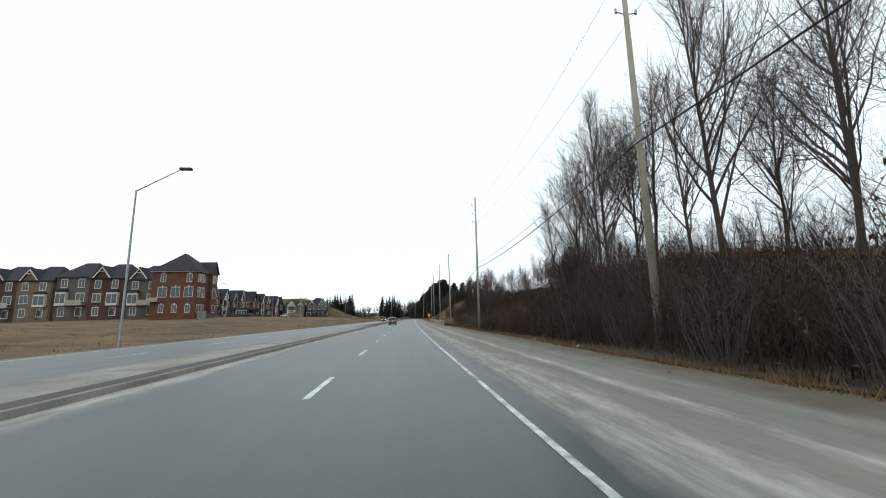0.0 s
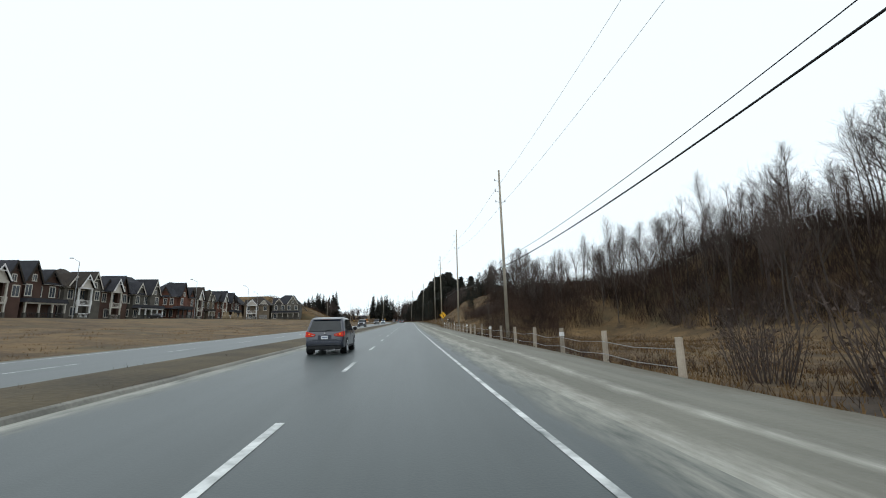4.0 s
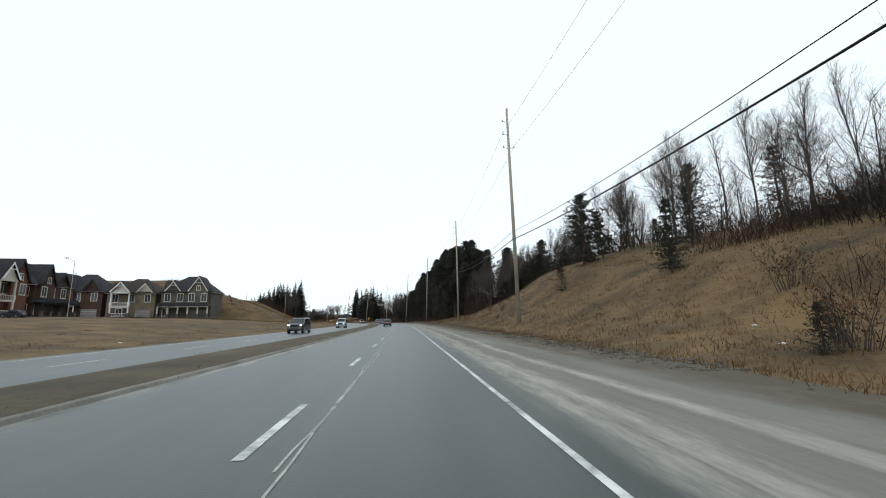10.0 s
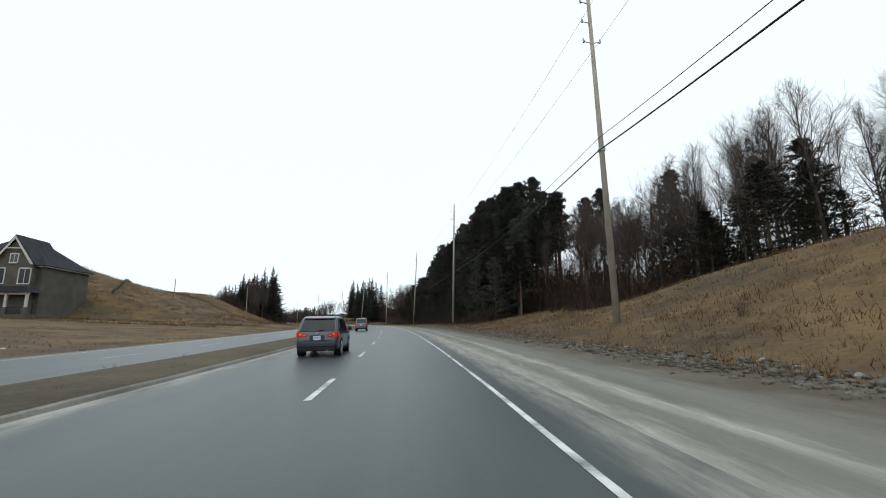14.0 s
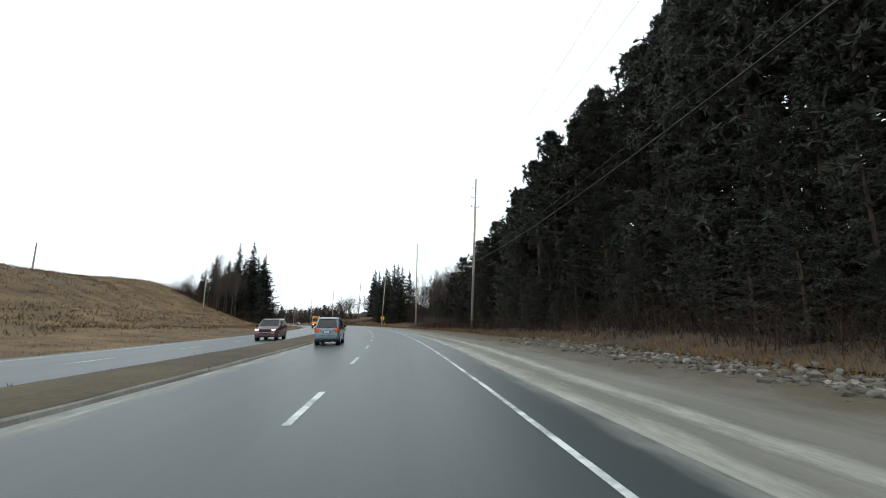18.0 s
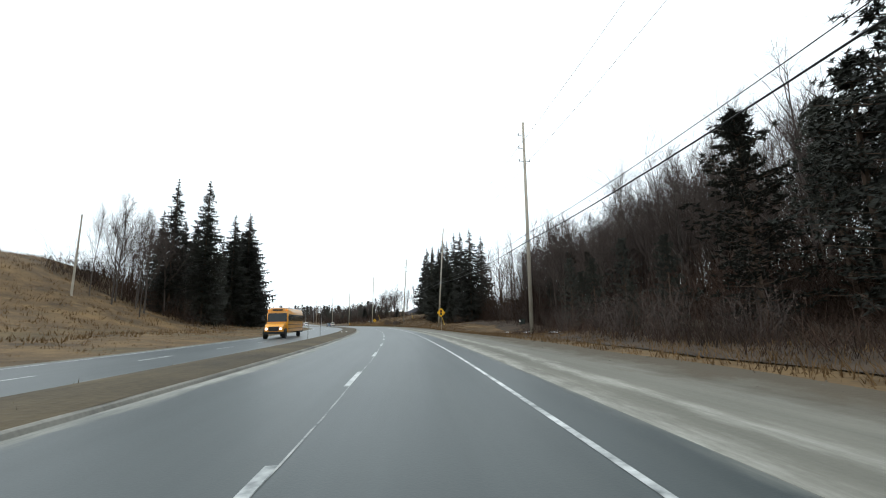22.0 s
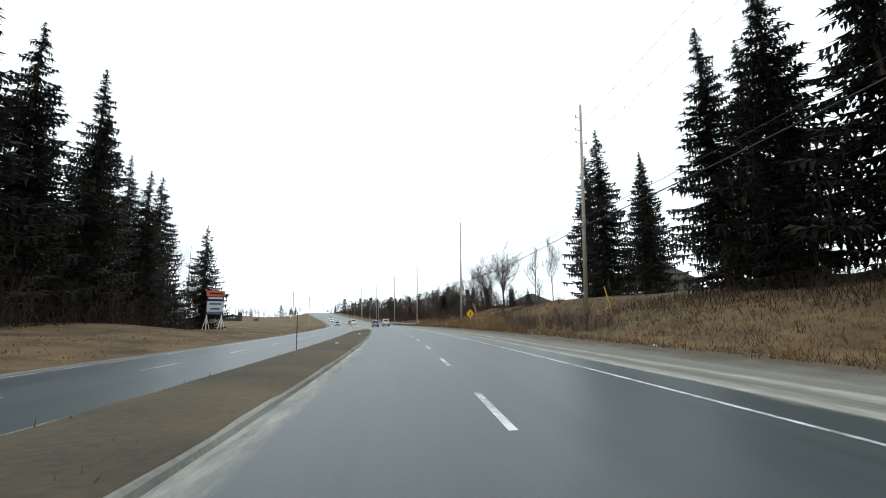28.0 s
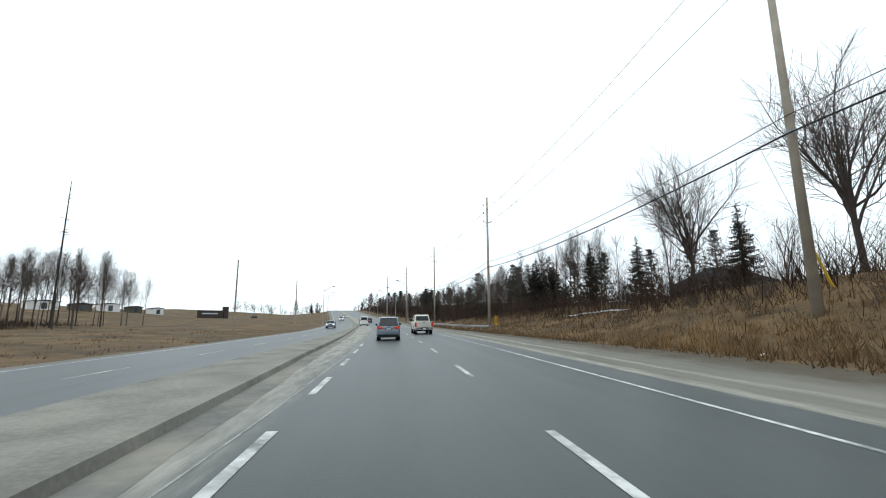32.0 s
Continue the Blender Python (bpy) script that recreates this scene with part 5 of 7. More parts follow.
def house(s, d, w, dep, eave, rise, wall, roof, label, levels=2, bay=None, porch="", garage=True, turn=0, group="houses across the road", posts=None, size=1.0):
    """porch: "" none, "low" one storey, "wrap" round the near corner too, "double" an open balcony over an open porch."""
    p = on(s, d, 0.1)
    t = thing("house", label, "house", Matrix.Translation(p) @ pose(0, 0, 0, 0, 0, math.degrees(heading(s)) + 90 + turn), group)
    t.scale = (size, size, size)
    f = -dep / 2
    posts = posts or WHITE
    board = TRIM if wall in (STONE, GREYSTONE) else ROOFTAN
    part("wall", boxed(-w / 2, w / 2, f, dep / 2, -3.0, eave, 0.02), wall, t)
    part("plinth", boxed(-w / 2 - 0.05, w / 2 + 0.05, f - 0.05, dep / 2 + 0.05, -3.0, 0.55, 0.02), GREYSTONE, t)
    part("roof", hip(w, dep, eave, rise), roof, t)
    part("gutter_board", boxed(-w / 2 - 0.47, w / 2 + 0.47, f - 0.47, dep / 2 + 0.47, eave - 0.24, eave - 0.2), TRIM, t)
    hl = eave / levels
    if bay:
        b0, b1, out = bay
        c = (b0 + b1) / 2
        part("bay_wall", prism(bmesh.new(), [(b0, -3.0), (b1, -3.0), (b1, eave), (c, eave + rise * 0.80), (b0, eave)], f - out, f + 0.5), wall, t)
        part("bay_roof", gable(b0, b1, f - out, 0, eave, rise * 0.92), roof, t)
        part("barge_trim", barge(b0, b1, eave - 0.05, rise * 0.88, f - out - 0.42, f - out - 0.34), board, t)
        window(t, c, f - out, eave + 0.25, 0.8, min(1.1, rise * 0.25))
    if levels > 1:
        c = w * 0.27 if not bay or bay[0] < 0 else -w * 0.27
        if w > 8.5:
            part("front_gable", prism(bmesh.new(), [(c - 1.9, eave - 0.1), (c + 1.9, eave - 0.1), (c, eave + rise * 0.58)], f - 0.12, f + 1.2), TRIM if wall is STONE else wall, t)
            part("gable_roof", gable(c - 1.9, c + 1.9, f - 0.15, -0.5, eave, rise * 0.66), roof, t)
            part("barge_trim", barge(c - 1.9, c + 1.9, eave - 0.05, rise * 0.62, f - 0.58, f - 0.5), board, t)
        a0, a1 = f + dep * 0.16, f + dep * 0.52
        for name, bm, m in (("side_gable", prism(bmesh.new(), [(-a1, eave - 0.1), (-a0, eave - 0.1), (-(a0 + a1) / 2, eave + rise * 0.6)], -w / 2 - 0.12, -w / 2 + 1.2), wall),
                            ("gable_roof", gable(-a1, -a0, -w / 2 - 0.15, -0.3, eave, rise * 0.68), roof), ("barge_trim", barge(-a1, -a0, eave - 0.05, rise * 0.64, -w / 2 - 0.58, -w / 2 - 0.5), board)):
            part(name, bm, m, t).matrix_basis = QUARTER
    n = max(2, int(w / 2.9))
    for lv in range(levels):
        for i in range(n):
            x = -w / 2 + w * (i + 0.5) / n
            if lv == 0 and (porch or garage):
                continue
            y = f - (bay[2] if bay and bay[0] < x < bay[1] else 0)
            window(t, x, y, lv * hl + hl * 0.28, 1.25, hl * 0.54)
        for k in (0, 1, 3):
            window(t, -w / 2, f + dep * (0.14 + 0.2 * k), lv * hl + hl * 0.3, 0.95, hl * 0.5, -90)
    if garage:
        g = part("garage_door", boxed(w * 0.1, w * 0.42, f - 0.05, f + 0.1, 0, hl * 0.68, 0.01), GARAGE, t)
        for k in range(3):
            part("panel_rail", boxed(w * 0.1 + 0.05, w * 0.42 - 0.05, f - 0.075, f - 0.05, hl * 0.68 * (k + 1) / 4 - 0.03, hl * 0.68 * (k + 1) / 4 + 0.03), TRIM, g)
    if porch:
        x0, x1 = -w / 2 - (1.9 if porch == "wrap" else 0.1), (w * 0.06 if garage else w / 2)
        if porch == "double":
            x0, x1 = -w * 0.36, w * 0.04
        tops = (hl * 0.92, eave - 0.1) if porch == "double" else (hl * 0.92,)
        m = max(2, int((x1 - x0) / 2.4) + 1)
        base = 0.45
        part("porch_floor", boxed(x0, x1, f - 2.0, f, -3.0, base, 0.02), GREYSTONE, t)
        for lv, top in enumerate(tops):
            for k in range(m):
                x = x0 + 0.2 + (x1 - x0 - 0.4) * k / (m - 1)
                part("porch_post", boxed(x - 0.14, x + 0.14, f - 1.95, f - 1.67, base, top, 0.01), posts, t)
                part("post_foot", boxed(x - 0.24, x + 0.24, f - 2.03, f - 1.58, base, base + 0.95, 0.02), GREYSTONE if lv == 0 else posts, t)
            part("porch_rail", railing(x0 + 0.3, x1 - 0.3, f - 1.8, base), posts if porch == "double" else BLACKIRON, t)
            part("porch_beam", boxed(x0, x1, f - 2.0, f - 1.6, top - 0.3, top, 0.01), posts, t)
            base = top
        if porch == "double":
            part("gable_wall", prism(bmesh.new(), [(x0, eave - 0.1), (x1, eave - 0.1), ((x0 + x1) / 2, eave + rise * 0.6)], f - 1.9, f + 1), TRIM, t)
            part("porch_roof", gable(x0, x1, f - 2.0, 0, eave, rise * 0.72), roof, t)
            part("barge_trim", barge(x0, x1, eave - 0.05, rise * 0.68, f - 2.45, f - 2.36), WHITE, t)
        else:
            top = hl * 0.92
            part("porch_roof", prism(bmesh.new(), [(x0 - 0.25, top), (x1 + 0.25, top), (x1 - 0.3, top + 0.8), (x0 + 0.5, top + 0.8)], f - 2.3, f + 0.1), roof, t)
        if porch == "wrap":
            y1 = f + dep * 0.55
            part("porch_floor", boxed(x0, -w / 2, f, y1, -3.0, 0.45, 0.02), GREYSTONE, t)
            part("porch_roof", boxed(x0 - 0.3, -w / 2, f, y1 + 0.3, hl * 0.92, hl * 0.92 + 0.3, 0.03), roof, t)
            for y in (f + 0.6, (f + y1) / 2, y1 - 0.2):
                part("porch_post", boxed(x0 + 0.05, x0 + 0.33, y - 0.14, y + 0.14, 0.45, hl * 0.92, 0.01), posts, t)
        part("door", boxed(x1 - 1.9, x1 - 0.9, f - 0.06, f + 0.05, 0.35, hl * 0.78, 0.01), DOORPAINT, t)
        window(t, x0 + 1.4 if porch != "wrap" else -w / 2 + 1.6, f, hl * 0.26, 1.3, hl * 0.5)
    return t


def townhouse(s, d, w, eave, rise, wall, label, balcony, gab):
    dep = 10
    p = on(s, d, 0.1)
    t = thing("townhouse", label, "house", Matrix.Translation(p) @ pose(0, 0, 0, 0, 0, math.degrees(heading(s))), "row of townhouses")
    t.scale = (1.4, 1.4, 1.4)
    f = -dep / 2
    part("wall", boxed(-w / 2, w / 2, f, dep / 2, -0.6, eave, 0.02), wall, t)
    part("roof", hip(w, dep, eave, rise, 0.35, w * 0.2), ROOF, t)
    if gab:
        part("gable_wall", prism(bmesh.new(), [(-w * 0.4, eave - 0.2), (w * 0.1, eave - 0.2), (-w * 0.15, eave + rise * 0.6)], f - 0.15, f + 1), wall, t)
        part("gable_roof", gable(-w * 0.4, w * 0.1, f - 0.2, 0, eave, rise * 0.75), ROOF, t)
        part("barge_trim", barge(-w * 0.4, w * 0.1, eave - 0.05, rise * 0.7, f - 0.62, f - 0.54), TRIM, t)
    hl = eave / 3
    for lv in range(3):
        for k, x in enumerate((-w * 0.27, w * 0.22)):
            window(t, x, f, lv * hl + hl * 0.25, 1.7 if lv == 1 else 1.2, hl * 0.55)
        for k in range(2):
            window(t, -w / 2, f + dep * (0.25 + 0.4 * k), lv * hl + hl * 0.3, 0.95, hl * 0.48, -90)
    if gab or balcony:
        x0, x1 = (-w * 0.42, -w * 0.12) if balcony else (w * 0.06, w * 0.38)
        by = part("bay_window", prism(bmesh.new(), [(x0, hl * 0.95), (x1, hl * 0.95), (x1, hl * 1.92), (x0, hl * 1.92)], f - 0.75, f + 0.05), TRIM, t)
        part("bay_roof", prism(bmesh.new(), [(x0 - 0.12, hl * 1.92), (x1 + 0.12, hl * 1.92), (x1 - 0.25, hl * 2.1), (x0 + 0.25, hl * 2.1)], f - 0.85, f + 0.05), ROOF, by)
        for i in range(2):
            xa = x0 + 0.15 + (x1 - x0 - 0.15) * i / 2
            part("pane", boxed(xa, xa + (x1 - x0) / 2 - 0.22, f - 0.77, f - 0.74, hl * 1.12, hl * 1.78), PANE, by)
    if balcony:
        b = part("balcony", boxed(-w * 0.05, w * 0.42, f - 1.5, f, hl - 0.15, hl + 0.05, 0.01), POLEWOOD, t)
        part("balcony_rail", boxed(-w * 0.05, w * 0.42, f - 1.5, f - 1.42, hl + 0.05, hl + 1.05, 0.01), POLEWOOD, b)
    part("door", boxed(w * 0.1, w * 0.1 + 1.0, f - 0.06, f + 0.05, 0, hl * 0.7, 0.01), DOORPAINT, t)
    part("drain_pipe", rodded((w / 2 - 0.2, f - 0.08, 0), (w / 2 - 0.2, f - 0.08, eave), 0.05, 0.05, 6), DOORPAINT, t)


for k, (wall, lab) in enumerate(((GREYSTONE, "pale stone end townhouse with a bay and balcony"), (BROWNBRICK, "dark brick townhouse with cream window frames"), (GREYSTONE, "grey stone townhouse with tall windows"), (STONE, "tan stone townhouse with a wooden balcony"),
                                (BROWNBRICK, "brown brick townhouse with a dark roof"), (GREYSTONE, "grey stone townhouse with a small gable"), (STONE, "tan stone townhouse of three storeys"), (BROWNBRICK, "dark brick townhouse with cream bay windows"), (GREYSTONE, "grey townhouse at the row's far end"))):
    townhouse(146 - 0.8 * (k % 2), -86 - 10.9 * k, 7.6, 8.9 + 0.4 * (k % 3), 3.8, wall, lab, k % 2 == 0, k % 3 != 2)


def red_block():
    s, d, w, dep, eave = 137.6, -72.8, 11.0, 13.6, 14.2
    t = thing("corner_house", "tall three-storey red-brown brick corner house with a dark hipped roof", "house", Matrix.Translation(at(s, d, 3.0)) @ pose(0, 0, 0, 0, 0, math.degrees(heading(s)) + 90))
    f = -dep / 2
    hl = eave / 3
    part("wall", boxed(-w / 2, w / 2, f, dep / 2, -2, eave, 0.02), REDBRICK, t)
    part("roof", hip(w, dep, eave, 6.2, 0.55, 1.0), ROOF, t)
    part("gutter_board", boxed(-w / 2 - 0.58, w / 2 + 0.58, f - 0.58, dep / 2 + 0.58, eave - 0.26, eave - 0.2), TRIM, t)
    part("band_course", boxed(-w / 2 - 0.04, w / 2 + 0.04, f - 0.04, dep / 2, hl - 0.1, hl + 0.12), BROWNBRICK, t)
    part("front_wing", prism(bmesh.new(), [(1.6, -2), (5.4, -2), (5.4, eave), (3.5, eave + 3.4), (1.6, eave)], f - 1.0, f + 1), REDBRICK, t)
    part("wing_roof", gable(1.6, 5.4, f - 1.1, 0, eave, 3.9), ROOF, t)
    for lv in range(3):
        wide, tall = ((1.3, 2.2), (2.5, 2.9), (1.4, 2.3))[lv]
        for k, x in enumerate((-4.4, -2.8, -1.2, 3.5)):
            window(t, x, f - (1.0 if k == 3 else 0), lv * hl + hl * 0.3, 1.0 if k < 3 else 1.9, tall)
        for k in range(3):
            if lv < 2 or k != 1:
                window(t, -w / 2, f + 2.4 + 3.9 * k, lv * hl + hl * 0.3, wide, tall, -90)
                part("keystone", boxed(-w / 2 - 0.1, -w / 2 + 0.02, f + 2.4 + 3.9 * k - 0.16, f + 2.4 + 3.9 * k + 0.16, lv * hl + hl * 0.3 + tall + 0.15, lv * hl + hl * 0.3 + tall + 0.6), TRIM, t)
    b = part("balcony", boxed(-w / 2 - 1.5, -w / 2, dep / 2 - 3.0, dep / 2 - 0.1, hl - 0.1, hl + 0.1, 0.01), POLEWOOD, t)
    part("balcony_rail", boxed(-w / 2 - 1.5, -w / 2 - 1.42, dep / 2 - 3.0, dep / 2 - 0.1, hl + 0.1, hl + 1.15, 0.01), POLEWOOD, b)
    st = part("entry_steps", boxed(-4, 0.8, f - 2.6, f, -2, 0.9, 0.03), GREYSTONE, t)
    part("step_wall", boxed(-4.3, -4.0, f - 2.8, f, -2, 1.7, 0.03), CONCRETE, st)


red_block()
# far end along the road, set back, width, eave, rise, walls, roof, porch, posts
ROW = ((189, 98, 9.0, 6.9, 4.4, BROWNBRICK, ROOF, "double", TRIM), (203, 100, 9.2, 7.4, 4.6, BROWNBRICK, ROOF, "low", TRIM), (219, 100.5, 9.8, 7.2, 4.4, GREYSTONE, ROOFTAN, "double", WHITE), (232.5, 101, 9.0, 7.2, 4.7, BROWNBRICK, ROOF, "double", TRIM),
       (248, 99, 10.4, 7.0, 5.0, GREYSTONE, ROOF, "low", WHITE), (262, 112, 9.4, 6.6, 4.0, GREYSTONE, ROOF, "", TRIM), (281, 101, 11.4, 7.4, 5.0, REDBRICK, ROOF, "wrap", BLACKIRON), (295, 103, 9.2, 7.4, 5.0, BROWNBRICK, ROOFTAN, "double", TRIM),
       (308, 102, 8.8, 6.8, 4.4, STONE, ROOFTAN, "low", TRIM), (322, 101, 9.3, 7.2, 4.8, REDBRICK, ROOF, "double", TRIM), (339, 100, 9.6, 7.0, 4.7, BROWNBRICK, ROOF, "low", BLACKIRON))
PORCHES = {"double": "an open double balcony", "low": "a pillared porch", "wrap": "a wraparound porch", "": "plain gables, set back"}
for k, (s, back, w, eave, rise, wall, roof, porch, posts) in enumerate(ROW):
    col = {"red_brick": "red brick", "brown_brick": "brown brick", "tan_stone": "tan stone", "grey_stone": "grey stone"}[wall.name]
    house(s - w * 0.71, -back - 7.1, w, 10, eave, rise, wall, roof, "two-storey " + col + " house with steep gables and " + PORCHES[porch], 2, (w * 0.06, w * 0.46, 0.8) if porch == "double" or k == 4 else (-w * 0.42, -w * 0.04, 0.7),
          porch, k % 3 != 1 or porch == "double", posts=posts, size=1.36)
# three houses across the end of the street, facing back along the road
house(379, -113, 11, 10, 7.0, 4.8, BROWNBRICK, ROOF, "dark brown brick house with two front gables", 2, (-4.6, -0.6, 0.8), "low", True, -90, posts=TRIM, size=1.42)
house(378, -95.5, 11, 10, 6.8, 4.0, STONE, ROOFTAN, "pale two-storey house with a white open double balcony", 2, None, "double", True, -90, posts=WHITE, size=1.42)
house(378, -77.2, 12, 10.5, 7.4, 4.5, GREYSTONE, ROOF, "large grey stone end house with a wraparound porch", 2, (0.6, 5.4, 0.9), "low", False, -90, posts=TRIM, size=1.42)
house(671, -66, 16, 12, 6.5, 3.2, GREYSTONE, ROOF, "grey house at the edge of the field", 2, None, "", False, -20)
house(690, -98, 14, 12, 6, 3, GREYSTONE, ROOFTAN, "small grey house behind the birches", 2, None, "", False)
house(655, 85, 22, 13, 4.8, 5.6, GREYSTONE, ROOFTAN, "grey house with a steep brown roof behind the bank", 2, None, "", False, 180 + 8, "houses on the bank")
house(686, 57, 13, 10, 2.2, 3.2, GREYSTONE, ROOF, "low grey bungalow among the garden trees", 1, None, "", False, 180, "houses on the bank")


# ---------- signs, fence, lamps and other roadside things ----------
SIGNYELLOW = mat("sign_yellow", (0.80, 0.43, 0.02), (0.72, 0.38, 0.02), 0.45, 0.8, 10, 0.0)
SIGNBLACK = mat("sign_black", (0.015, 0.015, 0.015), None, 0.5, 2, 10, 0.0)
SIGNRED = mat("sign_red", (0.45, 0.03, 0.02), None, 0.5, 2, 10, 0.0)
SIGNGREEN = mat("sign_green", (0.02, 0.22, 0.08), None, 0.5, 2, 10, 0.0)
BRIGHTYELLOW = mat("yellow_plastic_guard", (0.62, 0.40, 0.03), (0.5, 0.32, 0.03), 0.5, 2, 12, 0.0)
FENCEWOOD = mat("bleached_fence_wood", (0.36, 0.31, 0.25), (0.22, 0.19, 0.155), 0.95, 1.2, 20, 0.6, vary=0.2)
SNOW = mat("old_snow", (0.72, 0.74, 0.77), (0.5, 0.51, 0.52), 0.9, 0.8, 8, 0.5, sheet=True)
LITTER = mat("white_litter", (0.7, 0.7, 0.68), (0.55, 0.55, 0.53), 0.7, 4, 20, 0.1)
ROCK = mat("grey_riprap_stone", (0.23, 0.218, 0.19), (0.07, 0.064, 0.054), 0.95, 1.5, 9, 0.6, vary=0.35)
ROCKDIRTY = mat("muddy_stone", (0.145, 0.132, 0.108), (0.042, 0.036, 0.028), 0.95, 1.5, 9, 0.6, sheet=True)
ORANGE = mat("orange_board", (0.62, 0.12, 0.035), (0.5, 0.1, 0.03), 0.6, 1, 12, 0.0)
CABGREEN = mat("dark_green_steel", (0.018, 0.028, 0.022), None, 0.5, 1.5, 20, 0.1)
NAVY = mat("navy_board", (0.012, 0.016, 0.045), None, 0.6, 1, 12, 0.0)
PALEBOARD = mat("pale_board", (0.50, 0.55, 0.60), (0.44, 0.49, 0.54), 0.6, 1, 12, 0.0)


def facing(s, d, z=0.0, turn=0.0):
    """A pose on the land whose -y looks back along the road."""
    return Matrix.Translation(on(s, d)) @ Matrix.Translation((0, 0, z)) @ pose(0, 0, 0, 0, 0, math.degrees(heading(s)) + turn)


def flat_shape(pts, y0, y1):
    return prism(bmesh.new(), pts, y0, y1)


def diamond_sign(s, d, mid, half, wide, label, symbol, turn=0.0):
    zg = land(s, d)
    c = mid - zg
    t = thing("warning_sign", label, "road sign", facing(s, d, 0, turn), "warning signs")
    part("post", boxed(-0.045, 0.045, 0.02, 0.11, -0.4, c + half * 0.6, 0.01), FENCEWOOD, t)
    r = 0.06
    def diam(k):
        w, h = wide * k, half * k
        return [(-w * r, c - h * (1 - r)), (w * r, c - h * (1 - r)), (w * (1 - r), c - h * r), (w * (1 - r), c + h * r), (w * r, c + h * (1 - r)), (-w * r, c + h * (1 - r)), (-w * (1 - r), c + h * r), (-w * (1 - r), c - h * r)]
    pl = part("plate", flat_shape(diam(1.0), -0.012, 0.018), SIGNYELLOW, t)
    rim = bmesh.new()
    a, b = diam(0.93), diam(0.89)
    va = [rim.verts.new((x, -0.016, z)) for x, z in a]
    vb = [rim.verts.new((x, -0.016, z)) for x, z in b]
    for i in range(8):
        rim.faces.new((va[i], va[(i + 1) % 8], vb[(i + 1) % 8], vb[i]))
    part("border", rim, SIGNBLACK, pl)
    if symbol == "curve":
        v, n = bmesh.new(), 9
        left, right = [], []
        for i in range(n):
            f = i / (n - 1)
            x = wide * (0.22 - 0.05 * f - 0.36 * f ** 2.4)
            z = c + half * (-0.48 + 0.78 * f)
            w = wide * 0.085
            left.append(v.verts.new((x - w, -0.017, z)))
            right.append(v.verts.new((x + w, -0.017, z)))
        for i in range(n - 1):
            v.faces.new((left[i], right[i], right[i + 1], left[i + 1]))
        k = [v.verts.new(q) for q in ((wide * -0.44, -0.017, c + half * 0.53), (wide * -0.34, -0.017, c + half * 0.12), (wide * -0.03, -0.017, c + half * 0.46))]
        v.faces.new(k)
        part("arrow", v, SIGNBLACK, pl)
    elif symbol == "signal":
        part("signal_case", boxed(-wide * 0.2, wide * 0.2, -0.022, -0.014, c - half * 0.52, c + half * 0.52), SIGNBLACK, pl)
        for z, m in ((0.33, SIGNRED), (0, SIGNYELLOW), (-0.33, SIGNGREEN)):
            part("signal_disc", rodded((0, -0.028, c + half * z), (0, -0.02, c + half * z), wide * 0.12, n=14), m, pl)
    else:
        part("black_bar", boxed(-wide * 0.13, wide * 0.13, -0.022, -0.014, c - half * 0.42, c + half * 0.4), SIGNBLACK, pl)


diamond_sign(164.3, 7.4, 2.45, 0.78, 0.70, "yellow diamond sign with a black left-curve arrow", "curve")
diamond_sign(497, 8.75, 3.0, 0.86, 0.80, "yellow diamond sign warning of traffic signals", "signal", 4)
diamond_sign(614.2, 11.7, 2.5, 0.86, 0.78, "yellow diamond sign above the tall dry grass", "bar", 6)


# post and cable fence along the dip
fence = thing("cable_fence", "old post and cable fence with bleached wooden posts", "fence", Matrix.Identity(4))
k = 0
foot = []
for s in np.arange(88.7, 170, 4.4):
    d = float(np.interp(s, [88, 124, 134, 150, 170], [7.7, 7.7, 8.1, 8.3, 8.0]))
    p = at(s, d, -0.52)
    foot.append(p)
    po = part("fence_post", rodded(p + Vector((0, 0, -0.4)), p + Vector((random.uniform(-.03, .03), random.uniform(-.03, .03), 1.46 + random.uniform(-.08, .05))), 0.115, 0.1, 9), FENCEWOOD, fence)
    if k % 4 == 2:
        part("reflector_band", rodded(p + Vector((0, 0, 1.12)), p + Vector((0, 0, 1.32)), 0.122, n=9), WHITE, po, "white reflector band")
    k += 1
for z in (0.62, 1.08):
    so = Soup()
    pts = []
    for p, q in zip(foot, foot[1:]):
        pts += [p + Vector((-0.11, 0, z + random.uniform(-.05, .05))), p.lerp(q, 0.5) + Vector((-0.1, 0, z - 0.07 + random.uniform(-.04, .04)))]
    so.tube(pts, [0.014] * len(pts), 4)
    part("fence_cable", so.mesh("fence_cable", GREYMETAL), None, fence)


def street_lamp(s, d, h, reach, label, turn=0.0, r=0.09):
    t = thing("street_lamp", label, "street lamp", Matrix.Translation(on(s, d)) @ pose(0, 0, 0, 0, 0, math.degrees(heading(s)) + turn), "street lamps")
    part("pole", rodded((0, 0, -0.3), (0, 0, h), r, r * 0.6, 8), GREYMETAL, t)
    part("arm", rodded((0, 0, h - 0.05), (reach, 0, h + reach * 0.55), 0.05, 0.035, 6), GREYMETAL, t)
    part("lamp_head", boxed(reach - 0.1, reach + 0.75, -0.16, 0.16, h + reach * 0.55 - 0.05, h + reach * 0.55 + 0.12, 0.04), DOORPAINT, t)


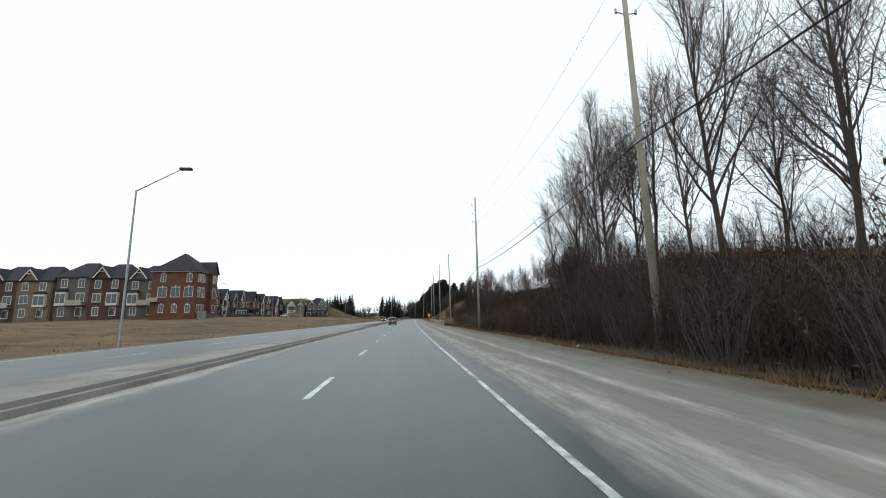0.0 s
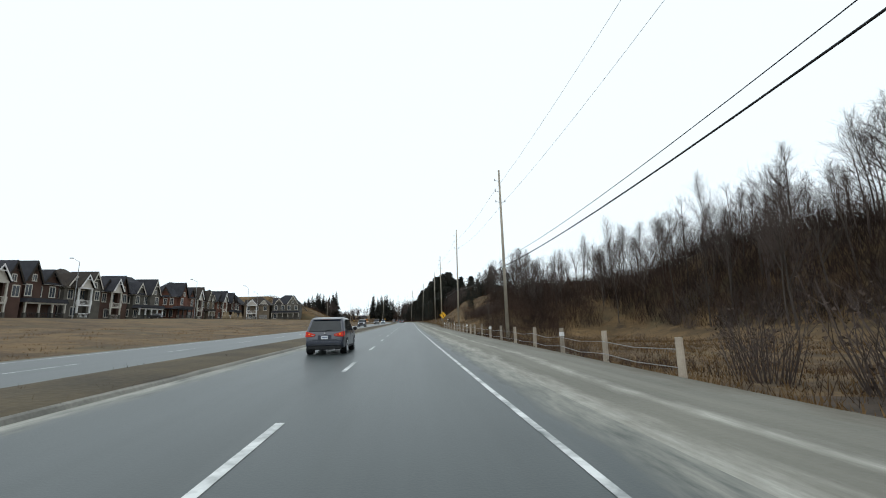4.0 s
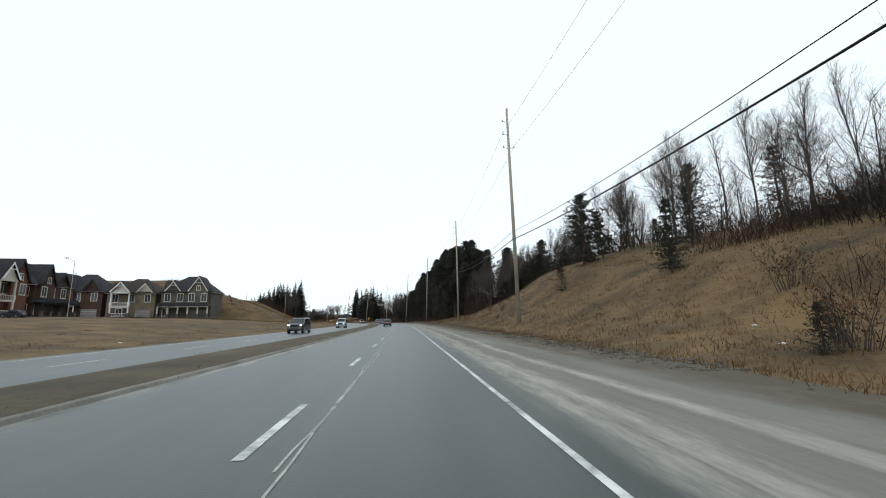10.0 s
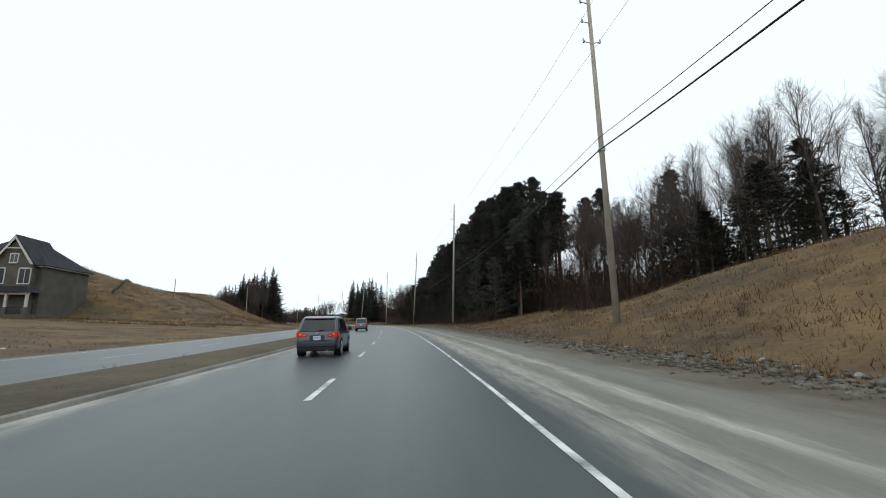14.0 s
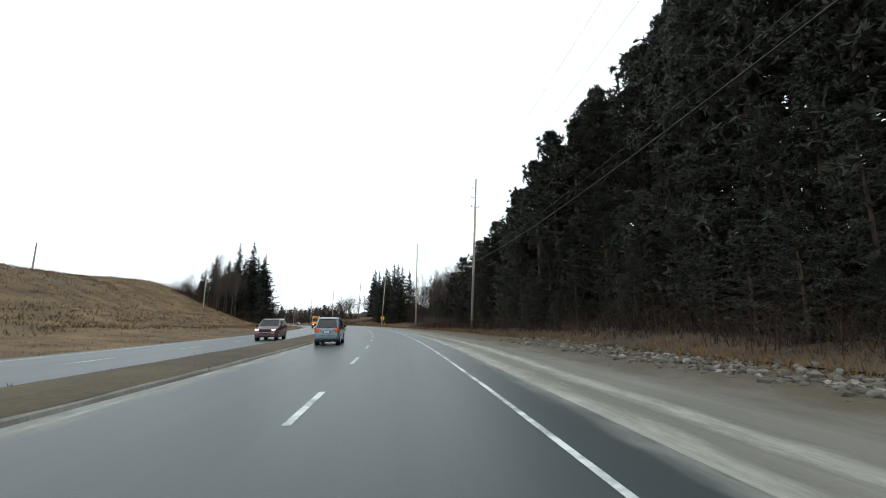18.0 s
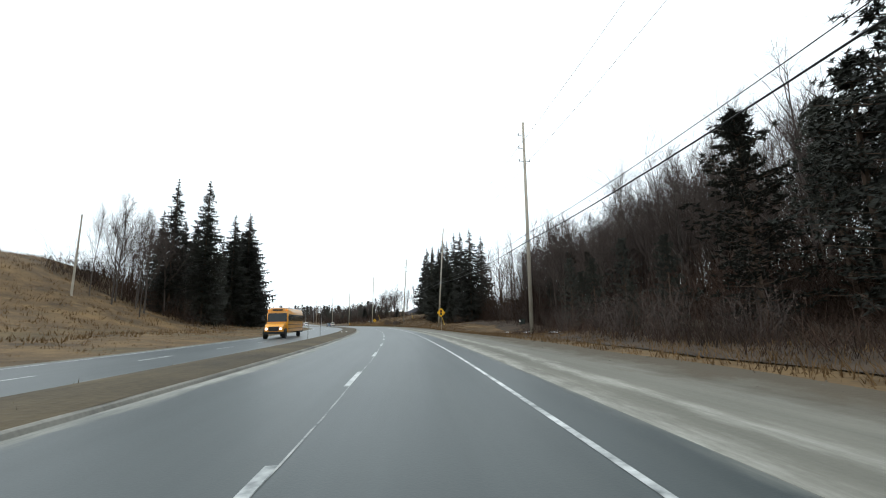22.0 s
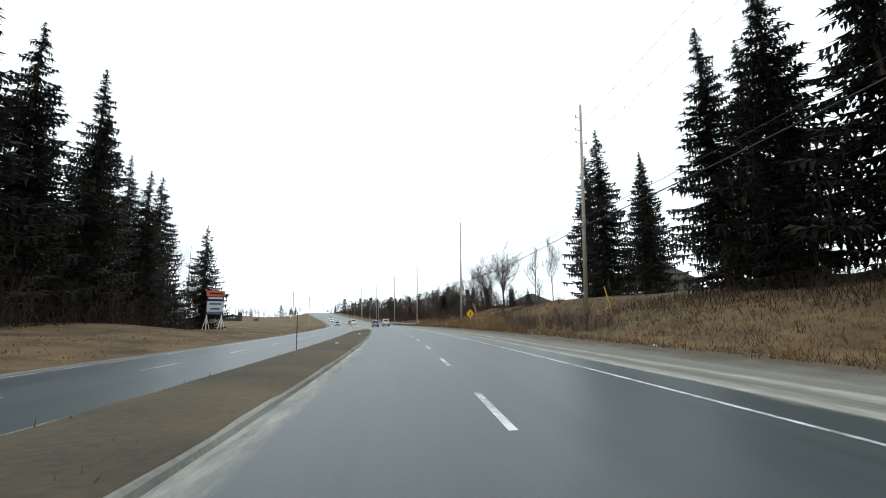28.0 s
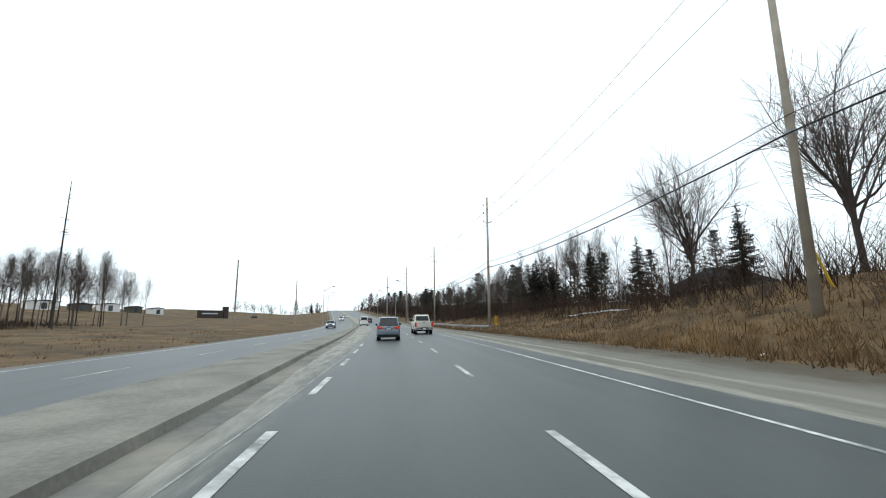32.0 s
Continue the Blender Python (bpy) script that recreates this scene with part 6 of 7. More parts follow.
street_lamp(29.5, -18.9, 10.9, 2.9, "tall grey street lamp on the far verge")
for s, d in ((180, -78), (230, -76), (259, -69), (306, -80)):
    street_lamp(s, d, 13.4, 1.6, "grey street lamp among the houses", 180)
for s in (735, 765, 795, 830, 870, 915, 960):
    street_lamp(s, 4.9, 10.8, 2.6, "grey street lamp at the distant junction", 180)
for s in (760, 815, 870):
    street_lamp(s, -19.2, 10.8, 2.6, "grey street lamp beside the oncoming lanes")

lone = thing("utility_pole", "plain wooden pole standing on the far hillside", "utility pole", Matrix.Translation(on(495, -48)))
part("shaft", rodded((0, 0, -0.4), (0, 0, 12.6), 0.17, 0.1, 9), POLEWOOD, lone)
for s, d, k in ((447, -68, 0.45), (700, -30, 1.0), (745, -26, 1.0)):
    copy_thing(lone, Matrix.Translation(on(s, d))).scale = (1, 1, k)


cab = thing("utility_cabinet", "dark green utility cabinet with a white label", "utility cabinet", facing(499.5, 25, 0, -20))
part("case", boxed(-0.52, 0.52, -0.4, 0.4, -0.3, 0.95, 0.04), CABGREEN, cab)
part("lid", boxed(-0.56, 0.56, -0.44, 0.44, 0.95, 1.03, 0.02), CABGREEN, cab)
part("label", boxed(-0.5, -0.32, -0.415, -0.4, 0.5, 0.85), WHITE, cab)
dl = thing("delineator", "thin delineator post with a white reflector head", "post", facing(172.5, 9.2))
part("post", rodded((0, 0, -0.3), (0, 0, 2.2), 0.03, n=6), GREYMETAL, dl)
part("reflector", rodded((0, -0.05, 2.25), (0, 0.02, 2.25), 0.14, n=12), WHITE, dl)


def guy_guard(s, d, lean):
    p = on(s, d)
    t = thing("guy_wire_guard", "bright yellow plastic guard on a leaning guy wire", "guy wire guard", Matrix.Translation(p) @ pose(0, 0, 0, 0, lean, math.degrees(heading(s))), "guy wire guards")
    part("guard", rodded((0, 0, 0.1), (0, 0, 2.5), 0.075, 0.06, 8), BRIGHTYELLOW, t)
    part("wire", rodded((0, 0, -0.2), (0, 0, 9), 0.012, n=4), WIRE, t)


guy_guard(640, 20.4, -22)
guy_guard(585.5, 21.5, -14)
guy_guard(417, 17.0, -14)
guy_guard(526, 15.8, -16)

# low marker stakes in the median
for s, d in ((465, -9.0), (472.5, -9.0), (564, -9.0)):
    t = thing("marker_stake", "thin dark marker stake in the median", "stake", Matrix.Translation(at(s, d, 0.1)), "median stakes")
    part("stake", rodded((0, 0, -0.2), (0, 0, 2.0), 0.022, n=5), DOORPAINT, t)

# guard rail with its striped marker
rail = thing("guard_rail", "galvanised steel guard rail on wooden posts", "guard rail", Matrix.Identity(4))
def rail_d(s):
    return float(np.interp(s, [679, 700, 742], [11.2, 9.2, 5.8]))


for s in np.arange(679.4, 742, 3.8):
    p = on(s, rail_d(s) + 0.2)
    part("rail_post", boxed(-0.09, 0.09, -0.09, 0.09, -0.3, 0.85, 0.01), FENCEWOOD, rail).matrix_basis = Matrix.Translation(p) @ pose(0, 0, 0, 0, 0, math.degrees(heading(s)))
for s in np.arange(679.4, 738, 3.8):
    prof = [(0.02, 0.86), (-0.04, 0.78), (0.06, 0.70), (-0.04, 0.62), (0.02, 0.54)]
    part("rail_beam", strip("rail_beam", s, s + 3.8, [(lambda q: (lambda x: (rail_d(x) + q[0], land(x, rail_d(x)) + q[1])))(q) for q in prof], GREYMETAL, 1.9), None, rail)
mk = thing("hazard_marker", "yellow and black striped hazard marker board", "road sign", facing(678, 11.9))
part("post", boxed(-0.04, 0.04, 0.0, 0.08, -0.3, 1.9), FENCEWOOD, mk)
bd = part("board", boxed(-0.24, 0.24, -0.03, 0.0, 0.75, 2.0), SIGNYELLOW, mk)
for n in range(4):
    z = 0.8 + 0.3 * n
    part("stripe", flat_shape([(-0.24, z), (0.24, z + 0.3), (0.24, z + 0.44) if n < 3 else (0.24, z + 0.3), (-0.24, z + 0.14)] if n < 3 else [(-0.24, z), (0.2, z + 0.28), (0.05, z + 0.29), (-0.24, z + 0.14)], -0.036, -0.031), SIGNBLACK, bd)


def billboard():
    s, d = 618, -32.4
    t = thing("billboard", "tall sales billboard, orange and navy, on white timber legs", "billboard", Matrix.Translation(on(s, d)) @ pose(0, 0, 0, 0, 0, math.degrees(heading(s)) + 38))
    t.scale = (0.68, 1, 1)
    for x in (-1.75, 1.75):
        part("leg", boxed(x - 0.1, x + 0.1, 0.0, 0.2, -0.4, 6.4, 0.01), WHITE, t)
        br = bmesh.new()
        rod(br, (x, 0.1, 2.3), (x - 0.9, 0.1, -0.2), 0.07, 0.07, 4)
        rod(br, (x, 0.1, 2.3), (x + 0.9, 0.1, -0.2), 0.07, 0.07, 4)
        part("brace", br, WHITE, t)
    b = part("board", boxed(-2.0, 2.0, -0.12, 0.0, 2.5, 5.9, 0.01), NAVY, t)
    part("header", boxed(-2.15, 2.15, -0.2, 0.02, 5.6, 6.55, 0.01), ORANGE, b)
    part("pale_panel", boxed(-1.95, 1.95, -0.14, -0.11, 3.0, 4.75), PALEBOARD, b)
    for z, w, h, m in ((5.95, 1.6, 0.3, NAVY), (5.15, 1.7, 0.3, PALEBOARD), (4.2, 1.4, 0.22, NAVY), (3.35, 1.1, 0.25, NAVY), (2.72, 1.8, 0.1, PALEBOARD)):
        part("lettering_bar", boxed(-w, w, -0.225 if z > 5.6 else -0.16, -0.2 if z > 5.6 else -0.141 if 3 < z < 4.75 else -0.121, z, z + h), m, b)


billboard()


def water_tower():
    t = thing("water_tower", "white round water tower behind the houses", "water tower", Matrix.Translation(at(783, -190, 0)))
    part("stem", rodded((0, 0, -2), (0, 0, 38), 2.6, 2.2, 20), WHITE, t, smooth_faces=True)
    bm = bmesh.new()
    prof = [(2.3, 36), (6, 38), (8.6, 40.5), (9.2, 43), (8.4, 45.5), (5, 47), (0.4, 47.4)]
    rings = [[bm.verts.new((r * math.cos(a * math.pi / 14), r * math.sin(a * math.pi / 14), z)) for a in range(28)] for r, z in prof]
    for a, b in zip(rings, rings[1:]):
        for i in range(28):
            bm.faces.new((a[i], a[(i + 1) % 28], b[(i + 1) % 28], b[i]))
    part("tank", bm, WHITE, t, smooth_faces=True)
    for k in range(5):
        part("antenna", rodded((k - 2, 0, 46.8), (k - 2, 0, 51.5), 0.12, n=5), GREYMETAL, t)


water_tower()


def lump(seed, size):
    rg = random.Random(seed)
    bm = bmesh.new()
    bmesh.ops.create_icosphere(bm, subdivisions=1, radius=1)
    for v in bm.verts:
        v.co = Vector((v.co.x * size[0], v.co.y * size[1], v.co.z * size[2])) * rg.uniform(0.72, 1.2)
    me = bpy.data.meshes.new("rock")
    bm.to_mesh(me)
    bm.free()
    return me


rocks = [lump(60 + k, (0.30, 0.24, 0.17)) for k in range(6)]
for me in rocks:
    me.materials.append(ROCK)
bed = thing("riprap", "bank foot lined with broken grey stones", "stones", Matrix.Identity(4))
rg = random.Random(77)
for _ in range(295):
    s = rg.uniform(258, 374) if rg.random() < 0.3 else rg.uniform(330, 374)
    d = 7.9 + rg.betavariate(2, 3) * 2.6
    ob = part("rock", rg.choice(rocks), None, bed)
    k = rg.uniform(0.28, 0.66)
    ob.matrix_basis = Matrix.Translation(on(s, d, -0.03)) @ pose(0, 0, 0, rg.uniform(-25, 25), rg.uniform(-25, 25), rg.uniform(0, 360)) @ Matrix.Diagonal((k, k, k, 1))


def rubble(label, n, place, k0, k1, seed, material):
    """Uncounted broken stones, each a knocked-about lump of twenty faces."""
    rs = np.random.RandomState(seed)
    bm = bmesh.new()
    bmesh.ops.create_icosphere(bm, subdivisions=1, radius=1)
    bm.verts.ensure_lookup_table()
    co = np.array([v.co for v in bm.verts])
    fc = np.array([[v.index for v in f.verts] for f in bm.faces])
    bm.free()
    pick = random.Random(seed)
    vs, fs = [], []
    for i in range(n):
        s, d = place(pick)
        k = pick.uniform(k0, k1) * pick.choice((0.6, 0.8, 1.0, 1.3))
        a = pick.uniform(0, 6.28)
        turn = np.array(((math.cos(a), -math.sin(a), 0), (math.sin(a), math.cos(a), 0), (0, 0, 1)))
        q = co * rs.uniform(0.6, 1.15, (len(co), 1)) * np.array((1.2, 0.9, 0.78)) * k
        vs.append(q @ turn.T + np.array(on(s, d, -k * 0.25)))
        fs.append(fc + i * len(co))
    me = bpy.data.meshes.new("rubble")
    me.from_pydata(np.concatenate(vs).tolist(), [], np.concatenate(fs).tolist())
    me.materials.append(material)
    tagged(new("rubble", me), label, "stones", kind="stuff")


rubble("small broken stones heaped along the foot of the bank", 7000, lambda r: (r.uniform(256, 378), 7.5 + r.betavariate(1.8, 2.4) * 3.0), 0.05, 0.14, 78, ROCKDIRTY)
rubble("windrow of dirty stones between gravel and hillside", 4200, lambda r: (r.uniform(206, 258), 7.4 + r.betavariate(2, 3) * 2.4), 0.03, 0.10, 79, ROCKDIRTY)
rubble("loose stones strewn along the gravel's edge", 1700, lambda r: (r.uniform(0, 690), 6.2 + r.random() * 2.6), 0.025, 0.075, 80, ROCKDIRTY)


# garden shrubs wrapped in burlap for the winter
BURLAP = mat("burlap_wrap", (0.22, 0.165, 0.10), (0.13, 0.098, 0.06), 0.95, 0.8, 14, 0.5)
for k in range(5):
    s = 238 + 3.6 * k
    t = thing("wrapped_shrub", "cone-shaped garden shrub wrapped in tan burlap", "shrub", Matrix.Translation(on(s, -69 - 0.5 * (k % 2), 0.1)), "wrapped shrubs")
    bm = bmesh.new()
    rings = []
    for z, r in ((0, 0.75), (0.5, 0.9), (1.4, 0.72), (2.4, 0.42), (3.1, 0.14)):
        rings.append([bm.verts.new((r * (1 + 0.14 * noise.noise((a, z, k))) * math.cos(a * 0.628), r * (1 + 0.14 * noise.noise((z, a, k))) * math.sin(a * 0.628), z)) for a in range(10)])
    for a, b in zip(rings, rings[1:]):
        for i in range(10):
            bm.faces.new((a[i], a[(i + 1) % 10], b[(i + 1) % 10], b[i]))
    bm.faces.new(rings[-1])
    part("wrap", bm, BURLAP, t)
    part("tie_cord", rodded((0, 0, 1.35), (0, 0, 1.43), 0.78, 0.76, 10), FENCEWOOD, t)


# scraps of old snow and litter
def drift(s0, s1, d0, d1, w, label):
    n = 14
    bm = bmesh.new()
    lo, hi = [], []
    for i in range(n + 1):
        f = i / n
        s, d = s0 + (s1 - s0) * f, d0 + (d1 - d0) * f
        k = w * (0.5 + 0.9 * abs(noise.noise((s * 0.7, d, 5)))) * min(1, 6 * f, 6 * (1 - f) + 0.05)
        lo.append((on(s, d, -0.05), on(s, d + k * 0.5, -0.16), on(s, d + k, -0.03)))
    vs = [[bm.verts.new(p) for p in r] for r in lo]
    for a, b in zip(vs, vs[1:]):
        for j in range(2):
            bm.faces.new((a[j], a[j + 1], b[j + 1], b[j]))
    me = bpy.data.meshes.new("snow_patch")
    bm.to_mesh(me)
    bm.free()
    me.materials.append(SNOW)
    tagged(new("snow_patch", me), label, "snow", "snow scraps")


drift(100, 170, 50, 53, 1.5, "long strip of old snow at the field's edge")
drift(474, 478, 15.5, 16.6, 1.6, "scrap of old snow in the ditch")
drift(463, 466, 14.2, 15.0, 1.3, "scrap of old snow in the ditch")
drift(486, 490, 17, 18, 0.9, "scrap of old snow in the ditch")
drift(660, 671, 21, 19.5, 0.7, "scrap of old snow on the bank")
scraps = [lump(90 + k, (0.16, 0.12, 0.07)) for k in range(3)]
for me in scraps:
    me.materials.append(LITTER)
for s, d in ((487.5, -7.9), (489, -7.3), (568, -7.4), (209, 13.2), (212, 15), (197, 14.5), (131, 8.5), (14, 13.5), (606, 8.5), (609, 8.9), (622, 9.2), (634, 9.6), (272, 12.8), (577, 9.3), (560, 8.6), (30, 9.5), (46, 9.2), (24, 10.3), (96, -24), (230, -22), (300, -23), (588, -7.2), (628, 12)):
    me = rg.choice(scraps)
    z = land(s, d) if not -9.3 < d < -6 else 0.2
    tagged(new("litter", me), "scrap of white litter lying in the grass", "litter", "litter").matrix_basis = Matrix.Translation(at(s, d, z + 0.03)) @ pose(0, 0, 0, 0, 0, rg.uniform(0, 360))

# yard beyond the field: long dark sign wall, sheds, bare earth berm
def shed(s, d, w, dep, h, m, label, turn=0):
    t = thing("shed", label, "shed", Matrix.Translation(on(s, d)) @ pose(0, 0, 0, 0, 0, math.degrees(heading(s)) + 90 + turn), "yard beyond the field")
    part("wall", boxed(-w / 2, w / 2, -dep / 2, dep / 2, -0.4, h, 0.02), m, t)
    part("roof", gable(-w / 2, w / 2, -dep / 2, dep / 2, h, 0.5), ROOF, t)
    part("door", boxed(-0.8, 0.8, -dep / 2 - 0.05, -dep / 2 + 0.02, 0, h * 0.8), PANE, t)


for s, d, w, h, m in ((800, -118, 9, 2.8, WHITE), (812, -112, 6, 2.6, GREYSTONE), (824, -108, 7, 2.9, WHITE), (838, -104, 5, 2.4, GREYSTONE), (846, -98, 5, 2.6, WHITE)):
    shed(s, d, w, 5, h, m, "low site cabin in the yard beyond the field", -40)
sw = thing("entrance_wall", "long dark entrance sign wall with a pale inscription", "sign wall", Matrix.Translation(on(838, -72)) @ pose(0, 0, 0, 0, 0, math.degrees(heading(838)) + 50))
part("wall", boxed(-7, 6, -0.3, 0.3, -0.5, 3.6, 0.03), DOORPAINT, sw)
part("pillar", boxed(6, 8.4, -0.7, 0.7, -0.5, 5.4, 0.05), DOORPAINT, sw)
part("lettering_bar", boxed(-5, 3, -0.33, -0.3, 1.8, 2.4), PALEBOARD, sw)
for s, d in ((905, -40), (915, -36), (925, -33), (880, -48), (890, -44), (940, -31)):
    t = thing("marker_post", "pale wooden survey post in the field", "post", Matrix.Translation(on(s, d)), "survey posts")
    part("post", boxed(-0.1, 0.1, -0.1, 0.1, -0.3, 3.2, 0.01), FENCEWOOD, t)
fs = thing("field_sign", "small white notice board on a post", "sign", facing(860, -36))
part("post", boxed(-0.06, 0.06, 0, 0.12, -0.3, 3.4), FENCEWOOD, fs)
part("board", boxed(-0.9, 0.9, -0.05, 0, 2.2, 4.0), WHITE, fs)
silt = thing("silt_fence", "black silt fence sagging across the bare hillside", "fence", Matrix.Identity(4))
for n in range(12):
    s0, s1 = 392 + 4.5 * n, 396.5 + 4.5 * n
    da, db = -66 - 1.1 * n, -67.1 - 1.1 * n
    bm = bmesh.new()
    q = [on(s0, da, 0.1), on(s1, db, 0.1)]
    v = [bm.verts.new(q[0]), bm.verts.new(q[1]), bm.verts.new(q[1] + Vector((0, 0, 0.95))), bm.verts.new((q[0] + q[1]) / 2 + Vector((0, 0, 0.8))), bm.verts.new(q[0] + Vector((0, 0, 0.95)))]
    w = [bm.verts.new(x.co + Vector((0.04, 0.02, 0))) for x in v]
    bm.faces.new(v)
    bm.faces.new(w[::-1])
    for i in range(5):
        bm.faces.new((v[i], w[i], w[(i + 1) % 5], v[(i + 1) % 5]))
    part("fabric", bm, SIGNBLACK, silt)
    part("stake", rodded(q[0] + Vector((0, 0, -0.2)), q[0] + Vector((0, 0, 1.15)), 0.03, n=5), FENCEWOOD, silt)


# ---------- vehicles, parked along the line as the traffic stands ----------
def paint(name, col, rough=0.3):
    m = mat(name, col, tuple(c * 0.88 for c in col), rough, 0.8, 40, 0.0, spec=0.55)
    m.node_tree.nodes["Principled BSDF"].inputs["Coat Weight"].default_value = 0.5
    return m


SILVER = paint("silver_blue_paint", (0.135, 0.18, 0.225), 0.22)
IVORY = paint("ivory_paint", (0.60, 0.58, 0.50))
NAVYCAR = paint("dark_blue_paint", (0.02, 0.026, 0.045))
MAROON = paint("dark_red_paint", (0.09, 0.014, 0.018))
BLACKCAR = paint("black_paint", (0.014, 0.014, 0.016))
DARKTEAL = paint("slate_blue_paint", (0.075, 0.105, 0.132))
PALESILVER = paint("pale_silver_paint", (0.30, 0.35, 0.40))
WHITECAR = paint("white_car_paint", (0.66, 0.67, 0.68))
GREYCAR = paint("grey_blue_paint", (0.16, 0.20, 0.25))
BUSYELLOW = paint("school_bus_yellow", (0.72, 0.30, 0.015), 0.45)
RUBBER = mat("tyre_rubber", (0.014, 0.014, 0.015), (0.022, 0.022, 0.022), 0.9, 4, 30, 0.2)
PLASTIC = mat("black_trim_plastic", (0.018, 0.019, 0.02), None, 0.6, 3, 20, 0.1)
ALLOY = mat("alloy_wheel", (0.42, 0.43, 0.45), (0.32, 0.33, 0.34), 0.35, 3, 20, 0.0, 0.7)
CARGLASS = mat("tinted_car_glass", (0.012, 0.016, 0.019), (0.02, 0.025, 0.028), 0.08, 1, 6, 0.0, spec=0.35)
CHROME = mat("chrome", (0.55, 0.56, 0.57), (0.45, 0.46, 0.47), 0.2, 2, 15, 0.0, 0.9)
PLATE = mat("number_plate_white", (0.62, 0.64, 0.68), (0.55, 0.57, 0.6), 0.5, 6, 20, 0.0)


GREYBAR = mat("faded_blue_letters", (0.16, 0.2, 0.3), None, 0.6, 6, 20, 0.0)
TAILCLEAR = mat("clear_lens", (0.5, 0.42, 0.4), None, 0.2, 6, 20, 0.0)


def lit(name, col, glow):
    m = mat(name, col, None, 0.25, 3, 20, 0.0)
    b = m.node_tree.nodes["Principled BSDF"]
    b.inputs["Emission Color"].default_value = (*col, 1)
    b.inputs["Emission Strength"].default_value = glow
    return m


TAIL = lit("tail_light_red", (0.50, 0.03, 0.018), 0.18)
AMBER = lit("amber_lens", (0.75, 0.25, 0.02), 0.4)
HEAD = lit("headlight_on", (0.95, 0.97, 1.0), 1.3)


def rounded(pts, r=0.16, n=4):
    """The outline with its corners cut round."""
    out = []
    m = len(pts)
    for i in range(m):
        p, a, b = Vector(pts[i]), Vector(pts[i - 1]), Vector(pts[(i + 1) % m])
        ra, rb = min(r, (a - p).length * 0.45), min(r, (b - p).length * 0.45)
        q0, q1 = p + (a - p).normalized() * ra, p + (b - p).normalized() * rb
        for k in range(n + 1):
            f = k / n
            out.append(tuple(q0 * (1 - f) ** 2 + p * 2 * f * (1 - f) + q1 * f ** 2))
    return out


def body_mesh(outline, half, belt, roof, tuck, soft=0.07, r=0.16):
    """A side outline of (y, z) as wide as the car, rounded at its flanks and ends and drawn in above the belt line."""
    pts = rounded(outline, r)
    m = len(pts)
    area = sum(pts[i][0] * pts[(i + 1) % m][1] - pts[(i + 1) % m][0] * pts[i][1] for i in range(m))
    sg = 1 if area > 0 else -1
    nor = []
    for i in range(m):
        t = Vector(pts[(i + 1) % m]) - Vector(pts[i - 1])
        t = t.normalized() if t.length > 1e-6 else Vector((1, 0))
        nor.append(Vector((-t.y, t.x)) * sg)
    ys = [p[0] for p in pts]
    y0, y1 = min(ys), max(ys)
    bm = bmesh.new()
    rings = []
    for x, inset in ((-1, soft), (-0.985, soft * 0.4), (-0.94, soft * 0.1), (-0.8, 0), (0, 0), (0.8, 0), (0.94, soft * 0.1), (0.985, soft * 0.4), (1, soft)):
        rings.append([bm.verts.new((x * half, y + nn.x * inset, z + nn.y * inset)) for (y, z), nn in zip(pts, nor)])
    for a, b in zip(rings, rings[1:]):
        for i in range(m):
            bm.faces.new((a[i], a[(i + 1) % m], b[(i + 1) % m], b[i])).smooth = True
    bm.faces.new(rings[0]).smooth = True
    bm.faces.new(rings[-1][::-1]).smooth = True
    cuts = [((0, 0, belt), (0, 0, 1)), ((0, 0, belt - 0.12), (0, 0, 1)), ((0, 0, belt - 0.3), (0, 0, 1))] if belt < 5 else []
    for y in (y0 + 0.25, y0 + 0.7, (y0 + y1) / 2, y1 - 0.7, y1 - 0.25):
        cuts.append(((0, y, 0), (0, 1, 0)))
    for co, no in cuts:
        bmesh.ops.bisect_plane(bm, geom=bm.verts[:] + bm.edges[:] + bm.faces[:], plane_co=co, plane_no=no)
    for v in bm.verts:
        k = 1 - tuck * max(0, (v.co.z - belt) / (roof - belt))
        e = min(v.co.y - y0, y1 - v.co.y)
        if e < 0.7:
            k *= 1 - 0.09 * (1 - e / 0.7) ** 2
        v.co.x *= k
    bmesh.ops.recalc_face_normals(bm, faces=bm.faces)
    return bm


def side_panel(pts, half, belt, roof, tuck, sg, out=0.012):
    bm = bmesh.new()
    v = [bm.verts.new((sg * (half * (1 - tuck * max(0, (z - belt) / (roof - belt))) + out), y, z)) for y, z in pts]
    w = [bm.verts.new((q.co.x - sg * 0.03, q.co.y, q.co.z)) for q in v]
    bm.faces.new(v)
    bm.faces.new(w[::-1])
    for i in range(len(v)):
        bm.faces.new((v[i], w[i], w[(i + 1) % len(v)], v[(i + 1) % len(v)]))
    bmesh.ops.recalc_face_normals(bm, faces=bm.faces)
    return bm


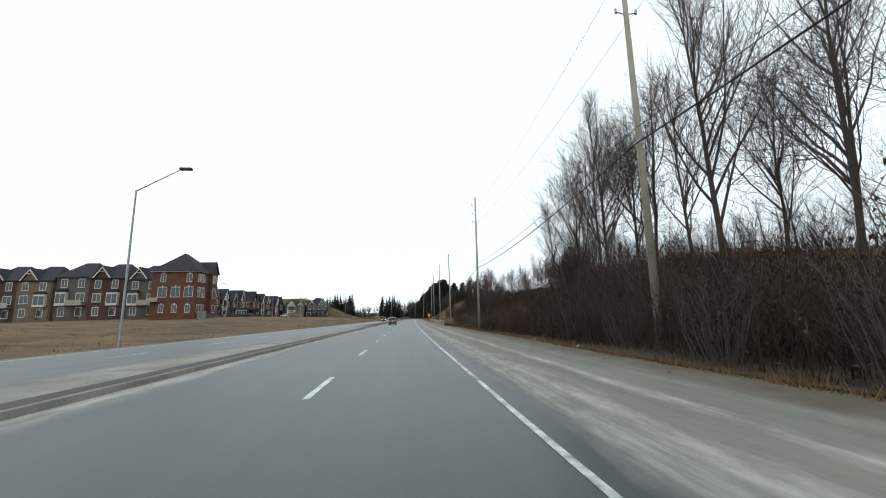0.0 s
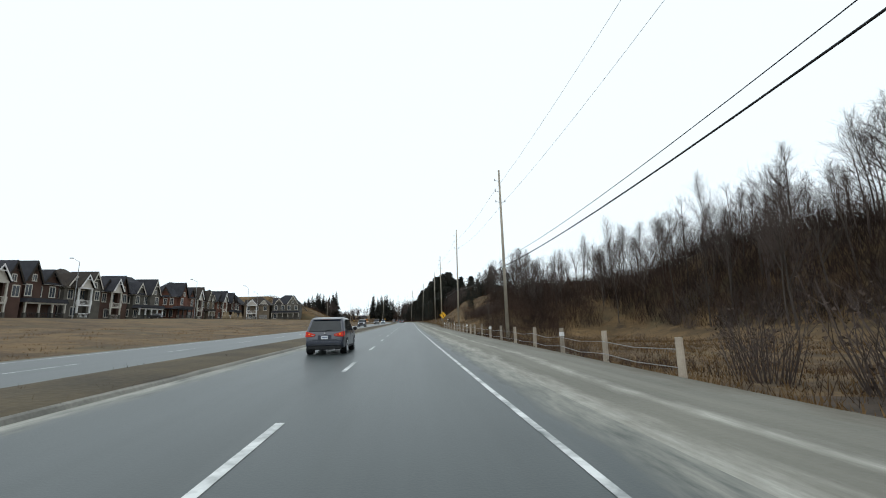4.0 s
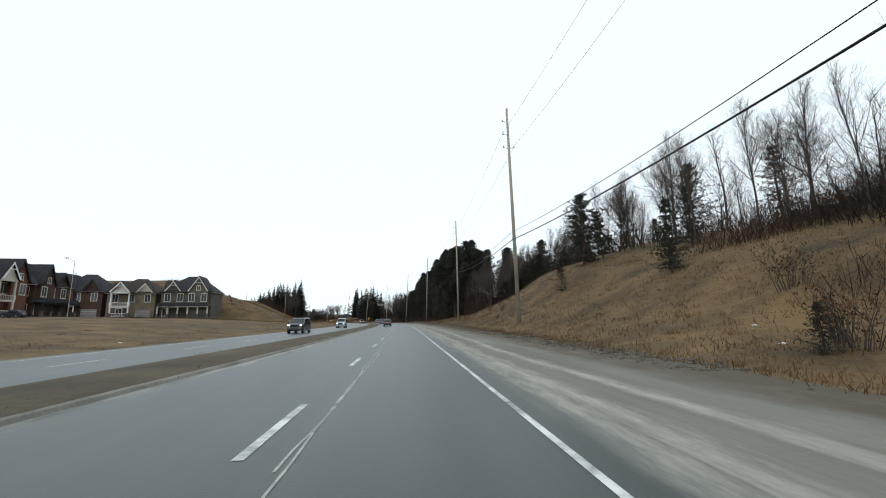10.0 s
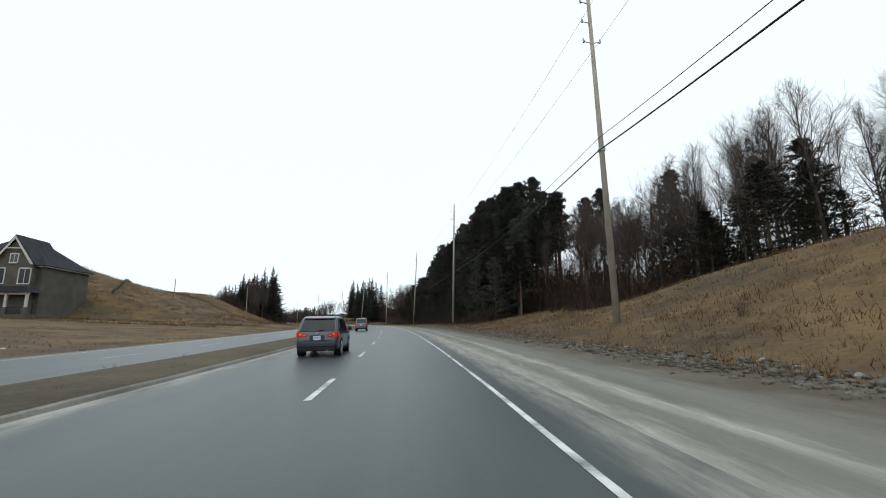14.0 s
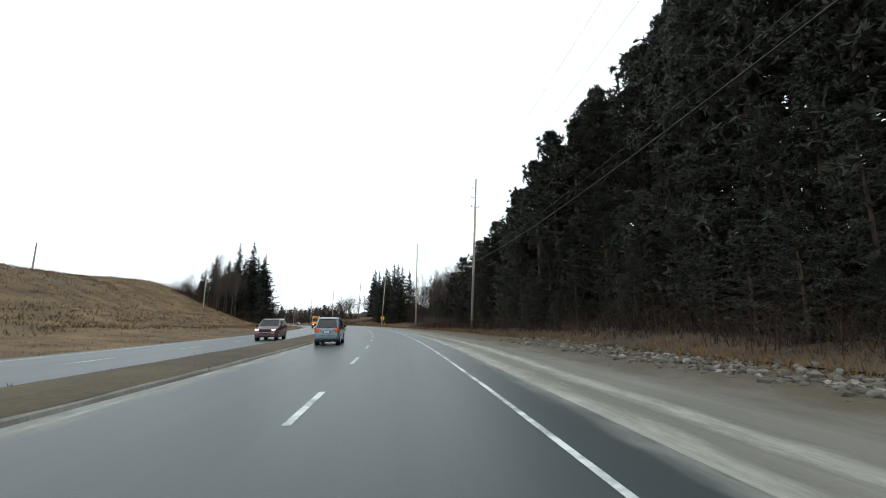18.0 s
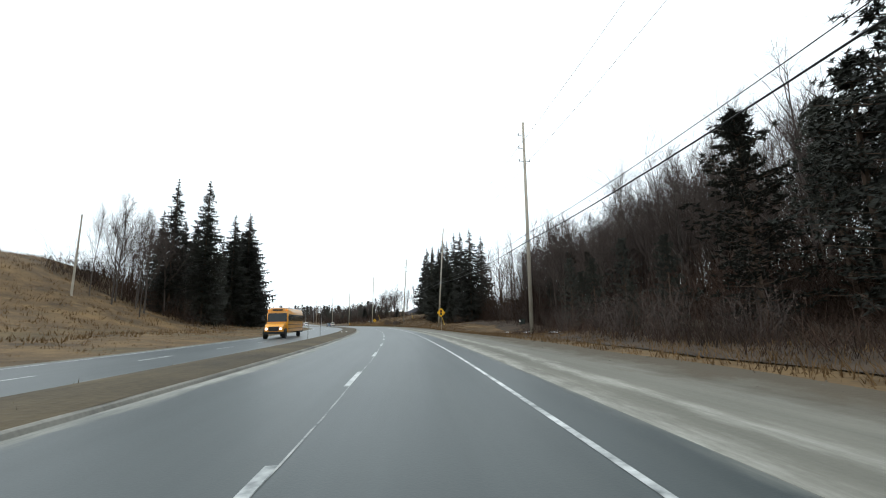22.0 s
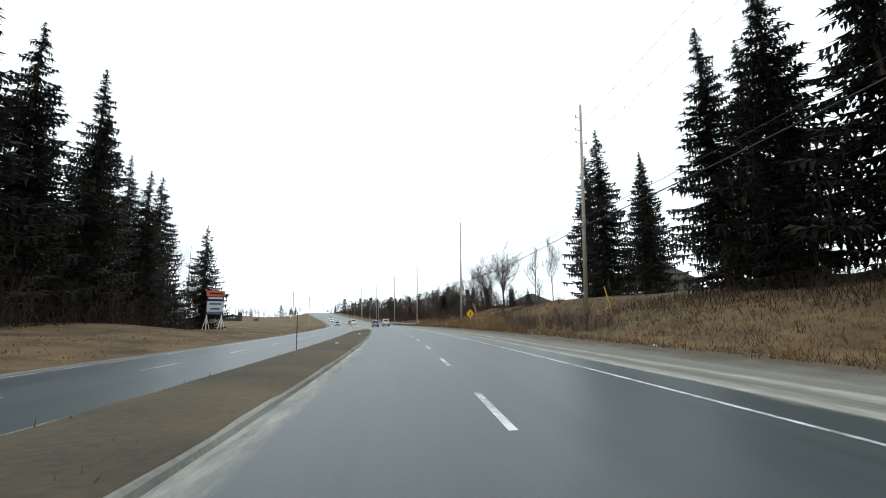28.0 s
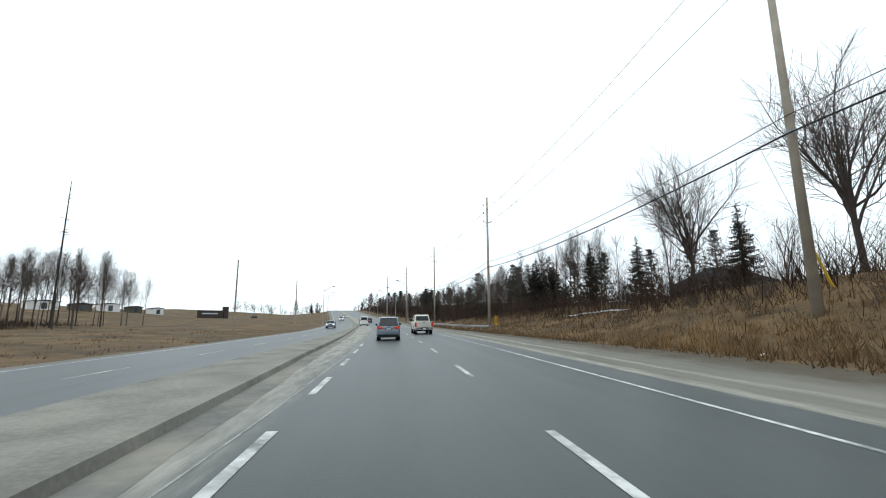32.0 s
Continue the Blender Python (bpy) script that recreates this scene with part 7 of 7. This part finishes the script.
def end_panel(a, b, ha, hb, out, t=0.03):
    """A slab across the car between the points a and b of the outline, with half widths ha and hb."""
    bm = bmesh.new()
    (ya, za), (yb, zb) = a, b
    n = Vector((0, zb - za, -(yb - ya))).normalized()
    n = n if n.y * out > 0 else -n
    o = n * abs(out)
    q = [Vector((-ha, ya, za)) + o, Vector((ha, ya, za)) + o, Vector((hb, yb, zb)) + o, Vector((-hb, yb, zb)) + o]
    v = [bm.verts.new(x) for x in q] + [bm.verts.new(x - n * t) for x in q]
    for f in ((0, 1, 2, 3), (7, 6, 5, 4), (0, 4, 5, 1), (1, 5, 6, 2), (2, 6, 7, 3), (3, 7, 4, 0)):
        bm.faces.new([v[i] for i in f])
    bmesh.ops.recalc_face_normals(bm, faces=bm.faces)
    return bm


def ringed(x, sg, y, r):
    """The outer ring of a rim."""
    bm = bmesh.new()
    n = 24
    rows = [[bm.verts.new((x + sg * o, y + math.cos(2 * math.pi * k / n) * r * q, r + math.sin(2 * math.pi * k / n) * r * q)) for k in range(n)] for o, q in ((-0.01, 0.68), (0.014, 0.66), (0.018, 0.6), (-0.01, 0.56))]
    for a, b in zip(rows, rows[1:]):
        for k in range(n):
            bm.faces.new((a[k], a[(k + 1) % n], b[(k + 1) % n], b[k])).smooth = True
    bmesh.ops.recalc_face_normals(bm, faces=bm.faces)
    return bm


def wheel(t, x, y, r, w=0.22, rim=ALLOY):
    sg = 1 if x > 0 else -1
    wh = part("wheel", rodded((x - sg * w, y, r), (x, y, r), r, n=24), RUBBER, t)
    part("rim_well", rodded((x - sg * 0.02, y, r), (x + sg * 0.006, y, r), r * 0.6, n=20), PLASTIC, wh)
    part("rim", ringed(x, sg, y, r), rim, wh)
    part("hub", rodded((x - sg * 0.02, y, r), (x + sg * 0.012, y, r), r * 0.16, r * 0.13, 12), rim, wh)
    sp = bmesh.new()
    for k in range(10):
        a = 2 * math.pi * k / 10
        rod(sp, (x + sg * 0.02, y + math.cos(a) * r * 0.12, r + math.sin(a) * r * 0.12), (x + sg * 0.016, y + math.cos(a) * r * 0.6, r + math.sin(a) * r * 0.6), 0.016, 0.012, 5)
    part("spoke", sp, rim, wh)
    part("wheel_arch", rodded((x - sg * (w + 0.03), y, r + 0.04), (x - sg * 0.02, y, r + 0.02), r * 1.07, n=32), PLASTIC, t)


def place_car(name, label, category, s, d, back=False, tall=1.13, group="vehicles on the road"):
    t = thing(name, label, category, Matrix.Translation(at(s, d, 0.0)) @ pose(0, 0, 0, 0, 0, math.degrees(heading(s)) + (180 if back else 0)), group)
    t.scale = (1, 1, tall)
    return t


def suv(s, d, col, label, back=False, L=4.3, W=1.78, H=1.62, rack=False, lights=True, van=False, name="suv", tall=1.13, quarter=True):
    t = place_car(name, label, "car", s, d, back, 1.0)
    H *= tall
    h, belt, tuck = W / 2, H * 0.60, 0.2
    r, f = -L / 2, L / 2
    hood = 0.60 * H if not van else 0.63 * H
    out = [(r + 0.16, 0.3), (r - 0.03, 0.42), (r - 0.05, 0.66), (r + 0.07, belt), (r + (0.44 if not van else 0.24), H * 0.94), (r + 0.85, H), (f - 2.05 if not van else f - 1.7, H * 0.975), (f - 1.15 if not van else f - 0.95, belt + 0.03),
           (f - 0.25, hood - 0.1), (f, 0.58), (f - 0.1, 0.3)]
    part("body", body_mesh(out, h, belt, H, tuck, 0.09, 0.2), col, t)
    a, b = out[3], out[4]
    lerp = lambda k: (a[0] + (b[0] - a[0]) * k, a[1] + (b[1] - a[1]) * k)
    part("rear_window", end_panel(lerp(0.06), lerp(0.84), h * 0.82, h * 0.70, -0.02), CARGLASS, t)
    sp = part("spoiler", end_panel((b[0] - 0.05, b[1] - 0.005), (b[0] + 0.2, H * 0.975), h * 0.70, h * 0.74, -0.008, 0.03), col, t)
    part("brake_lamp", boxed(-0.2, 0.2, b[0] - 0.1, b[0] - 0.07, b[1] - 0.02, b[1] + 0.005), MAROON, sp)
    a2, b2 = out[7], out[6]
    l2 = lambda k: (a2[0] + (b2[0] - a2[0]) * k, a2[1] + (b2[1] - a2[1]) * k)
    part("windscreen", end_panel(l2(0.08), l2(0.92), h * 0.86, h * 0.76, 0.012), CARGLASS, t)
    z0, z1 = belt + 0.03, H * 0.92
    ys = [r + 0.42, r + 1.05, r + 1.95, f - 1.45] if quarter else [r, r + 0.82, r + 1.95, f - 1.3]
    for sg in (-1, 1):
        for i in range(0 if quarter else 1, 3):
            y0, y1 = ys[i] + 0.03, ys[i + 1] - 0.03
            top0, top1 = (y0 + (0.24 if i == 0 else 0)), (y1 - (0.52 if i == 2 else 0))
            shape = [(y0, z0 + (0.1 if i == 0 else 0)), (y1, z0), (top1, z1), (top0, z1 - (0.05 if i == 0 else 0))]
            if not quarter and i == 1:
                shape = [(y0, z0 + 0.05), (y0 + 0.05, z0), (y1, z0), (y1, z1), (y0 + 0.42, z1 - 0.02), (y0 + 0.2, z1 - 0.12)]
            part("side_window", side_panel(shape, h, belt, H, tuck, sg), CARGLASS, t)
        part("door_sill", side_panel([(r + 1.1, 0.28), (f - 1.15, 0.28), (f - 1.15, 0.37), (r + 1.1, 0.37)], h, belt, H, tuck, sg, 0.02), PLASTIC, t)
        for y in ((r + 1.06, r + 1.96, f - 1.4) if quarter else (r + 1.96, f - 1.22)):
            part("door_seam", side_panel([(y, 0.42), (y + 0.006, 0.42), (y + 0.006, belt), (y, belt)], h, belt, H, tuck, sg, 0.0015), PLASTIC, t)
        for y in (r + 1.75, r + 2.6):
            part("door_handle", side_panel([(y, belt - 0.12), (y + 0.2, belt - 0.12), (y + 0.2, belt - 0.08), (y, belt - 0.08)], h, belt, H, tuck, sg, 0.03), col, t)
        part("mirror", boxed(*sorted((sg * (h + 0.0), sg * (h + 0.19))), f - 1.42, f - 1.26, belt + 0.01, belt + 0.19, 0.035), PLASTIC, t)
        tl = part("tail_light", flat_shape([(sg * h * 0.50, belt - 0.17), (sg * h * 0.46, belt - 0.1), (sg * h * 0.90, belt + 0.03), (sg * h * 0.93, belt - 0.2), (sg * h * 0.7, belt - 0.2)], r - 0.02, r + 0.16), TAIL if lights else MAROON, t, "lit red tail light")
        part("light_wrap", side_panel([(r + 0.06, belt - 0.2), (r + 0.34, belt - 0.12), (r + 0.3, belt + 0.02), (r + 0.1, belt + 0.03)], h * 0.94, belt, H, tuck, sg, 0.03), TAIL if lights else MAROON, tl)
        part("turn_lens", rodded((sg * h * 0.76, r - 0.035, belt - 0.09), (sg * h * 0.76, r + 0.1, belt - 0.09), 0.036, n=12), AMBER if lights else MAROON, tl)
        part("reverse_lens", boxed(*sorted((sg * h * 0.52, sg * h * 0.66)), r - 0.03, r + 0.1, belt - 0.155, belt - 0.11, 0.01), TAILCLEAR, tl)
        part("headlight", boxed(*sorted((sg * h * 0.58, sg * h * 0.92)), f - 0.3, f - 0.03, hood - 0.27, hood - 0.15, 0.04), HEAD if back else CHROME, t, "headlight")
        for y in (r + 0.82, f - 0.85):
            wheel(t, sg * (h + 0.01), y, 0.36)
        part("roof_rail", rodded((sg * h * 0.70, r + 0.75, H + 0.03), (sg * h * 0.70, f - 2.1, H + 0.02), 0.018, n=6), PLASTIC, t)
    part("rear_bumper", boxed(-h * 0.90, h * 0.90, r - 0.11, r + 0.25, 0.44, 0.66, 0.07), col, t)
    part("bumper_valance", boxed(-h * 0.86, h * 0.86, r - 0.05, r + 0.3, 0.24, 0.45, 0.05), PLASTIC, t)
    part("exhaust_pipe", rodded((h * 0.5, r - 0.06, 0.26), (h * 0.5, r + 0.3, 0.26), 0.035, n=8), CHROME, t)
    part("tailgate_seam", boxed(-h * 0.62, h * 0.62, r - 0.045, r + 0.06, 0.67, 0.685), PLASTIC, t)
    part("front_bumper", boxed(-h * 0.9, h * 0.9, f - 0.22, f + 0.06, 0.3, 0.58, 0.08), col, t)
    part("grille", boxed(-h * 0.5, h * 0.5, f - 0.16, f + 0.015, 0.62, hood - 0.17, 0.03), PLASTIC, t)
    part("grille_bar", boxed(-h * 0.5, h * 0.5, f - 0.02, f + 0.03, 0.68, 0.71, 0.01), CHROME, t)
    part("lower_intake", boxed(-h * 0.6, h * 0.6, f - 0.05, f + 0.07, 0.34, 0.45, 0.02), PLASTIC, t)
    part("plate_recess", boxed(-0.3, 0.3, r - 0.03, r + 0.06, belt - 0.34, belt - 0.13, 0.01), col, t)
    np_ = part("number_plate", boxed(-0.15, 0.15, r - 0.05, r - 0.02, belt - 0.31, belt - 0.16), PLATE, t)
    part("plate_bar", boxed(-0.11, 0.11, r - 0.056, r - 0.048, belt - 0.255, belt - 0.215), GREYBAR, np_)
    part("badge", boxed(-0.05, 0.05, r - 0.03, r + 0.05, belt - 0.09, belt - 0.02, 0.02), CHROME, t)
    part("wiper", rodded((0, r + 0.06, belt + 0.06), (0.3, r + 0.1, belt + 0.1), 0.012, n=5), PLASTIC, t)
    if rack:
        for y in (r + 0.95, f - 2.35):
            part("roof_bar", boxed(-h * 0.80, h * 0.80, y - 0.035, y + 0.035, H + 0.09, H + 0.12, 0.01), PLASTIC, t)
            for sg in (-1, 1):
                part("bar_foot", boxed(*sorted((sg * h * 0.64, sg * h * 0.76)), y - 0.06, y + 0.06, H + 0.0, H + 0.1, 0.02), PLASTIC, t)
    return t


def pickup(s, d):
    t = place_car("pickup_truck", "ivory crew-cab pickup truck seen from its tailgate", "truck", s, d)
    L, W, H = 5.9, 2.04, 1.92
    h, belt, tuck, r, f = W / 2, 1.22, 0.2, -2.95, 2.95
    part("body", body_mesh([(r, 0.55), (r, 1.2), (r + 2.0, 1.22), (f - 1.6, 1.24), (f - 0.1, 1.12), (f, 0.6), (f - 0.1, 0.42), (r + 0.1, 0.42)], h, 9, 10, 0), IVORY, t)
    part("cab", body_mesh([(r + 1.95, 1.15), (r + 2.1, H - 0.06), (r + 2.3, H), (f - 2.35, H - 0.02), (f - 1.5, 1.15)], h * 0.97, 1.15, H, tuck), IVORY, t)
    part("rear_window", end_panel((r + 1.97, 1.3), (r + 2.09, H - 0.16), h * 0.72, h * 0.66, -0.02), CARGLASS, t)
    part("windscreen", end_panel((f - 1.55, 1.24), (f - 2.3, H - 0.1), h * 0.85, h * 0.74, 0.02), CARGLASS, t)
    tg = part("tailgate", boxed(-h * 0.78, h * 0.78, r - 0.045, r + 0.01, 0.66, 1.2, 0.03), IVORY, t)
    part("lettering_bar", boxed(-h * 0.62, h * 0.62, r - 0.055, r - 0.044, 0.95, 1.08), PALEBOARD, tg)
    part("tailgate_handle", boxed(-0.12, 0.12, r - 0.06, r - 0.04, 1.1, 1.16), PLASTIC, tg)
    part("rear_bumper", boxed(-h * 0.95, h * 0.95, r - 0.2, r + 0.02, 0.42, 0.64, 0.04), CHROME, t)
    part("bumper_step", boxed(-h * 0.4, h * 0.4, r - 0.21, r - 0.02, 0.52, 0.66, 0.02), PLASTIC, t)
    part("hitch", boxed(-0.07, 0.07, r - 0.26, r, 0.3, 0.42, 0.01), PLASTIC, t)
    part("number_plate", boxed(-0.15, 0.15, r - 0.22, r - 0.205, 0.46, 0.6), PLATE, t)
    # black box between the wheels stands in for the shade under the truck
    part("under_shadow_guard", boxed(-h * 0.8, h * 0.8, r + 0.1, f - 0.2, 0.3, 0.45, 0.02), PLASTIC, t)
    for sg in (-1, 1):
        part("tail_light", boxed(*sorted((sg * h * 0.80, sg * h * 0.985)), r - 0.03, r + 0.1, 0.72, 1.16, 0.02), TAIL, t, "red tail light")
        part("headlight", boxed(*sorted((sg * h * 0.55, sg * h * 0.95)), f - 0.15, f + 0.01, 0.8, 1.05, 0.03), CHROME, t)
        part("mirror", boxed(*sorted((sg * h, sg * (h + 0.24))), f - 1.75, f - 1.6, 1.25, 1.5, 0.03), PLASTIC, t)
        for a, b in ((r + 2.25, r + 3.05), (r + 3.12, f - 1.85)):
            part("side_window", side_panel([(a, 1.28), (b, 1.28), (b - (0.3 if b > 0.5 else 0.0), H - 0.14), (a + 0.04, H - 0.14)], h * 0.97, 1.15, H, tuck, sg), CARGLASS, t)
        for y in (r + 1.2, f - 0.95):
            wheel(t, sg * (h + 0.01), y, 0.41, 0.27)


def school_bus(s, d):
    t = place_car("school_bus", "yellow school bus with black stripes and a short bonnet", "bus", s, d, True, 1.1)
    W, H, r, f = 2.4, 3.0, -5.4, 3.9
    h = W / 2
    part("body", body_mesh([(r, 0.6), (r, 2.7), (r + 0.15, 2.95), (r + 0.5, H + 0.05), (f - 0.5, H + 0.05), (f - 0.1, 2.95), (f, 2.6), (f + 0.12, 1.5), (f, 0.6)], h, 2.4, H, 0.12), BUSYELLOW, t)
    part("bonnet", body_mesh([(f, 0.6), (f, 1.55), (f + 1.0, 1.45), (f + 1.5, 1.2), (f + 1.55, 0.6)], h * 0.86, 9, 10, 0), BUSYELLOW, t)
    part("windscreen", end_panel((f + 0.09, 1.68), (f + 0.0, 2.55), h * 0.88, h * 0.84, 0.03), CARGLASS, t)
    part("roof", boxed(-h * 0.8, h * 0.8, r + 0.4, f - 0.4, H + 0.04, H + 0.12, 0.03), WHITECAR, t)
    sb = part("sign_board", boxed(-h * 0.62, h * 0.62, f - 0.12, f + 0.06, 2.66, 3.05, 0.03), BUSYELLOW, t)
    part("lettering_bar", boxed(-h * 0.45, h * 0.45, f + 0.06, f + 0.075, 2.78, 2.95), SIGNBLACK, sb)
    part("grille", boxed(-h * 0.45, h * 0.45, f + 1.5, f + 1.58, 0.75, 1.2, 0.02), PLASTIC, t)
    part("front_bumper", boxed(-h * 0.9, h * 0.9, f + 1.5, f + 1.72, 0.45, 0.7, 0.03), PLASTIC, t)
    part("rear_bumper", boxed(-h * 0.95, h * 0.95, r - 0.15, r + 0.05, 0.45, 0.7, 0.03), PLASTIC, t)
    part("emergency_door", boxed(-0.45, 0.45, r - 0.03, r + 0.02, 0.9, 2.6, 0.02), BUSYELLOW, t)
    for sg in (-1, 1):
        for k in range(11):
            y = r + 0.35 + 0.8 * k
            part("side_window", side_panel([(y, 1.75), (y + 0.7, 1.75), (y + 0.7, 2.42), (y, 2.42)], h, 2.4, H, 0.12, sg, 0.02), CARGLASS, t)
        for z in (0.95, 1.35, 1.62):
            part("black_stripe", side_panel([(r + 0.1, z), (f - 0.1, z), (f - 0.1, z + 0.05), (r + 0.1, z + 0.05)], h, 2.4, H, 0.12, sg, 0.018), SIGNBLACK, t)
        part("headlight", rodded((sg * h * 0.62, f + 1.5, 0.98), (sg * h * 0.62, f + 1.6, 0.98), 0.13, n=14), HEAD, t)
        part("roof_lamp", rodded((sg * h * 0.8, f - 0.1, 2.85), (sg * h * 0.8, f + 0.06, 2.85), 0.1, n=12), AMBER, t)
        part("mirror", boxed(*sorted((sg * (h + 0.1), sg * (h + 0.35))), f + 0.5, f + 0.58, 1.8, 2.3, 0.03), PLASTIC, t)
        for y in (r + 2.2, f + 0.75):
            wheel(t, sg * (h * 0.97), y, 0.48, 0.28, PLASTIC)


suv(378.6, -4.6, SILVER, "silver-blue crossover with a roof rack and lit tail lights", W=1.62, rack=True, tall=1.15, quarter=False)
pickup(669, 0.25)
suv(336.2, -4.75, DARKTEAL, "slate-blue crossover with a roof rack in the next lane", L=3.95, W=1.74, rack=True, quarter=False)
suv(283.5, -12.9, PALESILVER, "silver-white oncoming sport utility vehicle", True, L=4.5, W=1.8, H=1.72)
suv(388, -10.9, MAROON, "dark red oncoming crossover with bright headlights", True, L=4.6, W=1.84, H=1.68)
school_bus(477.5, -13.9)
suv(712, -14.2, GREYCAR, "grey oncoming saloon car", True, L=4.7, W=1.82, H=1.45, name="car")
suv(189, -12.3, NAVYCAR, "dark blue oncoming sport utility vehicle", True, L=4.8, W=1.9, H=1.72)
suv(250.6, -13.6, BLACKCAR, "black oncoming minivan with bright headlights", True, L=5.0, W=1.95, H=1.72, van=True, name="minivan")
suv(655, -3.75, SILVER, "silver crossover driving on towards the junction", H=1.62)
suv(99, -3.6, NAVYCAR, "dark blue car ahead in the next lane", name="car", H=1.5)
suv(293, -3.6, NAVYCAR, "dark blue hatchback ahead in the next lane", name="car", H=1.5)
suv(726, -7.2, WHITECAR, "white van waiting far ahead", L=5.2, W=2.0, H=2.1, van=True, name="van")
suv(744, -7.2, BLACKCAR, "dark car queueing far ahead", name="car", H=1.5)
suv(765, -4.2, MAROON, "dark red car far ahead", name="car", H=1.5)
suv(790, -13.5, WHITECAR, "white oncoming car far off", True, name="car", H=1.5)
suv(830, -11.3, WHITECAR, "white oncoming car far off", True, name="car", H=1.5)


def parked(s, d, col, label, turn):
    t = suv(s, d, col, label, lights=False, name="car", H=1.55)
    t.matrix_basis = Matrix.Translation(on(s, d)) @ pose(0, 0, 0, 0, 0, math.degrees(heading(s)) + turn)
    t["group"] = "cars parked at the houses"


for s, d, col, label, turn in ((228, -88, BLACKCAR, "black car parked before a garage", 95), (276, -84, WHITECAR, "white car parked before the houses", 80), (287, -86, WHITECAR, "white car parked on a driveway", 100),
                               (301, -88, NAVYCAR, "dark car parked on a driveway", 90), (880, -60, BLACKCAR, "dark car parked in the far yard", 40)):
    parked(s, d, col, label, turn)
